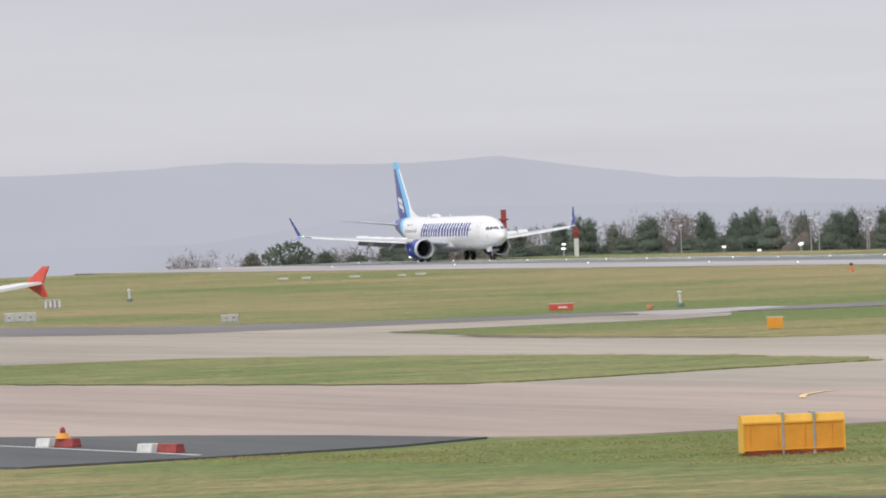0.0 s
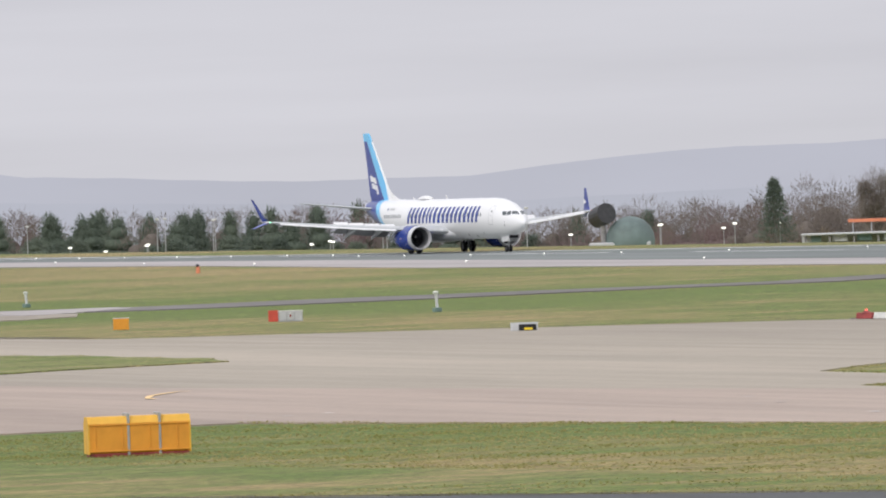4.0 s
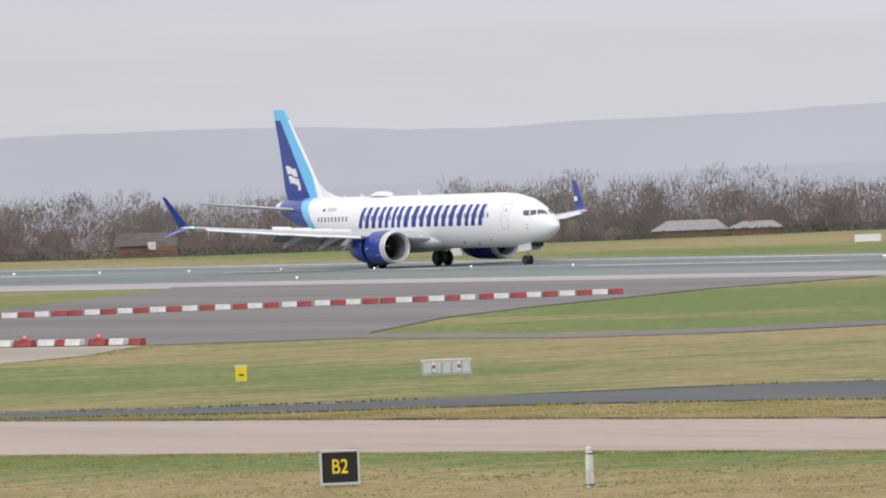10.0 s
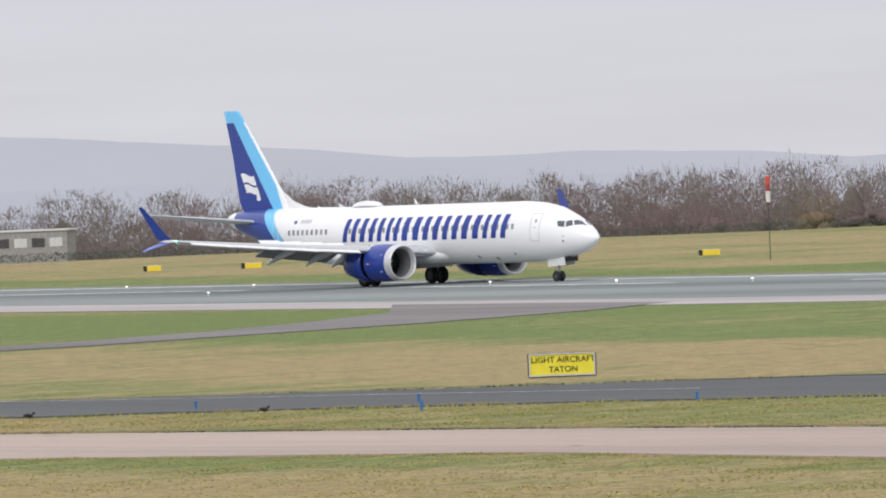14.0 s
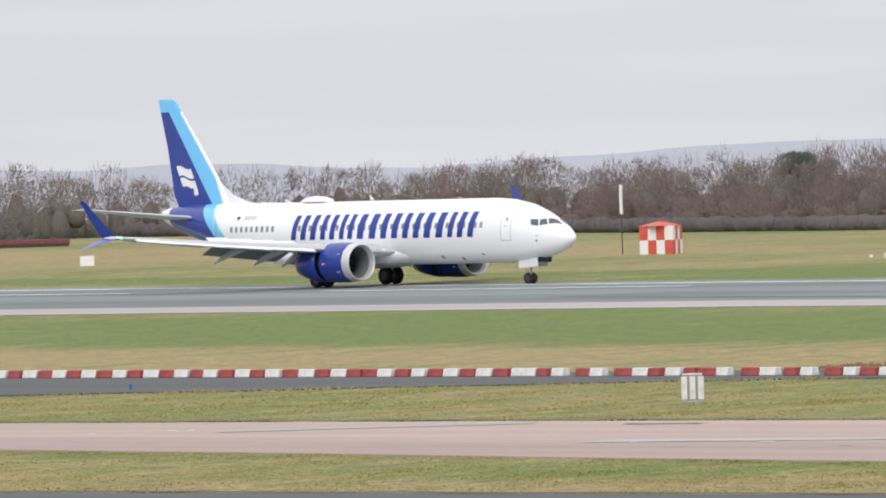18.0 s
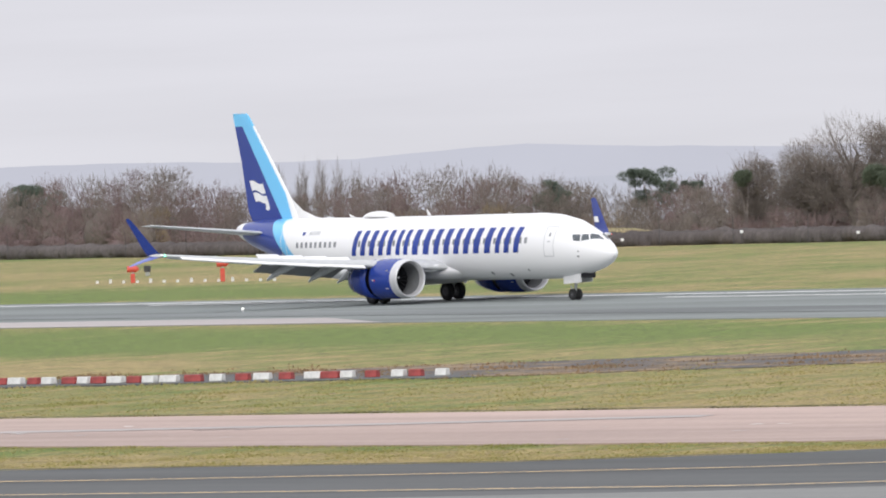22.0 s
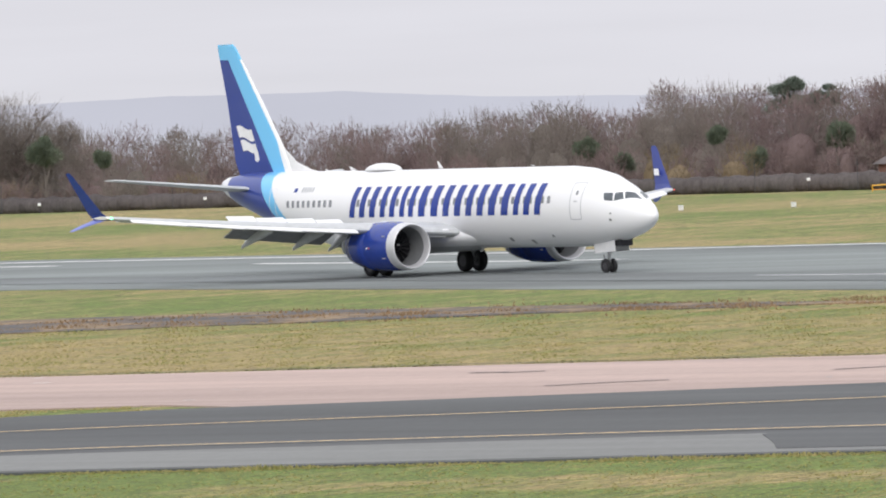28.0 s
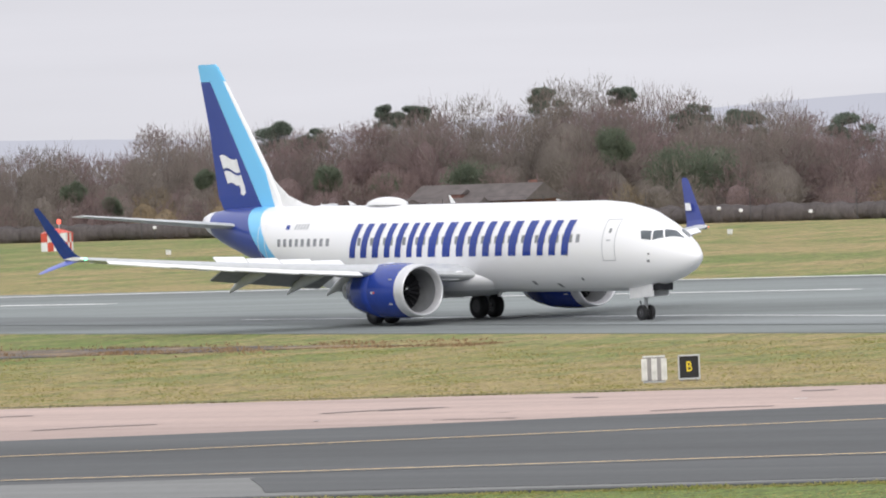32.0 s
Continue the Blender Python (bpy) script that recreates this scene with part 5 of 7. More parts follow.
def runway_lights():
    proto = tagged(root_at("runway_light", -950, 320, 0, 0.05), "small lit white runway light on a short stem", "light", "runway lights")
    part("stem", rod((0, 0, -0.05), (0, 0, 0.16), 0.06, None, 6), GREYBOX, proto)
    part("lens", ball(0.058, (0, 0, 0.19), None, (1.9, 1.2, 0.7), 8), LAMP_WHITE, proto, "glowing white lens")
    far_x, far_y = (-934, -807, -757, -731, -709, -675, -650, -628, -600, -530, -487), (322, 318, 319, 313, 314, 317, 329, 331, 326, 324, 322)
    spots = [(x, lerp_table(x, far_x, far_y)) for x in range(-934, -480, 14)]
    spots += [(x, lerp_table(x, (-960, -800, -708, -625, -547, -487, -401), (302, 304, 289, 295, 306, 300, 314))) for x in range(-949, -540, 41)]
    spots += [(-487, 300), (-401, 314), (-460, 330), (-438, 336), (-420, 333), (-405, 331), (-388, 327), (-371, 323), (-356, 321), (-339, 317), (-225, 295)]
    for x, y in spots:
        copy_thing(proto, pose(x, y, 0.05))


runway_lights()


def far_lamps():
    for x, y, z in ((-996, 363, 1.1), (-991, 377, 2.9), (-989, 382, 0.0), (-987, 386, -0.6), (-985, 391, 0.1), (-984, 393, 3.3), (-982, 399, 3.0), (-983, 338, 0.4), (-977, 356, 0.7), (-958, 405, -0.2), (-955, 411, 3.2),
                    (-953, 415, 0.1), (-950, 424, 0.1), (-946, 432, -0.3), (-929, 370, 3.5), (-926, 376, 3.2), (-930, 369, 0.4)):
        far_lamp(x, y, z)
    for x, y, z in ((-922, 387, -0.1), (-921, 389, 0.2), (-919, 395, 3.5), (-917, 399, 0.7), (-905, 425, 0.8), (-902, 432, 0.2), (-901, 433, 0.7), (-899, 438, 0.6), (-866, 390, 3.6), (-860, 404, 1.2)):
        far_lamp(x, y, z)


def far_lamp(x, y, z):
    low = gz(x, y)
    r = tagged(root_at("approach_lamp", x, y, facing(x, y), low), "slim pole with a pale lamp head beyond the runway", "lamp", "lamps beyond the runway")
    part("pole", rod((0, 0, -0.3), (0, 0, z - low), 0.07, None, 6, 0.05), STEEL, r)
    part("head", box(0.5, 0.4, 0.2, (0, 0, z - low - 0.1), 0.05), LAMP_WHITE if z < 2 else OFFWHITE, r)


far_lamps()


def masts():
    for x, y, h, w, low in ((-951, 339, 5.9, 0.75, 1.0), (-934, 342, 3.5, 0.55, 0.9)):
        r = tagged(root_at("marker_mast", x, y, facing(x, y), 0.0), "white lattice mast with a red top", "mast")
        part("shaft", box(w, w, h * 0.62, (0, 0, 0), 0.04), OFFWHITE, r)
        part("top", box(w * 0.9, w * 0.9, h * 0.38, (0, 0, h * 0.62), 0.04), RED, r)
        part("platform", box(w * 1.6, w * 1.4, 0.2, (0, 0, h * 0.78), 0.03), RED, r)
    r = tagged(root_at("windsock", -689, 366, facing(-689, 366), gz(-689, 366)), "orange windsock on a thin mast", "windsock")
    part("mast", rod((0, 0, -0.2), (0, 0, 6.0), 0.09, None, 8, 0.05), STEEL, r)
    bm = bmesh.new()
    rings = []
    for k in range(9):
        u = k / 8
        cx, cz, rad = -0.15 - 2.3 * u ** 0.9, 4.9 - 0.25 * u - 1.55 * u * u, 0.42 - 0.2 * u
        rings.append([bm.verts.new((cx + 0.3 * rad * math.cos(q) * u, rad * math.sin(q), cz + rad * math.cos(q))) for q in [m * math.tau / 12 for m in range(12)]])
    for p, q in zip(rings, rings[1:]):
        for m in range(12):
            bm.faces.new((p[m], p[(m + 1) % 12], q[(m + 1) % 12], q[m]))
    part("sock", bm, ORANGE, r, "drooping orange fabric sock", True)
    part("hoop", rod((-0.2, 0, 4.9), (0, 0, 4.9), 0.44, None, 12), STEEL, r)
    r = tagged(root_at("beacon_mast", -426, 386, 0, 0.0), "thin mast with a red beacon", "mast")
    part("pole", rod((0, 0, -0.2), (0, 0, 5.6), 0.035, None, 6), DARKMETAL, r)
    part("beacon", box(0.3, 0.3, 0.6, (0, 0, 5.5), 0.06), SIGNRED, r, "red beacon")
    part("white_section", rod((0, 0, 4.2), (0, 0, 5.0), 0.16, None, 8), OFFWHITE, r)
    part("red_section", rod((0, 0, 5.0), (0, 0, 5.5), 0.16, None, 8), RED, r)


masts()


def buildings():
    z = gz(-803, 406)
    r = tagged(root_at("low_shed", -803, 406, 62, z), "long low white shed with dark openings and an orange stripe", "shed")
    part("roof", box(22, 5, 0.2, (0, 0, -z - 0.15), 0.05), GREYBOX, r)
    part("back_wall", box(22, 0.3, -z + 0.0, (0, 2.0, -0.2), 0.02), GREYBOX, r)
    for k in range(9):
        part("post", box(0.22, 0.22, -z - 0.1, (-10.5 + k * 2.6, -2.0, -0.1), 0.02), ROOFGREY, r)
        if k < 8:
            part("panel", box(1.6 if k % 3 else 1.1, 0.08, 0.7, (-9.4 + k * 2.6, -1.6, -z - 0.85), 0.02), GREYBOX if k % 2 else GREENPAINT, r)
    part("stripe", box(11, 0.15, 0.35, (-0.5, 2.2, -z + 1.1), 0.02), ORANGE, r, "orange barrier stripe above the roof")
    for k in range(6):
        part("bracket", rod((-5.5 + 2 * k, 2.2, -z - 0.3), (-5.5 + 2 * k, 2.2, -z + 1.2), 0.06, None, 5), STEEL, r)
    z = gz(-800, 371)
    r = tagged(root_at("training_rig", -799, 370, facing(-799, 370), z), "green tank with a dark raised drum for fire training", "rig")
    part("tank", ball(2.6, (1.6, 0, 0.1 - z), None, (1.0, 0.8, 1.0), 20), TANKGREEN, r, "rounded dull green tank", True)
    part("base", box(6.5, 3, 1.4, (0.5, 0, -z - 1.4), 0.1), GREYBOX, r)
    drum = rod((-1.8, 1.0, 2.6 - z), (-0.8, -1.0, 3.1 - z), 1.1, None, 18)
    part("drum", drum, DARKMETAL, r, "dark open metal drum")
    part("strut", rod((-1.2, 0, -0.4), (-1.2, 0, 2.4 - z), 0.3, None, 10), ROOFGREY, r)
    z = gz(-705, 378)
    for k in range(3):
        r = tagged(root_at("site_cabin", -708 + 2.1 * k, 374.5 + 3 * k, 55, gz(-708 + 2.1 * k, 374.5 + 3 * k)), "dull green site cabin beyond the runway", "cabin", "green cabins")
        part("body", box(3.0, 2.4, 1.9, (0, 0, 0), 0.05), GREENPAINT, r)
        part("door", box(0.8, 0.05, 1.5, (0.5, -1.21, 0.1), 0.01), TANKGREEN, r)
    z = gz(-640, 480)
    r = tagged(root_at("grey_store", -640, 480, 40, z), "long grey flat-roofed store before the trees", "building")
    part("wall", box(9.5, 4, 2.65 - z, (0, 0, 0), 0.05), ROOFGREY, r)
    part("roof", box(9.9, 4.3, 0.2, (0, 0, 2.65 - z), 0.04), GREYBOX, r)
    for k in range(5):
        part("bay", box(1.3, 0.06, 0.9, (-3.6 + 1.8 * k, -2.02, 1.1 - z), 0.02), DARKMETAL if k % 2 else GREYBOX, r)
    r = tagged(root_at("white_tunnel", -602.4, 516.6, facing(-602, 517), -0.2), "grey-sided store with a rounded white plastic roof", "building")
    part("wall", box(6.3, 1.6, 1.3, (0, 0, -0.9), 0.03), GREYBOX, r)
    part("cover", rod((-3.3, 0, 0.32), (3.3, 0, 0.32), 0.42, None, 14), OFFWHITE, r, "rounded white plastic roof")
    r = tagged(root_at("red_container", -520, 505, facing(-520, 505), 0.25), "low dark red container row beyond the grass", "container")
    part("body", box(11.6, 2, 0.45, (0, 0, 0), 0.04), DARKRED, r)
    part("base", box(11.4, 1.8, 0.25, (0, 0, -0.25), 0.02), DARKMETAL, r)
    z = gz(-206, 482)
    r = tagged(root_at("brick_house", -205.5, 482, -6, z), "brown brick house with long grey roofs beyond the hedge", "house")

    def gabled(x0, x1, y0, y1, low, top):
        """A roof with its ridge along x over brick gables."""
        bm = bmesh.new()
        mid = (y0 + y1) / 2
        v = [bm.verts.new(q) for q in ((x0, y0, low), (x1, y0, low), (x1, y1, low), (x0, y1, low), (x0, mid, top), (x1, mid, top))]
        for f in ((0, 1, 5, 4), (2, 3, 4, 5), (1, 2, 5), (3, 0, 4), (0, 3, 2, 1)):
            bm.faces.new([v[i] for i in f])
        return bm

    part("wall", box(11.0, 4.6, 2.1 - z, (0, 0, 0), 0.03), BRICK, r)
    part("roof", gabled(-5.6, 5.8, -2.7, 2.7, 2.0 - z, 3.3 - z), HOUSE_ROOF, r, "long grey tiled roof")
    part("gable", gabled(-5.72, -5.5, -2.5, 2.5, 1.9 - z, 3.2 - z), BRICK, r, "brown brick gable end")
    dormer = part("dormer", box(1.1, 1.4, 0.5, (-1.0, -1.7, 2.1 - z), 0.02), BRICK, r)
    part("dormer_roof", gabled(-1.65, -0.35, -2.5, -0.6, 2.55 - z, 2.95 - z), HOUSE_ROOF, dormer)
    part("porch_roof", gabled(-2.6, 2.4, -4.4, -2.2, 1.75 - z, 2.3 - z), HOUSE_ROOF, r, "lower grey roof over the porch")
    for x in (-3.8, 0.6, 3.2):
        w = part("window", box(0.9, 0.06, 0.7, (x, -2.33, 0.9 - z), 0.01), DARKMETAL, r)
        part("window_frame", box(1.0, 0.04, 0.06, (x, -2.35, 0.86 - z), 0.0), OFFWHITE, w)
    part("chimney", box(0.5, 0.5, 0.5, (4.6, 0.3, 3.0 - z), 0.03), BRICK, r)
    z = gz(-211, 478)
    r = tagged(root_at("brick_annex", -211.3, 478, -12, z), "low brick outbuilding with a grey sloping roof", "outbuilding")
    part("wall", box(3.4, 2.6, 1.85 - z, (0, 0, 0), 0.03), BRICK, r)
    part("roof", gabled(-2.0, 2.0, -1.7, 1.7, 1.75 - z, 2.35 - z), HOUSE_ROOF, r, "low grey sloping roof")

    z = gz(-715, 424)
    r = tagged(root_at("cottage", -715, 424, facing(-715, 424), z), "small brown cottage with a grey roof before the wood", "house")
    part("wall", box(5.0, 3.6, 0.6 - z, (-0.9, 0, 0), 0.03), BRICK, r)
    part("roof", gabled(-3.9, 1.2, -2.2, 2.2, 0.5 - z, 1.75 - z), HOUSE_ROOF, r, "grey tiled roof")
    part("porch_roof", gabled(-0.3, 2.3, -2.6, 1.0, 0.45 - z, 1.3 - z), HOUSE_ROOF, r, "lower grey roof")
    w = part("window", box(0.75, 0.06, 0.75, (-0.25, -2.62, 0.1 - z), 0.01), OFFWHITE, r, "white framed window")
    part("pane", box(0.5, 0.03, 0.5, (-0.25, -2.65, 0.22 - z), 0.0), GREYBOX, w)
    part("porch_wall", box(2.4, 0.5, 0.45 - z, (1.0, -2.35, 0), 0.02), BRICK, r)

    z = gz(-692, 476)
    r = tagged(root_at("farmhouse", -692, 476, 51, z), "long grey-roofed farm building below the field's edge", "house")
    part("wall", box(12.5, 5, -0.1 - z, (0, 0, 0), 0.03), BRICK, r)
    for x0, x1, top, m in ((-6.6, 1.0, 0.85, ROOFGREY), (1.0, 6.6, 0.55, ROOFGREY)):
        bm = bmesh.new()
        v = [bm.verts.new(p) for p in ((x0, -2.8, -0.15 - z), (x1, -2.8, -0.15 - z), (x1, 2.8, -0.15 - z), (x0, 2.8, -0.15 - z), (x0 + 1.6, 0, top - z), (x1 - 1.0, 0, top - z))]
        for f in ((0, 1, 5, 4), (2, 3, 4, 5), (1, 2, 5), (3, 0, 4), (0, 3, 2, 1)):
            bm.faces.new([v[i] for i in f])
        part("roof", bm, m, r, "long grey roof")
    part("chimney", box(0.6, 0.5, 0.8, (3.4, 0, 0.3 - z), 0.03), BRICK, r)


def works_yard():
    """Barrier and boxes standing before the hedge."""
    t = facing(-198, 450, 94, -98)
    r = tagged(root_at("trestle_barrier", -200.4, 455.0, t), "pale orange boom barrier on slanted legs", "barrier")
    part("boom", rod((-1.45, 0, 0.5), (1.45, 0, 0.56), 0.05, None, 8), LIDAMBER, r)
    part("lower_rail", rod((-1.45, 0, 0.18), (1.1, 0, 0.2), 0.035, None, 6), AMBER, r)
    for x, dx in ((-1.4, 0.0), (1.4, -0.4), (1.4, 0.25)):
        part("leg", rod((x, 0, 0.55), (x + dx, 0.1, 0), 0.04, None, 6), LIDAMBER, r)
    r = tagged(root_at("orange_post", -200.6, 459.0, t), "orange upright marker post by the gate", "post")
    part("post", box(0.2, 0.2, 1.3, (0, 0, 0), 0.02), ORANGE, r)
    part("cap", box(0.24, 0.24, 0.08, (0, 0, 1.3), 0.02), ORANGE, r)
    r = tagged(root_at("dark_cabinet", -198.8, 461.0, t), "tall dark equipment cabinet before the hedge", "cabinet")
    part("body", box(0.85, 0.6, 1.75, (0, 0, 0), 0.03), RUBBER, r)
    part("door", box(0.7, 0.03, 1.4, (0, -0.31, 0.15), 0.01), RUBBER, r)
    part("notice", box(0.14, 0.02, 0.16, (-0.15, -0.33, 0.9), 0.0), WHITE, r)
    part("pole", rod((-0.2, 0, 1.7), (-0.2, 0, 2.3), 0.03, None, 6), STEEL, r)
    r = tagged(root_at("red_van", -200.8, 462.2, t), "small red van behind the gate", "vehicle")
    body = part("body", box(1.3, 2.6, 0.8, (0, 0, 0.35), 0.08), SIGNRED, r)
    part("windscreen", box(1.0, 0.04, 0.3, (0, -1.31, 0.78), 0.02), DARKMETAL, body)
    part("bumper", box(1.26, 0.08, 0.26, (0, -1.32, 0.36), 0.03), OFFWHITE, r)
    for x in (-0.45, 0.45):
        part("headlight", box(0.16, 0.04, 0.12, (x, -1.32, 0.62), 0.02), WHITE, body)
        for y in (-0.8, 0.8):
            part("wheel", rod((x - 0.1, y, 0.28), (x + 0.1, y, 0.28), 0.28, None, 14), RUBBER, r)
    r = tagged(root_at("white_lorry", -203.0, 463.0, t), "white lorry cab standing behind the gate", "vehicle")
    cab = part("cab", box(1.1, 1.3, 1.0, (0, 0, 0.5), 0.08), GREYBOX, r)
    part("windscreen", box(0.95, 0.04, 0.42, (0, -0.66, 1.05), 0.02), DARKMETAL, cab)
    part("grille", box(0.7, 0.04, 0.2, (0, -0.66, 0.62), 0.01), ROOFGREY, cab)
    part("bed", box(1.15, 2.2, 0.25, (0, 1.6, 0.55), 0.03), ROOFGREY, r)
    for x in (-0.45, 0.45):
        for y in (-0.1, 2.1):
            part("wheel", rod((x - 0.1, y, 0.32), (x + 0.1, y, 0.32), 0.32, None, 14), RUBBER, r)
    r = tagged(root_at("orange_box", -198.95, 458.0, t), "low orange plastic box on the grass", "box")
    part("body", box(1.05, 0.5, 0.36, (0, 0, 0), 0.04), ORANGE, r)
    part("lid", box(1.1, 0.55, 0.06, (0, 0, 0.36), 0.02), ORANGE, r)


def grass_bank():
    """A low bank of dry grass behind the hedge."""
    xs, ys = np.linspace(-1, 1, 40), np.linspace(-1, 1, 14)
    verts, faces = [], []
    for v in ys:
        for u in xs:
            k = max(0.0, 1 - u * u) * max(0.0, 1 - v * v) ** 0.7
            verts.append((10.0 * u, 4.5 * v, 2.1 * k ** 0.6 * (1 + 0.25 * u) + 0.25 * k * noise.noise((u * 4, v * 3, 2)) - 0.15))
    n = len(xs)
    faces = [(j * n + i, j * n + i + 1, (j + 1) * n + i + 1, (j + 1) * n + i) for j in range(len(ys) - 1) for i in range(n - 1)]
    me = bpy.data.meshes.new("grass_bank")
    me.from_pydata(verts, [], faces)
    me.materials.append(BANK)
    me.polygons.foreach_set("use_smooth", [True] * len(faces))
    ob = new("grass_bank", me)
    ob.matrix_world = pose(-361.5, 513, gz(-361.5, 513) - 0.2, 0, 0, 37)
    tagged(ob, "low bank of dry straw-coloured grass before the wood", "bank", kind="structure")


BANK = grass_material("dry_bank_grass", (0.19, 0.165, 0.075), (0.27, 0.215, 0.115), 0.46)
buildings()
works_yard()
grass_bank()


def crow(x, y, turn):
    r = tagged(root_at("crow", x, y, turn, 0.0), "black crow standing on the grass", "bird")
    r.scale = (0.75, 0.75, 0.75)
    part("body", ball(0.13, (0, 0, 0.2), None, (1.7, 0.8, 0.85), 12), BLACK, r, smooth=True)
    head = part("head", ball(0.07, (0.24, 0, 0.31), None, (1, 0.9, 0.95), 10), BLACK, r, smooth=True)
    part("beak", rod((0.28, 0, 0.31), (0.38, 0, 0.29), 0.025, None, 6, 0.004), DARKMETAL, head)
    bm = bmesh.new()
    v = [bm.verts.new(p) for p in ((-0.15, -0.05, 0.2), (-0.15, 0.05, 0.2), (-0.42, 0.06, 0.14), (-0.42, -0.06, 0.14), (-0.15, 0, 0.16), (-0.4, 0, 0.12))]
    for f in ((0, 1, 2, 3), (0, 3, 5, 4), (1, 4, 5, 2), (0, 4, 1), (3, 2, 5)):
        bm.faces.new([v[i] for i in f])
    part("tail", bm, BLACK, r)
    for s in (-1, 1):
        part("wing", ball(0.1, (-0.06, s * 0.1, 0.22), None, (2.0, 0.25, 0.7), 10), BLACK, r, smooth=True)
        part("leg", rod((0.02, s * 0.05, 0.0), (0.0, s * 0.05, 0.14), 0.012, None, 5), DARKMETAL, r)


crow(-203.1, 149.5, 25)
crow(-195.2, 153.5, 10)


def parked_airliner():
    """The wing tip of a second airliner that stands beyond the view's edge, on its own wheels."""
    r = tagged(root_at("parked_airliner", -413.9, 104.7, 200, 0.035), "white airliner with a red-tipped wing, mostly out of view", "aeroplane")
    bm = rod((-14, 0, 3.2), (14, 0, 3.2), 1.95, None, 24)
    rod((14, 0, 3.2), (18.5, 0, 2.9), 1.95, bm, 24, 0.3)
    rod((-14, 0, 3.2), (-19, 0, 4.2), 1.95, bm, 24, 0.3)
    part("fuselage", bm, WHITE, r, smooth=True)
    for s in (-1, 1):
        bm = bmesh.new()
        v = [bm.verts.new(p) for p in ((4, s * 1.5, 2.3), (-3, s * 1.5, 2.3), (-5.2, s * 17, 4.2), (-3.6, s * 17, 4.2), (4, s * 1.5, 1.8), (-3, s * 1.5, 2.0), (-5.2, s * 17, 4.08), (-3.6, s * 17, 4.05))]
        for f in ((0, 1, 2, 3), (4, 7, 6, 5), (0, 3, 7, 4), (1, 5, 6, 2), (2, 6, 7, 3)):
            bm.faces.new([v[i] for i in f])
        part("wing", bm, WHITE, r)
        bm = bmesh.new()
        v = [bm.verts.new(p) for p in ((-3.6, s * 17, 4.1), (-5.2, s * 17, 4.1), (-5.6, s * 17.15, 5.0), (-5.1, s * 17.15, 5.0), (-5.5, s * 17.1, 3.4), (-5.1, s * 17.1, 3.4))]
        w = [bm.verts.new((p.co.x, p.co.y + 0.08 * s, p.co.z)) for p in v]
        for f in ((0, 1, 2, 3), (0, 5, 4, 1)):
            bm.faces.new([v[i] for i in f])
            bm.faces.new([w[i] for i in reversed(f)])
        for e in ((3, 2), (2, 1), (0, 3), (1, 4), (4, 5), (5, 0)):
            bm.faces.new((v[e[0]], v[e[1]], w[e[1]], w[e[0]]))
        part("winglet", bm, SIGNRED, r, "red winglet")
        part("engine", rod((1, s * 5.5, 1.6), (5, s * 5.5, 1.6), 1.05, None, 18), GREYBOX, r)
        part("wheel", rod((-1, s * 2.8 - 0.4, 0.55), (-1, s * 2.8 + 0.4, 0.55), 0.55, None, 16), RUBBER, r)
        part("gear_leg", rod((-1, s * 2.8, 0.5), (-1, s * 2.8, 2.4), 0.16, None, 8), STEEL, r)
    part("wheel", rod((12.5, -0.3, 0.36), (12.5, 0.3, 0.36), 0.36, None, 16), RUBBER, r)
    part("gear_leg", rod((12.5, 0, 0.3), (12.5, 0, 1.6), 0.1, None, 8), STEEL, r)
    bm = bmesh.new()
    v = [bm.verts.new((x, y, z)) for y in (-0.15, 0.15) for x, z in ((-12, 5), (-16.5, 11), (-18.5, 11), (-18, 4.6))]
    bm.faces.new(v[:4])
    bm.faces.new(v[7:3:-1])
    for i in range(4):
        j = (i + 1) % 4
        bm.faces.new((v[j], v[i], v[4 + i], v[4 + j]))
    part("fin", bm, WHITE, r)


parked_airliner()


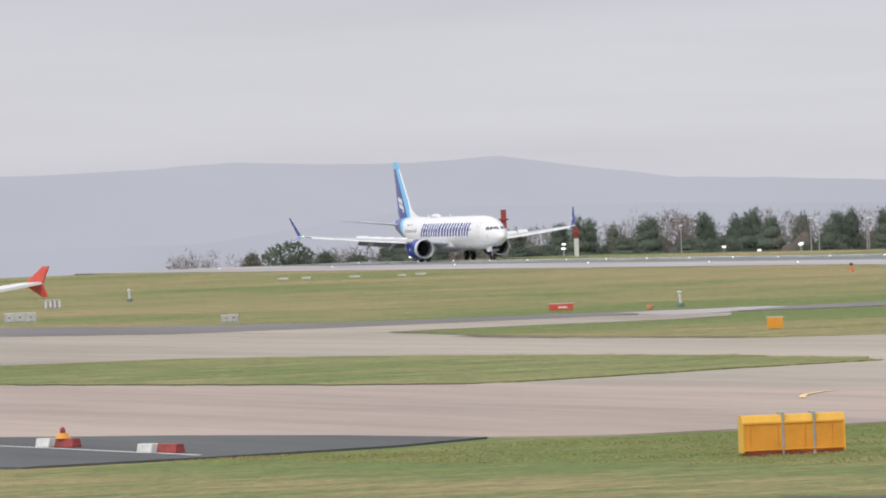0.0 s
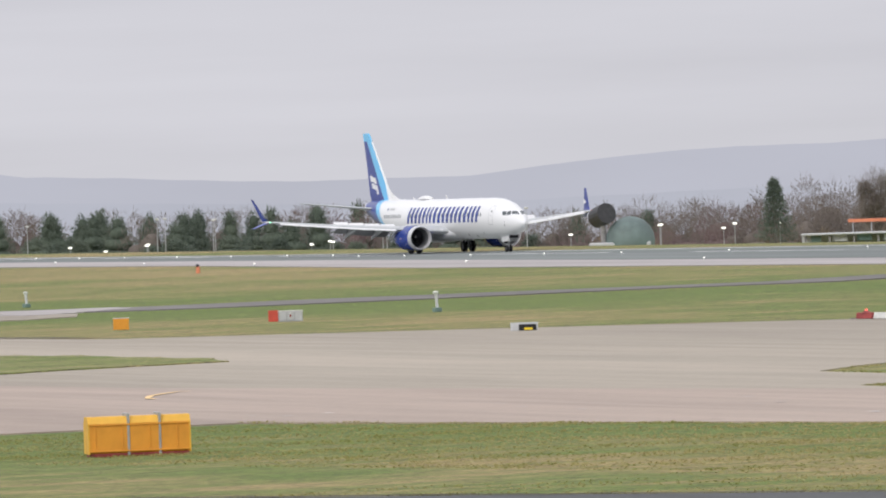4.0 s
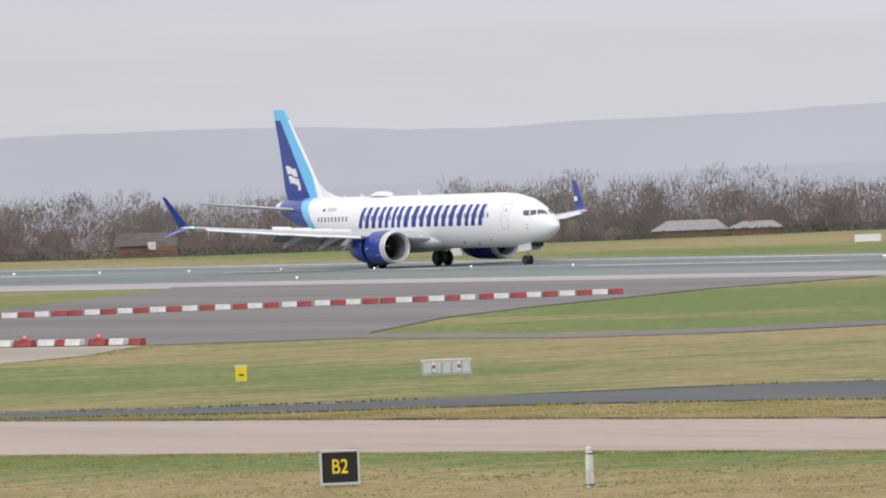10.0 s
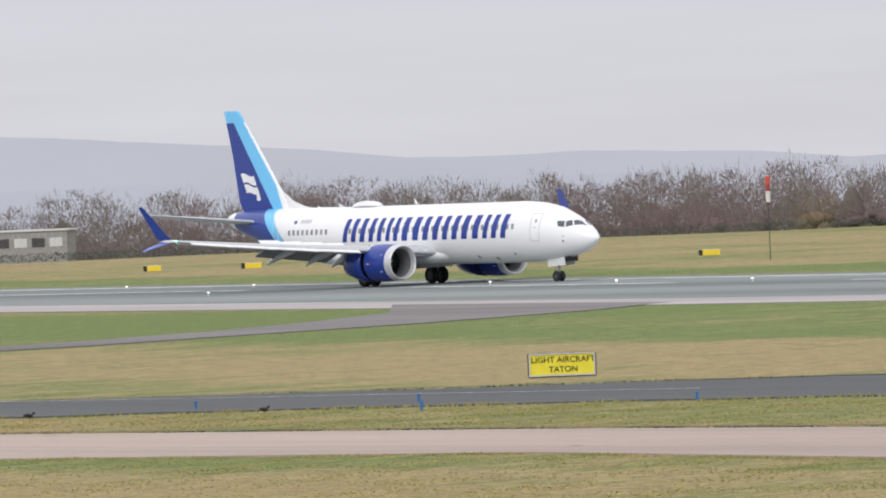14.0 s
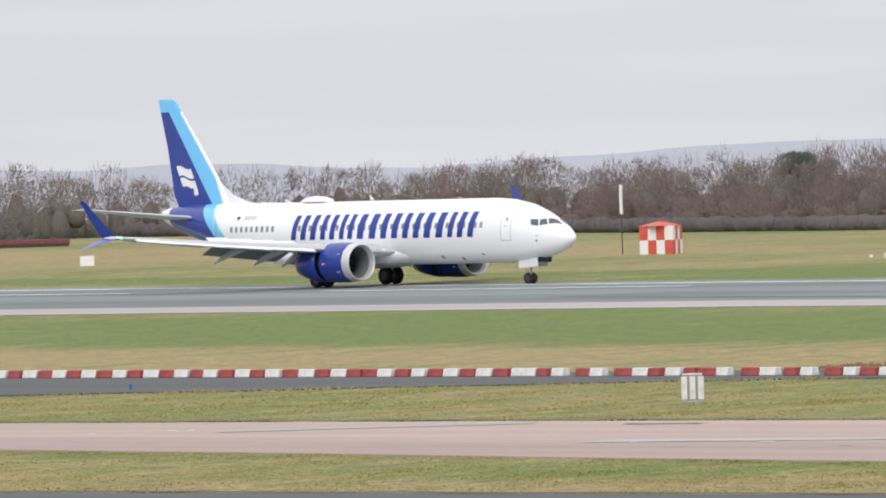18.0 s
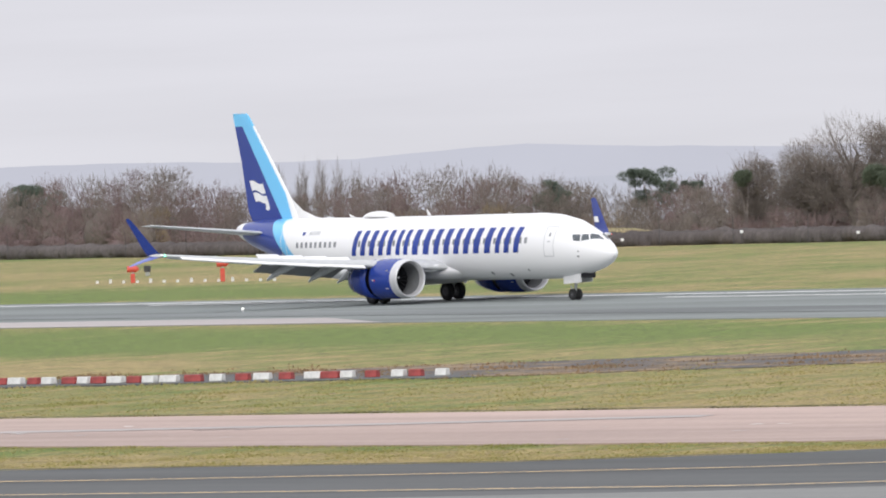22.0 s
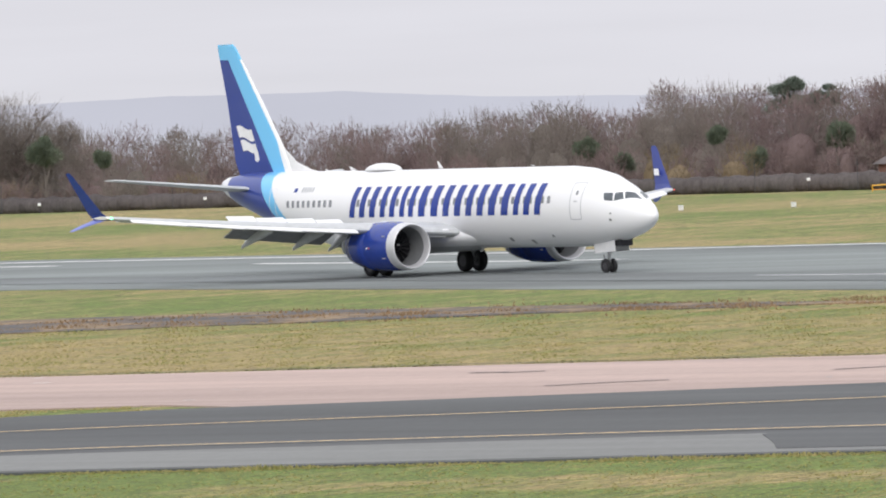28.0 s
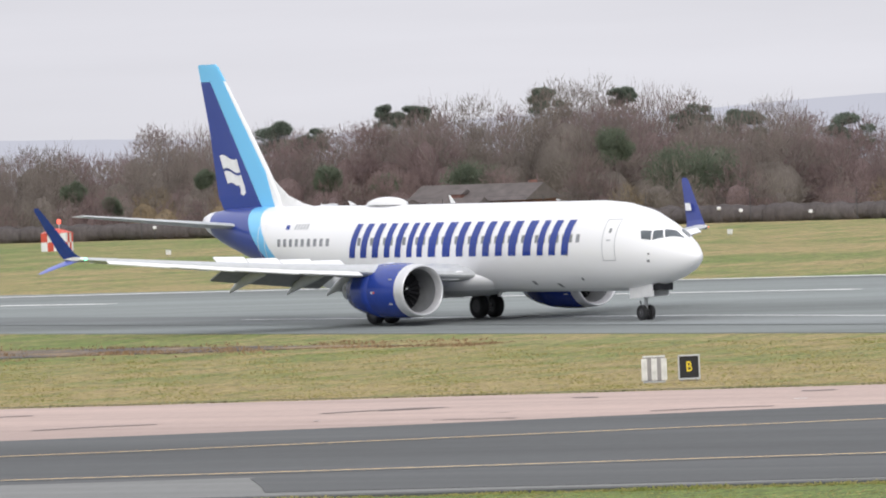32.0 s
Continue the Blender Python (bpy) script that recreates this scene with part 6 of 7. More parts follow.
def tufts():
    """Rough grass along the pavement edges and over the nearest grass."""
    rng = np.random.default_rng(8)
    out = []

    def along(pts, per_metre, h, spread):
        for (x0, y0), (x1, y1) in zip(pts, pts[1:]):
            n = int(math.hypot(x1 - x0, y1 - y0) * per_metre)
            t = rng.uniform(0, 1, n)
            scatter(np.stack([x0 + (x1 - x0) * t, y0 + (y1 - y0) * t], 1) + rng.normal(size=(n, 2)) * spread, h)

    def scatter(p, h):
        n = len(p)
        a = rng.uniform(0, 6.28, n)
        hh = 0.62 * h * rng.uniform(0.3, 1.25, n) * (0.6 + 0.5 * np.sin(p[:, 0] * 0.9) * np.sin(p[:, 1] * 0.7 + p[:, 0] * 0.23))
        w = rng.uniform(0.02, 0.07, n)
        lean = rng.normal(size=(n, 2)) * 0.06
        b = np.concatenate([p, np.full((n, 1), 0.02)], 1)
        d = np.stack([np.cos(a) * w, np.sin(a) * w, 0 * a], 1)
        out.append(np.stack([b - d, b + d, b + np.concatenate([lean, hh[:, None]], 1)], 1).reshape(-1, 3))

    far_pink, near_pink = (-252, -244, -206, -168, -137, -120, -100, -70, -23, 40), (131, 131.8, 137.8, 143, 145.1, 146.1, 146.5, 147.5, 154.9, 167)
    pink_x, pink_y = (-262, -252, -227, -185, -153, -128, -117, -105, -85, -73, -60, -50), (89.5, 102.4, 110.4, 121.9, 128.7, 125.5, 124.3, 122.7, 120.3, 119.3, 119.3, 121.5)
    dark_x, dark_y = (-194, -175, -155, -125, -108, -92, -80, -73, -63, -55, -48.2), (76.6, 89.7, 102.7, 102.9, 104.2, 105.6, 106.2, 107.2, 108.5, 112.8, 120)
    along(list(zip(pink_x, pink_y))[1:], 60, 0.12, 0.22)
    along(list(zip(dark_x, dark_y)), 60, 0.14, 0.22)
    along(list(zip(far_pink, near_pink)), 55, 0.15, 0.25)
    along([(-60, 75), (-37, 82.5), (-13, 88), (5, 92.4), (30, 100)], 90, 0.17, 0.3)
    along([(-420, 109), (-400, 98.5), (-368, 108), (-347, 111.6), (-329.4, 118), (-333.4, 130), (-341, 138.5), (-362, 139.6), (-389, 135.5), (-406, 128.6), (-413, 119)], 26, 0.09, 0.3)
    along([(-248, 129), (-261, 130.4), (-264, 134.5), (-270.2, 140.8)], 40, 0.1, 0.25)
    along([(-273.2, 138), (-280.2, 138.4), (-286.4, 143.5), (-291, 149), (-293.2, 154.5), (-298.2, 162.5), (-312.6, 182.5), (-326, 193)], 26, 0.09, 0.3)
    along([(-238.9, 132), (-228, 138.7), (-219, 146.2), (-211, 149.2), (-203, 151.8), (-192.4, 157.5), (-186, 160), (-172, 164.5), (-155, 172), (-142, 177.4), (-122, 180.5)], 30, 0.22, 0.35)
    along([(-247.7, 135.5), (-237.8, 140.5), (-231.3, 150), (-227.4, 159.4), (-215, 167), (-201.4, 176), (-187, 183.5)], 26, 0.2, 0.3)

    def band(n, x0, x1, low, high, h):
        """Short tufts over the grass between two edges."""
        x = rng.uniform(x0, x1, n)
        lo, hi = np.interp(x, *low) + 0.5, np.interp(x, *high) - 0.5
        p = np.stack([x, lo + (hi - lo) * rng.uniform(0, 1, n)], 1)
        clump = np.sin(p[:, 0] * 0.83 + 2 * np.sin(p[:, 1] * 0.31)) + np.sin(p[:, 1] * 0.57 + 1.5 * np.sin(p[:, 0] * 0.27))
        scatter(p[(hi > lo) & (clump + rng.normal(size=n) * 1.6 > -0.6)], h)

    band(170000, -125, 15, (far_pink, near_pink), ((-125, -110, -79, -48, 15), (196, 196, 200, 203, 178)), 0.075)
    band(95000, -235, -122, (far_pink, near_pink), ((-238, -228, -219, -211, -203, -192, -186, -172, -155, -142, -122), (132, 138.2, 145.8, 148.8, 151.4, 157.2, 159.8, 164.2, 171.8, 177, 180.2)), 0.075)
    band(90000, -194, -52, (dark_x, dark_y), (pink_x, pink_y), 0.075)
    band(55000, -248, -194, ((-248, -194), (76, 92)), (pink_x, pink_y), 0.08)
    n = 60000
    p = np.stack([rng.uniform(-75, 14, n), rng.uniform(56, 93, n)], 1)
    keep = p[:, 1] < np.interp(p[:, 0], (-75, -60, -37, -13, 5, 14), (69, 74.5, 82.5, 88, 92.5, 95))
    scatter(p[keep], 0.055)
    weeds = out
    out = []
    p = np.stack([rng.uniform(-150, -62, 26000), rng.normal(size=26000)], 1)
    mid = np.interp(p[:, 0], (-150, -122, -101, -83, -62), (189, 190, 202, 205.5, 206))
    wide = np.interp(p[:, 0], (-150, -122, -101, -83, -62), (3.5, 6, 6.5, 5, 2.5))
    p[:, 1] = mid + p[:, 1] * wide * 0.8
    keep = np.sin(p[:, 0] * 0.41 + 2 * np.sin(p[:, 1] * 0.5)) + np.sin(p[:, 1] * 0.9) + rng.normal(size=len(p)) * 0.6 > 0.2
    scatter(p[keep], 0.26)
    tagged(new("dead_weeds", soup("dead_weeds", np.concatenate(out), WEED)), "dead brown weeds over the old road strip", "weeds", kind="stuff")
    out = weeds
    tagged(new("grass_tufts", soup("grass_tufts", np.concatenate(out), TUFT)), "rough green and straw-coloured grass tufts along the pavement edges", "grass", kind="stuff")


WEED = twig_material("dead_weed", (0.22, 0.145, 0.085), (0.36, 0.25, 0.15))
TUFT = twig_material("tuft_grass", (0.21, 0.255, 0.06), (0.47, 0.39, 0.19), 0.5)
tufts()
# ---- airliner: x forward from the main wheels, y to port, z up from the ground ----
BLUE_C, SKY_C, WHITE_C = (0.017, 0.046, 0.285), (0.17, 0.56, 0.90), (0.87, 0.87, 0.885)


def paint_by_place(name, rules, rough=0.28):
    """Glossy paint in several colours: each rule (kx, kz, limit, colour) paints where kx*x + kz*z < limit."""
    n = Nodes(name, rough)
    sep = n.add("SeparateXYZ", Vector=n.pos)
    col = WHITE_C
    for kx, kz, limit, c in rules:
        v = n.math("ADD", n.math("MULTIPLY", sep.outputs["X"], kx), n.math("MULTIPLY", sep.outputs["Z"], kz))
        col = n.mix(n.math("LESS_THAN", v, limit), col, c)
    dirt = n.ramp(n.noise(0.5, 5, (0.4, 1, 1)), (0.3, (0.47, 0.47, 0.47)), (0.7, (0.52, 0.52, 0.52)))
    n.color(n.mix(0.5, col, dirt, "OVERLAY"))
    n.b.inputs["Coat Weight"].default_value = 0.3
    return n.m


LIVERY = paint_by_place("airliner_paint", [(1, 0.95, -12.46 + 4.80, SKY_C), (1, 0.96, -13.65 + 4.90, BLUE_C), (1, 0.15, -16.65, WHITE_C), (0, 1, 1.45, (0.70, 0.71, 0.73))])
BELLY = paint_by_place("belly_paint", [(0, 1, 1.42, (0.64, 0.65, 0.67))])
FIN_PAINT = paint_by_place("fin_paint", [(1, 0.77, -7.9, SKY_C), (-1, -0.45, 10.13, WHITE_C), (1, 0.69, -9.9, BLUE_C), (0, -1, -11.28, SKY_C)])
NAVY = plain("dark_blue_gloss", BLUE_C, 0.25, var=0.1)
MIDBLUE = plain("winglet_blue", (0.03, 0.05, 0.25), 0.3, var=0.1)
PALEBLUE = plain("pale_winglet_blue", (0.15, 0.19, 0.58), 0.3, var=0.1)
WINGGREY = plain("wing_grey", (0.50, 0.515, 0.53), 0.4, var=0.08)
WINGWHITE = plain("wing_white", (0.80, 0.80, 0.81), 0.35, var=0.05)
UNDERGREY = plain("flap_grey", (0.22, 0.225, 0.235), 0.5, var=0.15)
LIP = plain("polished_lip", (0.66, 0.66, 0.68), 0.36, 0.4, var=0.05)
FAN = plain("dark_fan", (0.016, 0.016, 0.02), 0.45, 0.4, var=0.3)
FANBLADE = plain("dark_blade", (0.035, 0.035, 0.04), 0.5, 0.3, var=0.2)
RIM = plain("brake_dust_metal", (0.075, 0.075, 0.08), 0.5, 0.5, var=0.2)
LINER = plain("inlet_liner_grey", (0.17, 0.175, 0.185), 0.5, var=0.1)
GLASS = plain("cockpit_glass", (0.10, 0.115, 0.13), 0.1, var=0.25, scale=1.2)
CABIN_GLASS = plain("cabin_glass", (0.27, 0.28, 0.30), 0.25, var=0.2)
SEAM = plain("panel_seam", (0.52, 0.53, 0.55), 0.5, var=0.1)

STATIONS = ((19.8, 2.76, 0.03, 0.03), (19.7, 2.765, 0.2, 0.2), (19.45, 2.78, 0.42, 0.42), (19.0, 2.82, 0.7, 0.72), (18.2, 2.91, 1.06, 1.09), (17.2, 3.02, 1.39, 1.43), (16.0, 3.16, 1.65, 1.75), (14.5, 3.25, 1.82, 1.95), (13, 3.3, 1.88, 2.005),
            (6, 3.3, 1.88, 2.005), (0, 3.3, 1.88, 2.005), (-5, 3.3, 1.88, 2.005), (-8, 3.41, 1.86, 1.93), (-11, 3.68, 1.7, 1.66), (-14, 4.1, 1.32, 1.27), (-16.5, 4.42, 0.86, 0.86), (-18, 4.62, 0.45, 0.5), (-18.55, 4.7, 0.2, 0.26), (-18.65, 4.71, 0.05, 0.06))


def hull(x):
    xs = [s[0] for s in reversed(STATIONS)]
    return [lerp_table(x, xs, [s[k] for s in reversed(STATIONS)]) for k in (1, 2, 3)]


def skin(x, phi, side=-1, out=0.006):
    """A point on the hull: phi is 0 at mid height and 90 degrees at the top."""
    z, w, h = hull(x)
    return (x, side * (w + out) * math.cos(radians(phi)), z + (h + out) * math.sin(radians(phi)))


def phi_of(x, z):
    c, w, h = hull(x)
    return math.degrees(math.asin(max(-1, min(1, (z - c) / h))))


def patch(corners, side=-1, out=0.008, n=5, bm=None):
    """A skin patch between four corners (x, phi), laid just over the hull."""
    bm = bm or bmesh.new()
    grid = []
    for i in range(n + 1):
        row = []
        for j in range(n + 1):
            u, v = i / n, j / n
            q = [(1 - u) * (1 - v) * corners[0][k] + u * (1 - v) * corners[1][k] + u * v * corners[2][k] + (1 - u) * v * corners[3][k] for k in (0, 1)]
            row.append(bm.verts.new(skin(q[0], q[1], side, out)))
        grid.append(row)
    for i in range(n):
        for j in range(n):
            f = (grid[i][j], grid[i + 1][j], grid[i + 1][j + 1], grid[i][j + 1])
            bm.faces.new(f if side < 0 else f[::-1])
    return bm


def flat(x0, z0, x1, z1, side=-1, out=0.008, n=4, lean=0.0, bm=None):
    return patch([(x0, phi_of(x0, z0)), (x1, phi_of(x1, z0)), (x1 + lean, phi_of(x1 + lean, z1)), (x0 + lean, phi_of(x0 + lean, z1))], side, out, n, bm)


def lathe(profile, at, sides=40, bm=None, caps=False):
    """Turns (x, r) pairs round the x axis."""
    bm = bm or bmesh.new()
    rings = [[bm.verts.new((at[0] + x, at[1] + r * math.cos(a), at[2] + r * math.sin(a))) for a in [k * math.tau / sides for k in range(sides)]] for x, r in profile]
    for p, q in zip(rings, rings[1:]):
        for k in range(sides):
            bm.faces.new((p[k], p[(k + 1) % sides], q[(k + 1) % sides], q[k]))
    if caps:
        bm.faces.new(rings[-1])
    return bm


FOIL = ((0, 0), (0.012, 0.022), (0.05, 0.045), (0.15, 0.068), (0.35, 0.075), (0.6, 0.052), (0.85, 0.02), (1, 0.003), (1, -0.003), (0.8, -0.018), (0.55, -0.035), (0.3, -0.045), (0.12, -0.04), (0.04, -0.028), (0.01, -0.014))


def foil_loft(sections, thick=1.0, upright=False, cut=1.0):
    """Lofts an aerofoil through sections (x of leading edge, y, z, chord)."""
    bm = bmesh.new()
    rows = []
    for x, y, z, c in sections:
        if upright:
            rows.append([bm.verts.new((x - c * u, y + c * v * thick, z)) for u, v in FOIL])
        else:
            rows.append([bm.verts.new((x - c * min(u, cut), y, z + c * v * thick)) for u, v in FOIL])
    m = len(FOIL)
    for a, b in zip(rows, rows[1:]):
        for k in range(m):
            bm.faces.new((a[k], a[(k + 1) % m], b[(k + 1) % m], b[k]))
    for r in (rows[0], rows[-1]):
        bm.faces.new(r)
    bmesh.ops.recalc_face_normals(bm, faces=bm.faces)
    return bm


def wing_at(y):
    """Leading edge x, z and chord at a span station."""
    y = abs(y)
    return lerp_table(y, (1.6, 17.35), (5.2, -2.45)), lerp_table(y, (1.6, 10, 17.35), (2.12, 2.78, 3.56)), lerp_table(y, (1.6, 5.8, 17.35), (7.2, 4.8, 1.6))


def plate(pts, thick, bm=None):
    """A thin solid between a quad and its copy moved by thick along its normal."""
    bm = bm or bmesh.new()
    p = [Vector(q) for q in pts]
    n = (p[1] - p[0]).cross(p[-1] - p[0]).normalized() * thick
    v = [bm.verts.new(q) for q in p]
    w = [bm.verts.new(q + n) for q in p]
    bm.faces.new(v[::-1])
    bm.faces.new(w)
    for i in range(len(p)):
        j = (i + 1) % len(p)
        bm.faces.new((v[i], v[j], w[j], w[i]))
    bmesh.ops.recalc_face_normals(bm, faces=bm.faces)
    return bm


SLEEVES = []


def airliner():
    root = tagged(new("airliner"), "white twin-engine airliner with dark blue tail and engines", "aeroplane")
    # fuselage
    bm = bmesh.new()
    xs = sorted({s[0] for s in STATIONS} | {13 - 1.5 * k for k in range(20)} | {13 + 0.5 * k for k in range(13)}, reverse=True)
    rings = []
    for x in xs:
        z, w, h = hull(x)
        rings.append([bm.verts.new((x, w * math.cos(a), z + h * math.sin(a))) for a in [k * math.tau / 56 for k in range(56)]])
    for a, b in zip(rings, rings[1:]):
        for k in range(56):
            bm.faces.new((a[k], a[(k + 1) % 56], b[(k + 1) % 56], b[k]))
    bm.faces.new(rings[0])
    bm.faces.new(rings[-1])
    bmesh.ops.recalc_face_normals(bm, faces=bm.faces)
    body = part("fuselage", bm, LIVERY, root, smooth=True)
    bm = bmesh.new()
    fair = [(7.2, 0.1, 0.1), (6.2, 1.3, 0.5), (4, 1.95, 0.85), (0, 2.05, 1.0), (-4, 1.95, 0.9), (-6.5, 1.3, 0.5), (-8, 0.2, 0.1)]
    rings = [[bm.verts.new((x, w * math.cos(a), 2.0 + h * math.sin(a))) for a in [k * math.tau / 28 for k in range(28)]] for x, w, h in fair]
    for a, b in zip(rings, rings[1:]):
        for k in range(28):
            bm.faces.new((a[k], a[(k + 1) % 28], b[(k + 1) % 28], b[k]))
    part("belly_fairing", bm, BELLY, root, "white wing-root belly fairing, grey below", True)
    # windows, doors, bars in place of the name
    glass = mesh_of("cabin_window", flat(-0.125, 3.52, 0.125, 3.87, -1, 0.012, 3), CABIN_GLASS)
    for side in (-1, 1):
        k = 0
        x = -10.0
        while x < 13.4:
            if not (-5.6 < x < -4.4):
                if -5 < x < 13:
                    w = new("cabin_window", glass)
                    w.parent = body
                    w.location = (x, 0, 0)
                    if side > 0:
                        w.scale = (1, -1, 1)
                else:
                    part("cabin_window", flat(x - 0.125, 3.52, x + 0.125, 3.87, side, 0.012, 3), CABIN_GLASS, body)
            x += 0.508
        for q in (((17.26, 3.66), (17.72, 3.61), (17.55, 4.0), (17.05, 4.02)), ((17.79, 3.61), (18.24, 3.69), (17.95, 4.02), (17.63, 4.0))):
            part("cockpit_window", patch([(x, phi_of(x, z - 0.06)) for x, z in q], side, 0.012, 5), GLASS, body, "dark cockpit side window")
        part("cockpit_window", patch([(18.30, phi_of(18.30, 3.64)), (18.93, 80), (18.38, 83), (18.01, phi_of(18.01, 3.97))], side, 0.014, 7), GLASS, body, "dark windscreen pane")
        for x0, x1, z0, z1 in ((15.0, 15.84, 2.68, 4.5), (-12.0, -11.3, 2.95, 4.55)):
            for a in ((x0, z0, x1, z0 + 0.045), (x0, z1 - 0.045, x1, z1), (x0, z0, x0 + 0.05, z1), (x1 - 0.05, z0, x1, z1)):
                part("door_seam", flat(*a, side, 0.010, 6), SEAM if x0 > 0 else WINGWHITE, body)
        part("door_handle", flat(15.3, 3.55, 15.55, 3.62, side, 0.014, 1), SEAM, body)
        part("door_window", flat(15.36, 3.9, 15.5, 4.1, side, 0.014, 2), CABIN_GLASS, body)
        for x0, x1 in ((1.6, 2.1), (2.7, 3.2)):
            part("door_seam", flat(x0, 3.45, x0 + 0.04, 4.3, side, 0.010, 4), SEAM, body)
        widths = (0.45, 1.45, 1.35, 1.25, 1.75, 1.6, 1.55, 1.75, 0.45, 1.5)
        x = -4.2
        for i, wd in enumerate(widths):
            bars = ((0, 1),) if wd < 0.6 else ((0, 0.33), (0.63, 0.97))
            for a, b in bars:
                part("title_bar", flat(x + a * wd, 2.97, x + b * wd, 4.50, side, 0.016, 8, 0.34), NAVY, body)
            x += wd + 0.42
        for k in range(5):
            part("registration_bar", flat(-8.9 + 0.24 * k, 4.3, -8.74 + 0.24 * k, 4.55, side, 0.012, 2, 0.05), SEAM, body)
        part("flag_mark", flat(-9.6, 4.3, -9.3, 4.5, side, 0.012, 2), NAVY, body)
        for x, z, s in ((17.7, 2.95, 0.05), (17.65, 2.65, 0.07), (13.0, 1.9, 0.08), (9.2, 1.75, 0.12), (10.9, 1.62, 0.12), (12.55, 2.98, 0.06)):
            part("probe", flat(x - s, z - s * 0.8, x + s, z + s * 0.8, side, 0.018, 1), UNDERGREY, body)
    bm = bmesh.new()
    rows = [[bm.verts.new((-5.1 + 2.9 * u, 0.5 * math.cos(a) * math.sin(math.pi * min(1, max(0.02, u))) ** 0.35, 5.30 + (0.36 * math.sin(a) + 0.02) * math.sin(math.pi * min(0.98, max(0.02, u))) ** 0.4)) for a in [math.pi * k / 12 for k in range(13)]] for u in [k / 14 for k in range(15)]]
    for a, b in zip(rows, rows[1:]):
        for k in range(12):
            bm.faces.new((a[k], a[k + 1], b[k + 1], b[k]))
    part("satcom_dome", bm, WINGWHITE, body, "white satellite dome on the roof", True)
    for x, z, h, c in ((1.34, 5.33, 0.36, 0.35), (-6.6, 5.33, 0.2, 0.5), (-8.9, 5.3, 0.15, 0.3), (9.5, 5.34, 0.06, 0.3)):
        part("blade_aerial", plate([(x + c, -0.015, z), (x, -0.015, z), (x - c * 0.4, -0.015, z + h), (x - c * 0.15, -0.015, z + h)], 0.03), WINGWHITE, body)
    # fin, tailplane
    fin = part("fin", foil_loft([(-11.7, 0, 4.9, 5.1), (-12.25, 0, 5.9, 5.15), (-14.6, 0, 9.0, 3.35), (-17.0, 0, 11.95, 1.7), (-17.25, 0, 12.1, 1.45)], 0.75, True), FIN_PAINT, root, "dark blue fin with a light blue leading band")
    part("dorsal_fillet", foil_loft([(-9.0, 0, 5.25, 5.0), (-10.3, 0, 5.45, 4.2), (-11.6, 0, 5.85, 3.0), (-12.6, 0, 6.5, 1.6), (-13.0, 0, 6.9, 0.9)], 0.35, True), WINGWHITE, root)
    for s in (-1, 1):
        def mark(pts):
            bmk = bmesh.new()
            v = [bmk.verts.new((x, 0.235 if s > 0 else -0.14, z)) for x, z in pts]
            bmk.faces.new(v if s < 0 else v[::-1])
            part("tail_mark", bmk, WINGWHITE, fin, "white two-part flag shape")
        wave = [(u, 0.11 * math.sin(5.2 * u + 0.5) - 0.05 * u) for u in [k / 9 for k in range(10)]]
        mark([(-17.02 + 1.42 * u, 7.74 + w) for u, w in wave] + [(-16.74 + 1.42 * u, 7.12 + w) for u, w in reversed(wave)])
        mark([(-16.68 + 1.42 * u, 6.99 + w) for u, w in wave] + [(-15.02, 6.36), (-14.93, 6.02), (-15.1, 5.9), (-15.36, 5.98), (-15.34, 6.22), (-15.46, 6.40)]
             + [(-16.42 + 1.42 * u, 6.42 + w) for u, w in reversed(wave[:6])])
        part("tailplane", foil_loft([(-14.0, s * 0.45, 4.42, 3.9), (-17.75, s * 7.05, 5.22, 1.5), (-18.05, s * 7.17, 5.23, 1.1)], 0.62), WINGGREY, root, "grey swept tailplane")
    # wings
    for s in (-1, 1):
        secs = [(*wing_at(y)[:1], s * y, wing_at(y)[1], wing_at(y)[2]) for y in (0.8, 1.6, 3.5, 5.8, 9, 13, 16.4, 17.35)]
        wing = part("wing", foil_loft(secs, 1.0, False, 0.80), WINGGREY, root, "grey wing with a white leading edge")
        bm = bmesh.new()
        for y0, y1 in ((6.3, 8.84), (8.85, 11.44), (11.45, 14.04), (14.05, 16.5)):
            a, b = wing_at(y0), wing_at(y1)
            plate([(a[0] + 0.25, s * y0, a[1] - 0.16), (b[0] + 0.22, s * y1, b[1] - 0.13), (b[0] - 0.12, s * y1, b[1] + 0.07), (a[0] - 0.15, s * y0, a[1] + 0.1)], 0.05, bm)
        part("slat", bm, WINGWHITE, wing, "white extended leading edge slat")
        a = wing_at(3.6)
        part("krueger_flap", plate([(a[0] + 0.45, s * 2.1, a[1] - 0.35), (a[0] - 0.75, s * 4.0, a[1] - 0.25), (a[0] - 0.9, s * 4.0, a[1] + 0.1), (a[0] + 0.75, s * 2.1, a[1] + 0.02)], 0.06), WINGWHITE, wing)
        for y0, y1 in ((2.1, 4.4), (5.3, 8.6), (8.65, 10.5)):
            a, b = wing_at(y0), wing_at(y1)
            drop = 0.45
            part("flap", plate([(a[0] - a[2] * 0.76, s * y0, a[1] - 0.05), (b[0] - b[2] * 0.76, s * y1, b[1] - 0.03), (b[0] - b[2] * 1.04, s * y1, b[1] - drop * b[2] / 4.5 - 0.12), (a[0] - a[2] * 1.02, s * y0, a[1] - drop * a[2] / 4.5 - 0.12)], 0.09), UNDERGREY, wing, "lowered grey flap")
        a, b = wing_at(10.7), wing_at(16.2)
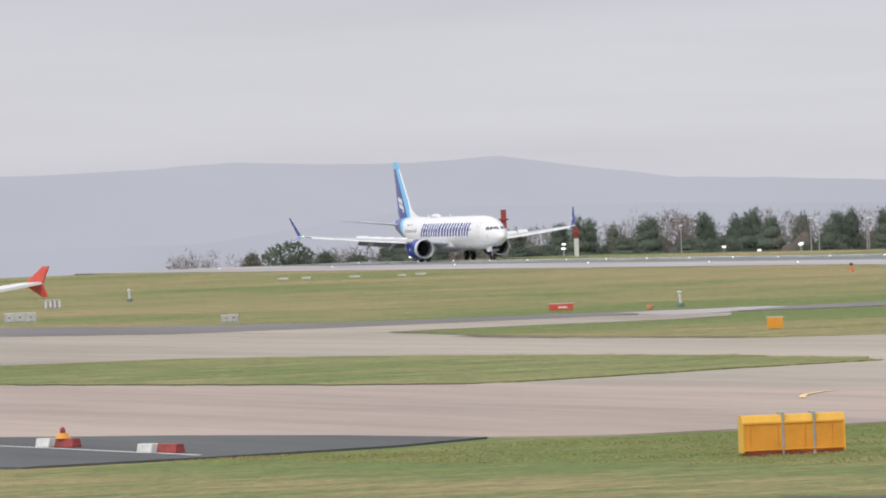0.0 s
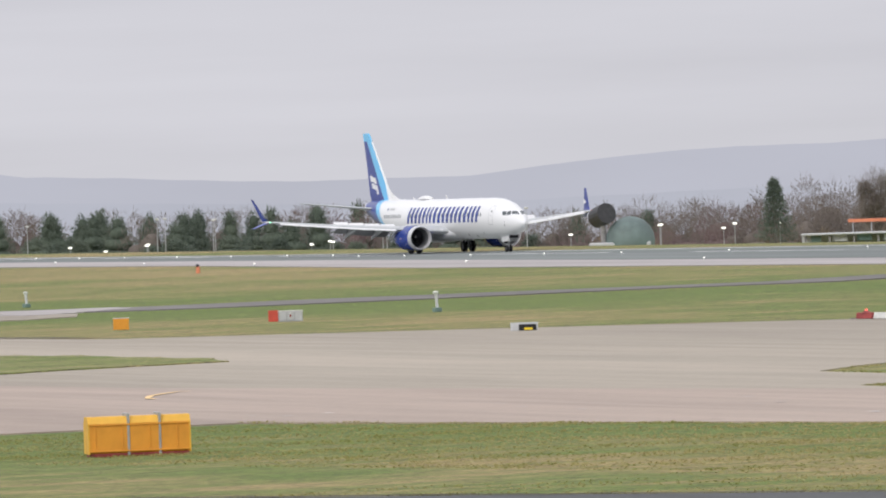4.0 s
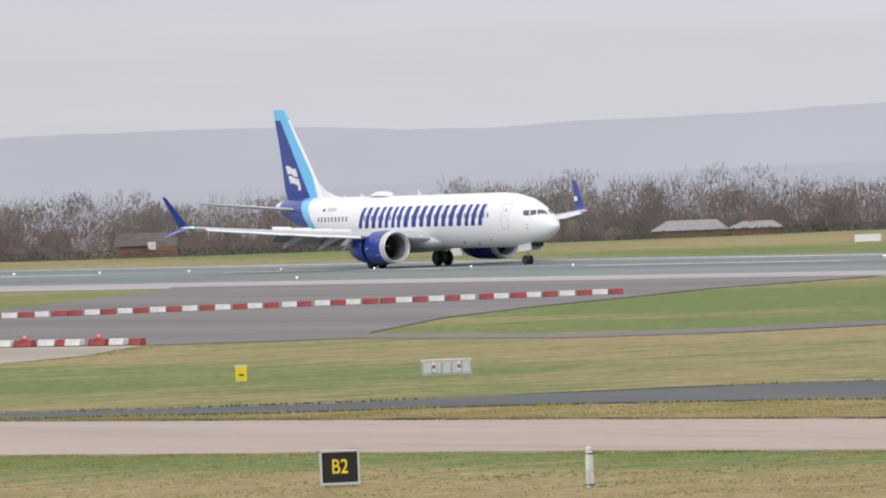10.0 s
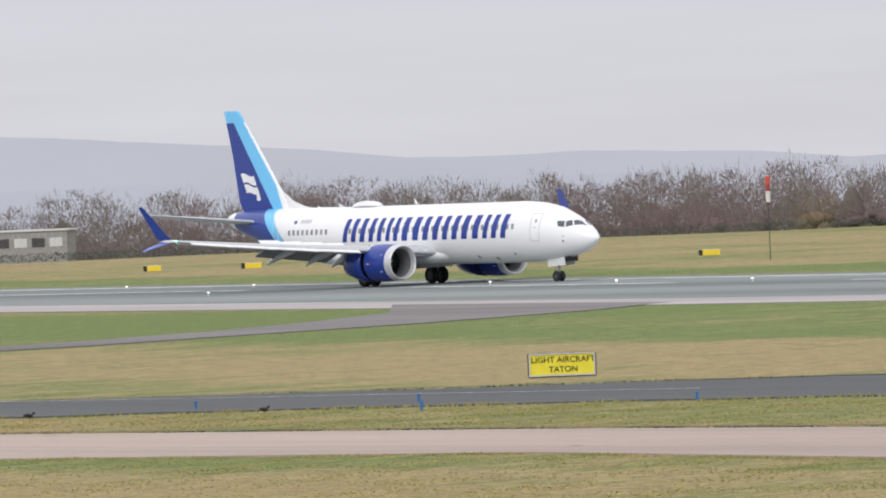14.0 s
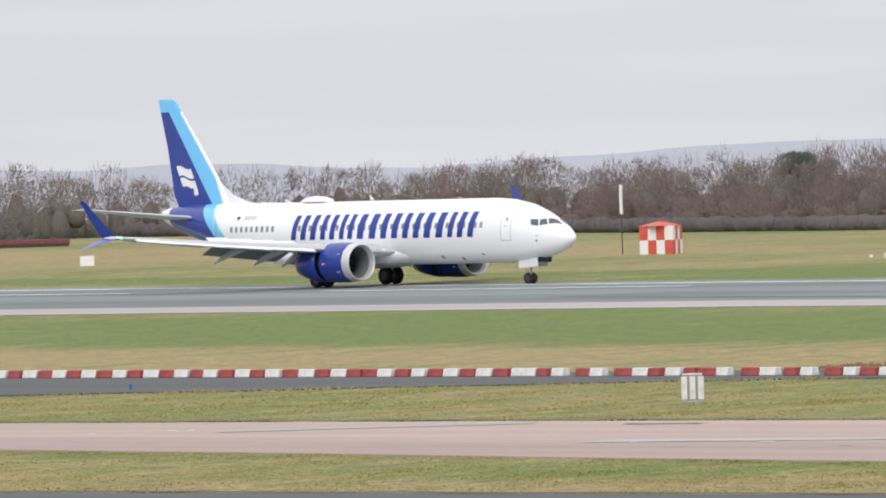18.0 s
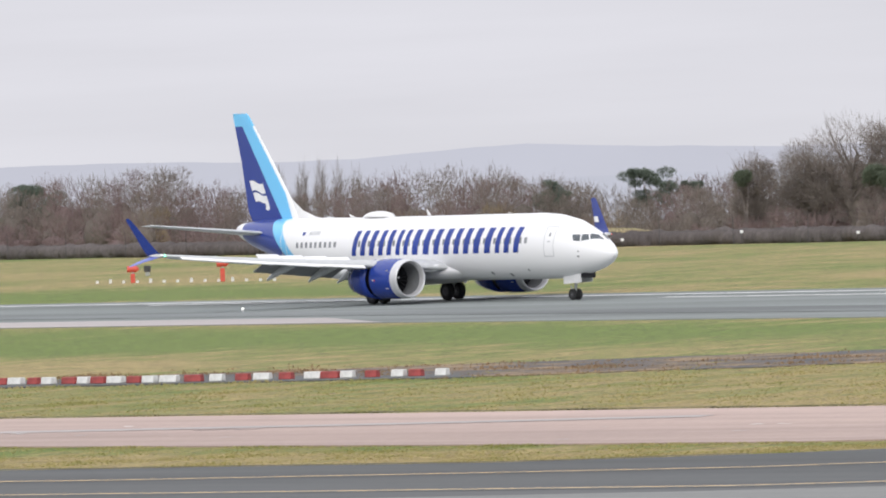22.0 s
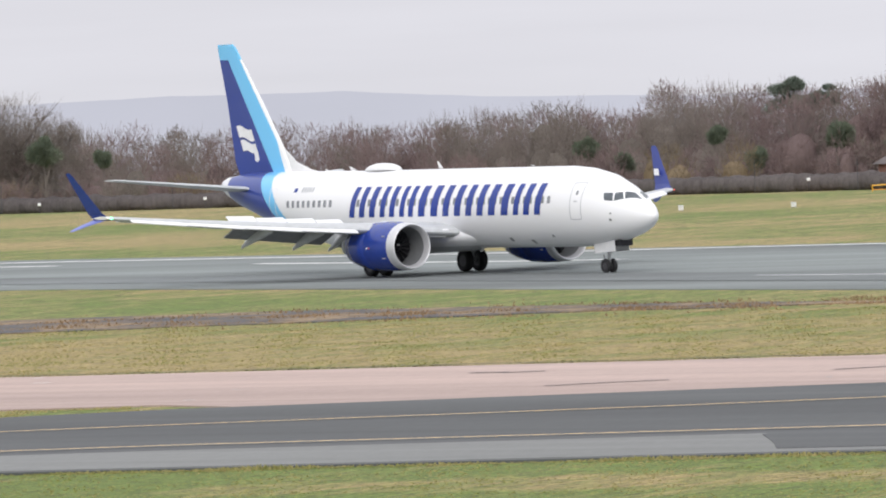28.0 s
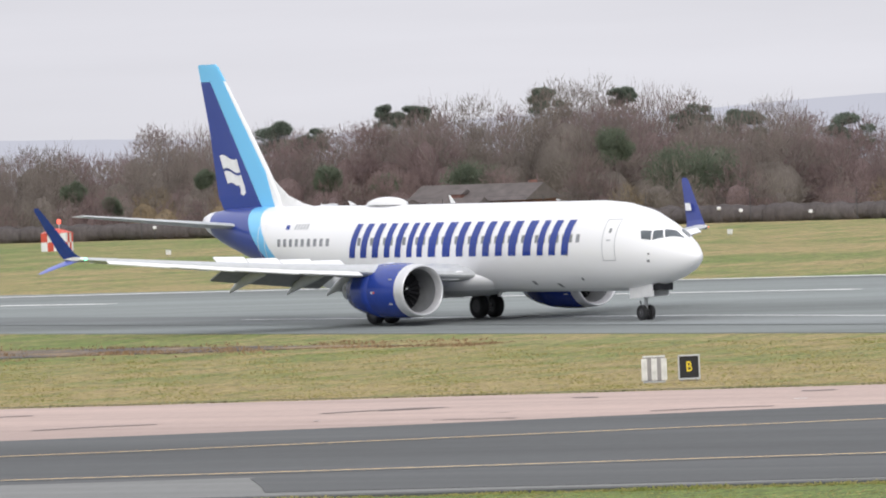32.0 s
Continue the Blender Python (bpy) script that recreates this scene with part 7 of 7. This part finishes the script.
        part("aileron", plate([(a[0] - a[2] * 0.78, s * 10.7, a[1]), (b[0] - b[2] * 0.78, s * 16.2, b[1]), (b[0] - b[2], s * 16.2, b[1] - 0.03), (a[0] - a[2], s * 10.7, a[1] - 0.05)], 0.05), WINGGREY, wing)
        for y0, y1 in ((5.0, 6.4), (6.5, 7.9), (8.0, 9.4), (9.5, 10.9)):
            a, b = wing_at(y0), wing_at(y1)
            part("spoiler", plate([(a[0] - a[2] * 0.62, s * y0, a[1] + 0.2), (b[0] - b[2] * 0.62, s * y1, b[1] + 0.16), (b[0] - b[2] * 0.76, s * y1, b[1] + 0.52), (a[0] - a[2] * 0.76, s * y0, a[1] + 0.60)], 0.04), WINGWHITE, wing, "raised white spoiler")
        for y in (4.9, 6.7, 9.2):
            c = wing_at(y)
            x0 = c[0] - c[2] * 0.45
            bm = bmesh.new()
            ln = 2.9
            rows = [[bm.verts.new((x0 - ln * u, s * y + 0.17 * math.sin(math.pi * min(0.97, max(0.03, u))) ** 0.6 * math.cos(q), c[1] - 0.18 - 0.78 * u * u + 0.26 * math.sin(math.pi * min(0.97, max(0.03, u))) ** 0.6 * math.sin(q))) for q in [k * math.tau / 10 for k in range(10)]] for u in [k / 9 for k in range(10)]]
            for p, q in zip(rows, rows[1:]):
                for k in range(10):
                    bm.faces.new((p[k], p[(k + 1) % 10], q[(k + 1) % 10], q[k]))
            part("flap_fairing", bm, WINGGREY, wing, "pointed grey flap track fairing", True)
        up = part("winglet_upper", foil_loft([(-2.47, s * 17.35, 3.5, 1.6), (-2.97, s * 17.55, 3.85, 1.3), (-4.72, s * 18.10, 5.75, 0.55), (-4.92, s * 18.13, 5.88, 0.35)], 0.55), MIDBLUE if s > 0 else NAVY, wing, "blue upper winglet")
        part("winglet_lower", foil_loft([(-2.72, s * 17.35, 3.52, 1.25), (-4.02, s * 17.75, 3.22, 0.8), (-4.87, s * 18.10, 2.96, 0.35)], 0.55), PALEBLUE, wing, "pale blue lower winglet blade")
        if s > 0:
            part("winglet_mark", plate([(-3.87, s * 17.67 - 0.12, 4.35), (-4.32, s * 17.67 - 0.12, 4.35), (-4.47, s * 17.75 - 0.12, 4.7), (-4.07, s * 17.75 - 0.12, 4.7)], 0.01), WINGWHITE, up)
        part("wing_tip", foil_loft([(-2.40, s * 17.25, 3.55, 1.62), (-2.62, s * 17.50, 3.58, 1.35)], 1.05), WINGWHITE, wing)
        part("navigation_light", ball(0.065 if s < 0 else 0.03, (-2.37, s * 17.37, 3.58), None, (1, 1, 1), 8), LAMP_GREEN if s < 0 else LAMP_RED, wing, "glowing navigation light")
    # engines
    for s in (-1, 1):
        c = (0, s * 4.83, 1.58)
        eng = part("engine", lathe([(5.1, 1.19), (4.4, 1.235), (3.6, 1.24), (3.05, 1.215)], c, 48), NAVY, root, "dark blue engine cowling", True)
        part("inlet_lip", lathe([(5.3, 0.965), (5.45, 0.985), (5.66, 1.05), (5.72, 1.09), (5.66, 1.135), (5.45, 1.17), (5.1, 1.192)], c, 48), LIP, eng, "pale metal inlet ring", True)
        part("inlet_liner", lathe([(4.1, 0.90), (4.8, 0.92), (5.3, 0.963)], c, 48), LINER, eng, "dark grey inlet liner", True)
        part("fan", lathe([(4.15, 0.91), (4.12, 0.3)], c, 48), FAN, eng, "dark fan disc")
        for k in range(18):
            bm = bmesh.new()
            a = k * math.tau / 18
            q = [(4.27, 0.28, a), (4.31, 0.88, a + 0.05), (4.17, 0.88, a + 0.22), (4.15, 0.28, a + 0.2)]
            v = [bm.verts.new((x, c[1] + r * math.cos(t), c[2] + r * math.sin(t))) for x, r, t in q]
            bm.faces.new(v)
            part("fan_blade", bm, FANBLADE, eng)
        sp = part("spinner", lathe([(4.15, 0.3), (4.4, 0.22), (4.6, 0.08), (4.65, 0.01)], c, 20), FAN, eng, smooth=True)
        part("spiral", plate([(4.58, c[1] - 0.1, c[2] + 0.02), (4.55, c[1] - 0.14, c[2] + 0.1), (4.55, c[1] - 0.06, c[2] + 0.14), (4.6, c[1] - 0.02, c[2] + 0.1)], 0.02), WINGWHITE, sp)
        part("reverser_core", lathe([(3.1, 1.20), (3.0, 1.0), (1.9, 0.95), (1.7, 1.0)], c, 40), FAN, eng, "dark reverser cascade ring", True)
        sl = part("reverser_sleeve", lathe([(3.06, 1.10), (3.06, 1.215), (2.4, 1.17), (1.6, 1.04), (0.95, 0.86), (0.95, 0.82), (1.7, 0.95)], c, 48), NAVY, root, "dark blue sliding reverser sleeve", True)
        SLEEVES.append(sl)
        part("nozzle", lathe([(1.6, 0.72), (0.7, 0.6), (0.0, 0.42)], c, 32), STEEL, eng, "metal core nozzle", True)
        part("exhaust_cone", lathe([(0.4, 0.35), (-0.5, 0.05)], c, 24, None, True), STEEL, eng, smooth=True)
        bm = bmesh.new()
        pts = [(4.3, 2.72), (3.2, 2.85), (1.6, 2.75), (-1.0, 2.25), (0.6, 2.0), (3.4, 2.4)]
        v = [bm.verts.new((x, c[1] - 0.16, z)) for x, z in pts]
        w = [bm.verts.new((x, c[1] + 0.16, z)) for x, z in pts]
        bm.faces.new(v)
        bm.faces.new(w[::-1])
        for i in range(len(pts)):
            j = (i + 1) % len(pts)
            bm.faces.new((v[j], v[i], w[i], w[j]))
        part("pylon", bm, WINGWHITE, root, "white engine pylon")
        part("chine", plate([(4.3, c[1] - s * 0.85, 2.5), (3.2, c[1] - s * 0.85, 2.5), (3.2, c[1] - s * 1.15, 2.75), (3.7, c[1] - s * 1.1, 2.7)], 0.02), NAVY, eng)
        for dx, m in ((0.0, WINGWHITE), (0.18, SIGNRED)):
            part("cowl_mark", plate([(3.4 + dx, c[1] - 1.243, 1.5), (3.52 + dx, c[1] - 1.243, 1.5), (3.52 + dx, c[1] - 1.243, 1.58), (3.4 + dx, c[1] - 1.243, 1.58)], 0.006), m, eng)
        for z in (1.0, 2.1):
            part("cowl_latch", plate([(4.95, c[1] - 1.15, z), (4.7, c[1] - 1.16, z), (4.7, c[1] - 1.17, z + 0.05), (4.95, c[1] - 1.16, z + 0.05)], 0.01), SEAM, eng)
    # landing gear
    def wheel(x, y, r, w, parent):
        ty = part("tyre", None_lathe(x, y, r, w), RUBBER, parent, "black tyre", True)
        bm = rod((x, y - w * 0.42, r), (x, y + w * 0.42, r), r * 0.52, None, 18)
        part("rim", bm, RIM, ty, "grey metal rim")
        part("hub", rod((x, y - w * 0.5, r), (x, y + w * 0.5, r), r * 0.18, None, 10), DARKMETAL, ty)

    def None_lathe(x, y, r, w):
        bm = bmesh.new()
        prof = [(-0.42, 0.52), (-0.5, 0.62), (-0.48, 0.85), (-0.38, 0.96), (-0.2, 1.0), (0.2, 1.0), (0.38, 0.96), (0.48, 0.85), (0.5, 0.62), (0.42, 0.52)]
        rings = [[bm.verts.new((x + r * k * math.cos(a), y + w * u, r + r * k * math.sin(a))) for a in [q * math.tau / 28 for q in range(28)]] for u, k in prof]
        for p, q in zip(rings, rings[1:]):
            for k in range(28):
                bm.faces.new((p[k], p[(k + 1) % 28], q[(k + 1) % 28], q[k]))
        return bm

    for s in (-1, 1):
        leg = part("main_gear_leg", rod((-0.2, s * 2.88, 0.45), (-0.1, s * 2.75, 2.2), 0.13, None, 12), STEEL, root, "grey main landing gear leg")
        part("axle", rod((-0.2, s * 2.88 - 0.5, 0.565), (-0.2, s * 2.88 + 0.5, 0.565), 0.08, None, 8), STEEL, leg)
        part("drag_brace", rod((0.1, s * 2.8, 1.0), (1.0, s * 2.2, 2.0), 0.07, None, 8), STEEL, leg)
        part("gear_door", plate([(0.5, s * 3.12, 1.1), (-0.5, s * 3.12, 1.1), (-0.5, s * 3.2, 2.2), (0.5, s * 3.2, 2.2)], 0.04), WINGWHITE, leg)
        for dy in (-0.43, 0.43):
            wheel(-0.2, s * 2.88 + dy, 0.565, 0.42, leg)
    leg = part("nose_gear_leg", rod((15.72, 0, 0.3), (15.82, 0, 1.7), 0.09, None, 12), STEEL, root, "grey nose gear leg")
    part("torque_link", rod((15.55, 0, 0.45), (15.3, 0, 0.85), 0.04, None, 6), STEEL, leg)
    part("axle", rod((15.72, -0.3, 0.345), (15.72, 0.3, 0.345), 0.05, None, 8), STEEL, leg)
    part("taxi_light", rod((15.8, 0, 1.05), (15.88, 0, 1.05), 0.1, None, 10), LIP, leg)
    for s in (-1, 1):
        wheel(15.72, s * 0.2, 0.345, 0.2, leg)
        part("nose_gear_door", plate([(15.2, s * 0.42, 0.98), (16.9, s * 0.42, 1.08), (16.9, s * 0.46, 1.62), (15.2, s * 0.46, 1.48)], 0.04), WINGWHITE, leg, "white nose gear door")
    part("gear_bay", box(1.9, 0.8, 0.35, (16.3, 0, 1.32), 0.02), FAN, root, "dark nose gear bay")
    part("drain_mast", plate([(5.3, -0.02, 1.4), (4.9, -0.02, 1.4), (4.75, -0.02, 1.1), (4.9, -0.02, 1.1)], 0.04), WINGWHITE, body)
    return root


PLANE = airliner()
ROLL = (  # seconds, place of the main wheels, heading
    (0, -948.18, 330.72, 0.31),
    (0.5, -922.52, 330.86, 0.31),
    (1, -897.61, 331.03, 0.31),
    (1.5, -873.36, 331.08, 0.32),
    (2, -849.62, 331.18, 0.35),
    (2.5, -826.20, 331.36, 0.38),
    (4.5, -734.76, 331.98, 0.40),
    (5, -712.56, 332.08, 0.38),
    (5.5, -691.14, 332.18, 0.36),
    (6, -670.62, 332.10, 0.31),
    (6.5, -650.84, 332.26, 0.29),
    (7, -631.78, 332.38, 0.26),
    (7.5, -613.29, 332.21, 0.25),
    (8, -594.99, 332.38, 0.22),
    (8.5, -576.82, 332.46, 0.20),
    (9, -558.80, 332.53, 0.22),
    (9.5, -541.08, 332.66, 0.14),
    (10, -523.90, 332.77, 0.09),
    (10.5, -507.44, 332.88, 0.03),
    (11, -491.73, 332.94, -0.05),
    (11.5, -476.33, 332.85, -0.03),
    (12, -461.29, 332.70, -0.02),
    (12.5, -446.40, 332.62, -0.03),
    (13, -431.61, 332.33, -0.03),
    (13.5, -417.18, 332.71, -0.09),
    (14, -403.46, 332.73, -0.14),
    (14.5, -390.55, 332.73, -0.20),
    (15, -378.21, 332.72, -0.25),
    (15.5, -366.17, 332.61, -0.36),
    (17.5, -319.00, 330.93, -3.35),
    (18, -307.01, 329.28, -4.56),
    (18.5, -295.19, 327.69, -5.93),
    (19, -283.75, 325.85, -7.23),
    (19.5, -272.70, 323.79, -8.99),
    (20, -262.11, 321.44, -10.62),
    (20.5, -251.94, 318.85, -11.97),
    (21, -242.11, 316.06, -13.08),
    (21.5, -232.52, 313.05, -14.14),
    (22, -223.15, 309.94, -14.96),
    (22.5, -213.76, 306.40, -15.56),
    (23, -204.65, 302.82, -15.93),
    (23.5, -195.73, 299.05, -16.68),
    (24, -186.79, 295.17, -17.45),
    (24.5, -177.83, 290.72, -18.43),
    (26.5, -146.87, 277.07, -22.47),
    (27, -139.53, 272.67, -23.13),
    (27.5, -132.54, 268.69, -23.74),
    (28, -125.89, 264.84, -24.29),
    (28.5, -119.66, 261.27, -24.79),
    (29, -113.70, 257.83, -25.17),
    (29.5, -107.97, 254.44, -25.52),
    (30, -102.43, 251.16, -25.76),
    (30.5, -97.00, 247.69, -25.91),
    (31, -91.78, 244.32, -26.11),
    (31.5, -86.72, 240.99, -26.46),
    (32, -81.81, 237.71, -26.96),
)


def motions():
    walk(PLANE, [(t, pose(x, y, 0.03, 0, 0, turn)) for t, x, y, turn in ROLL])
    for sleeve in SLEEVES:
        walk(sleeve, [(0, pose(0, 0, 0)), (4.4, pose(0, 0, 0)), (5.8, pose(-0.5, 0, 0)), (24.6, pose(-0.5, 0, 0)), (26.0, pose(0, 0, 0)), (32, pose(0, 0, 0))])


motions()
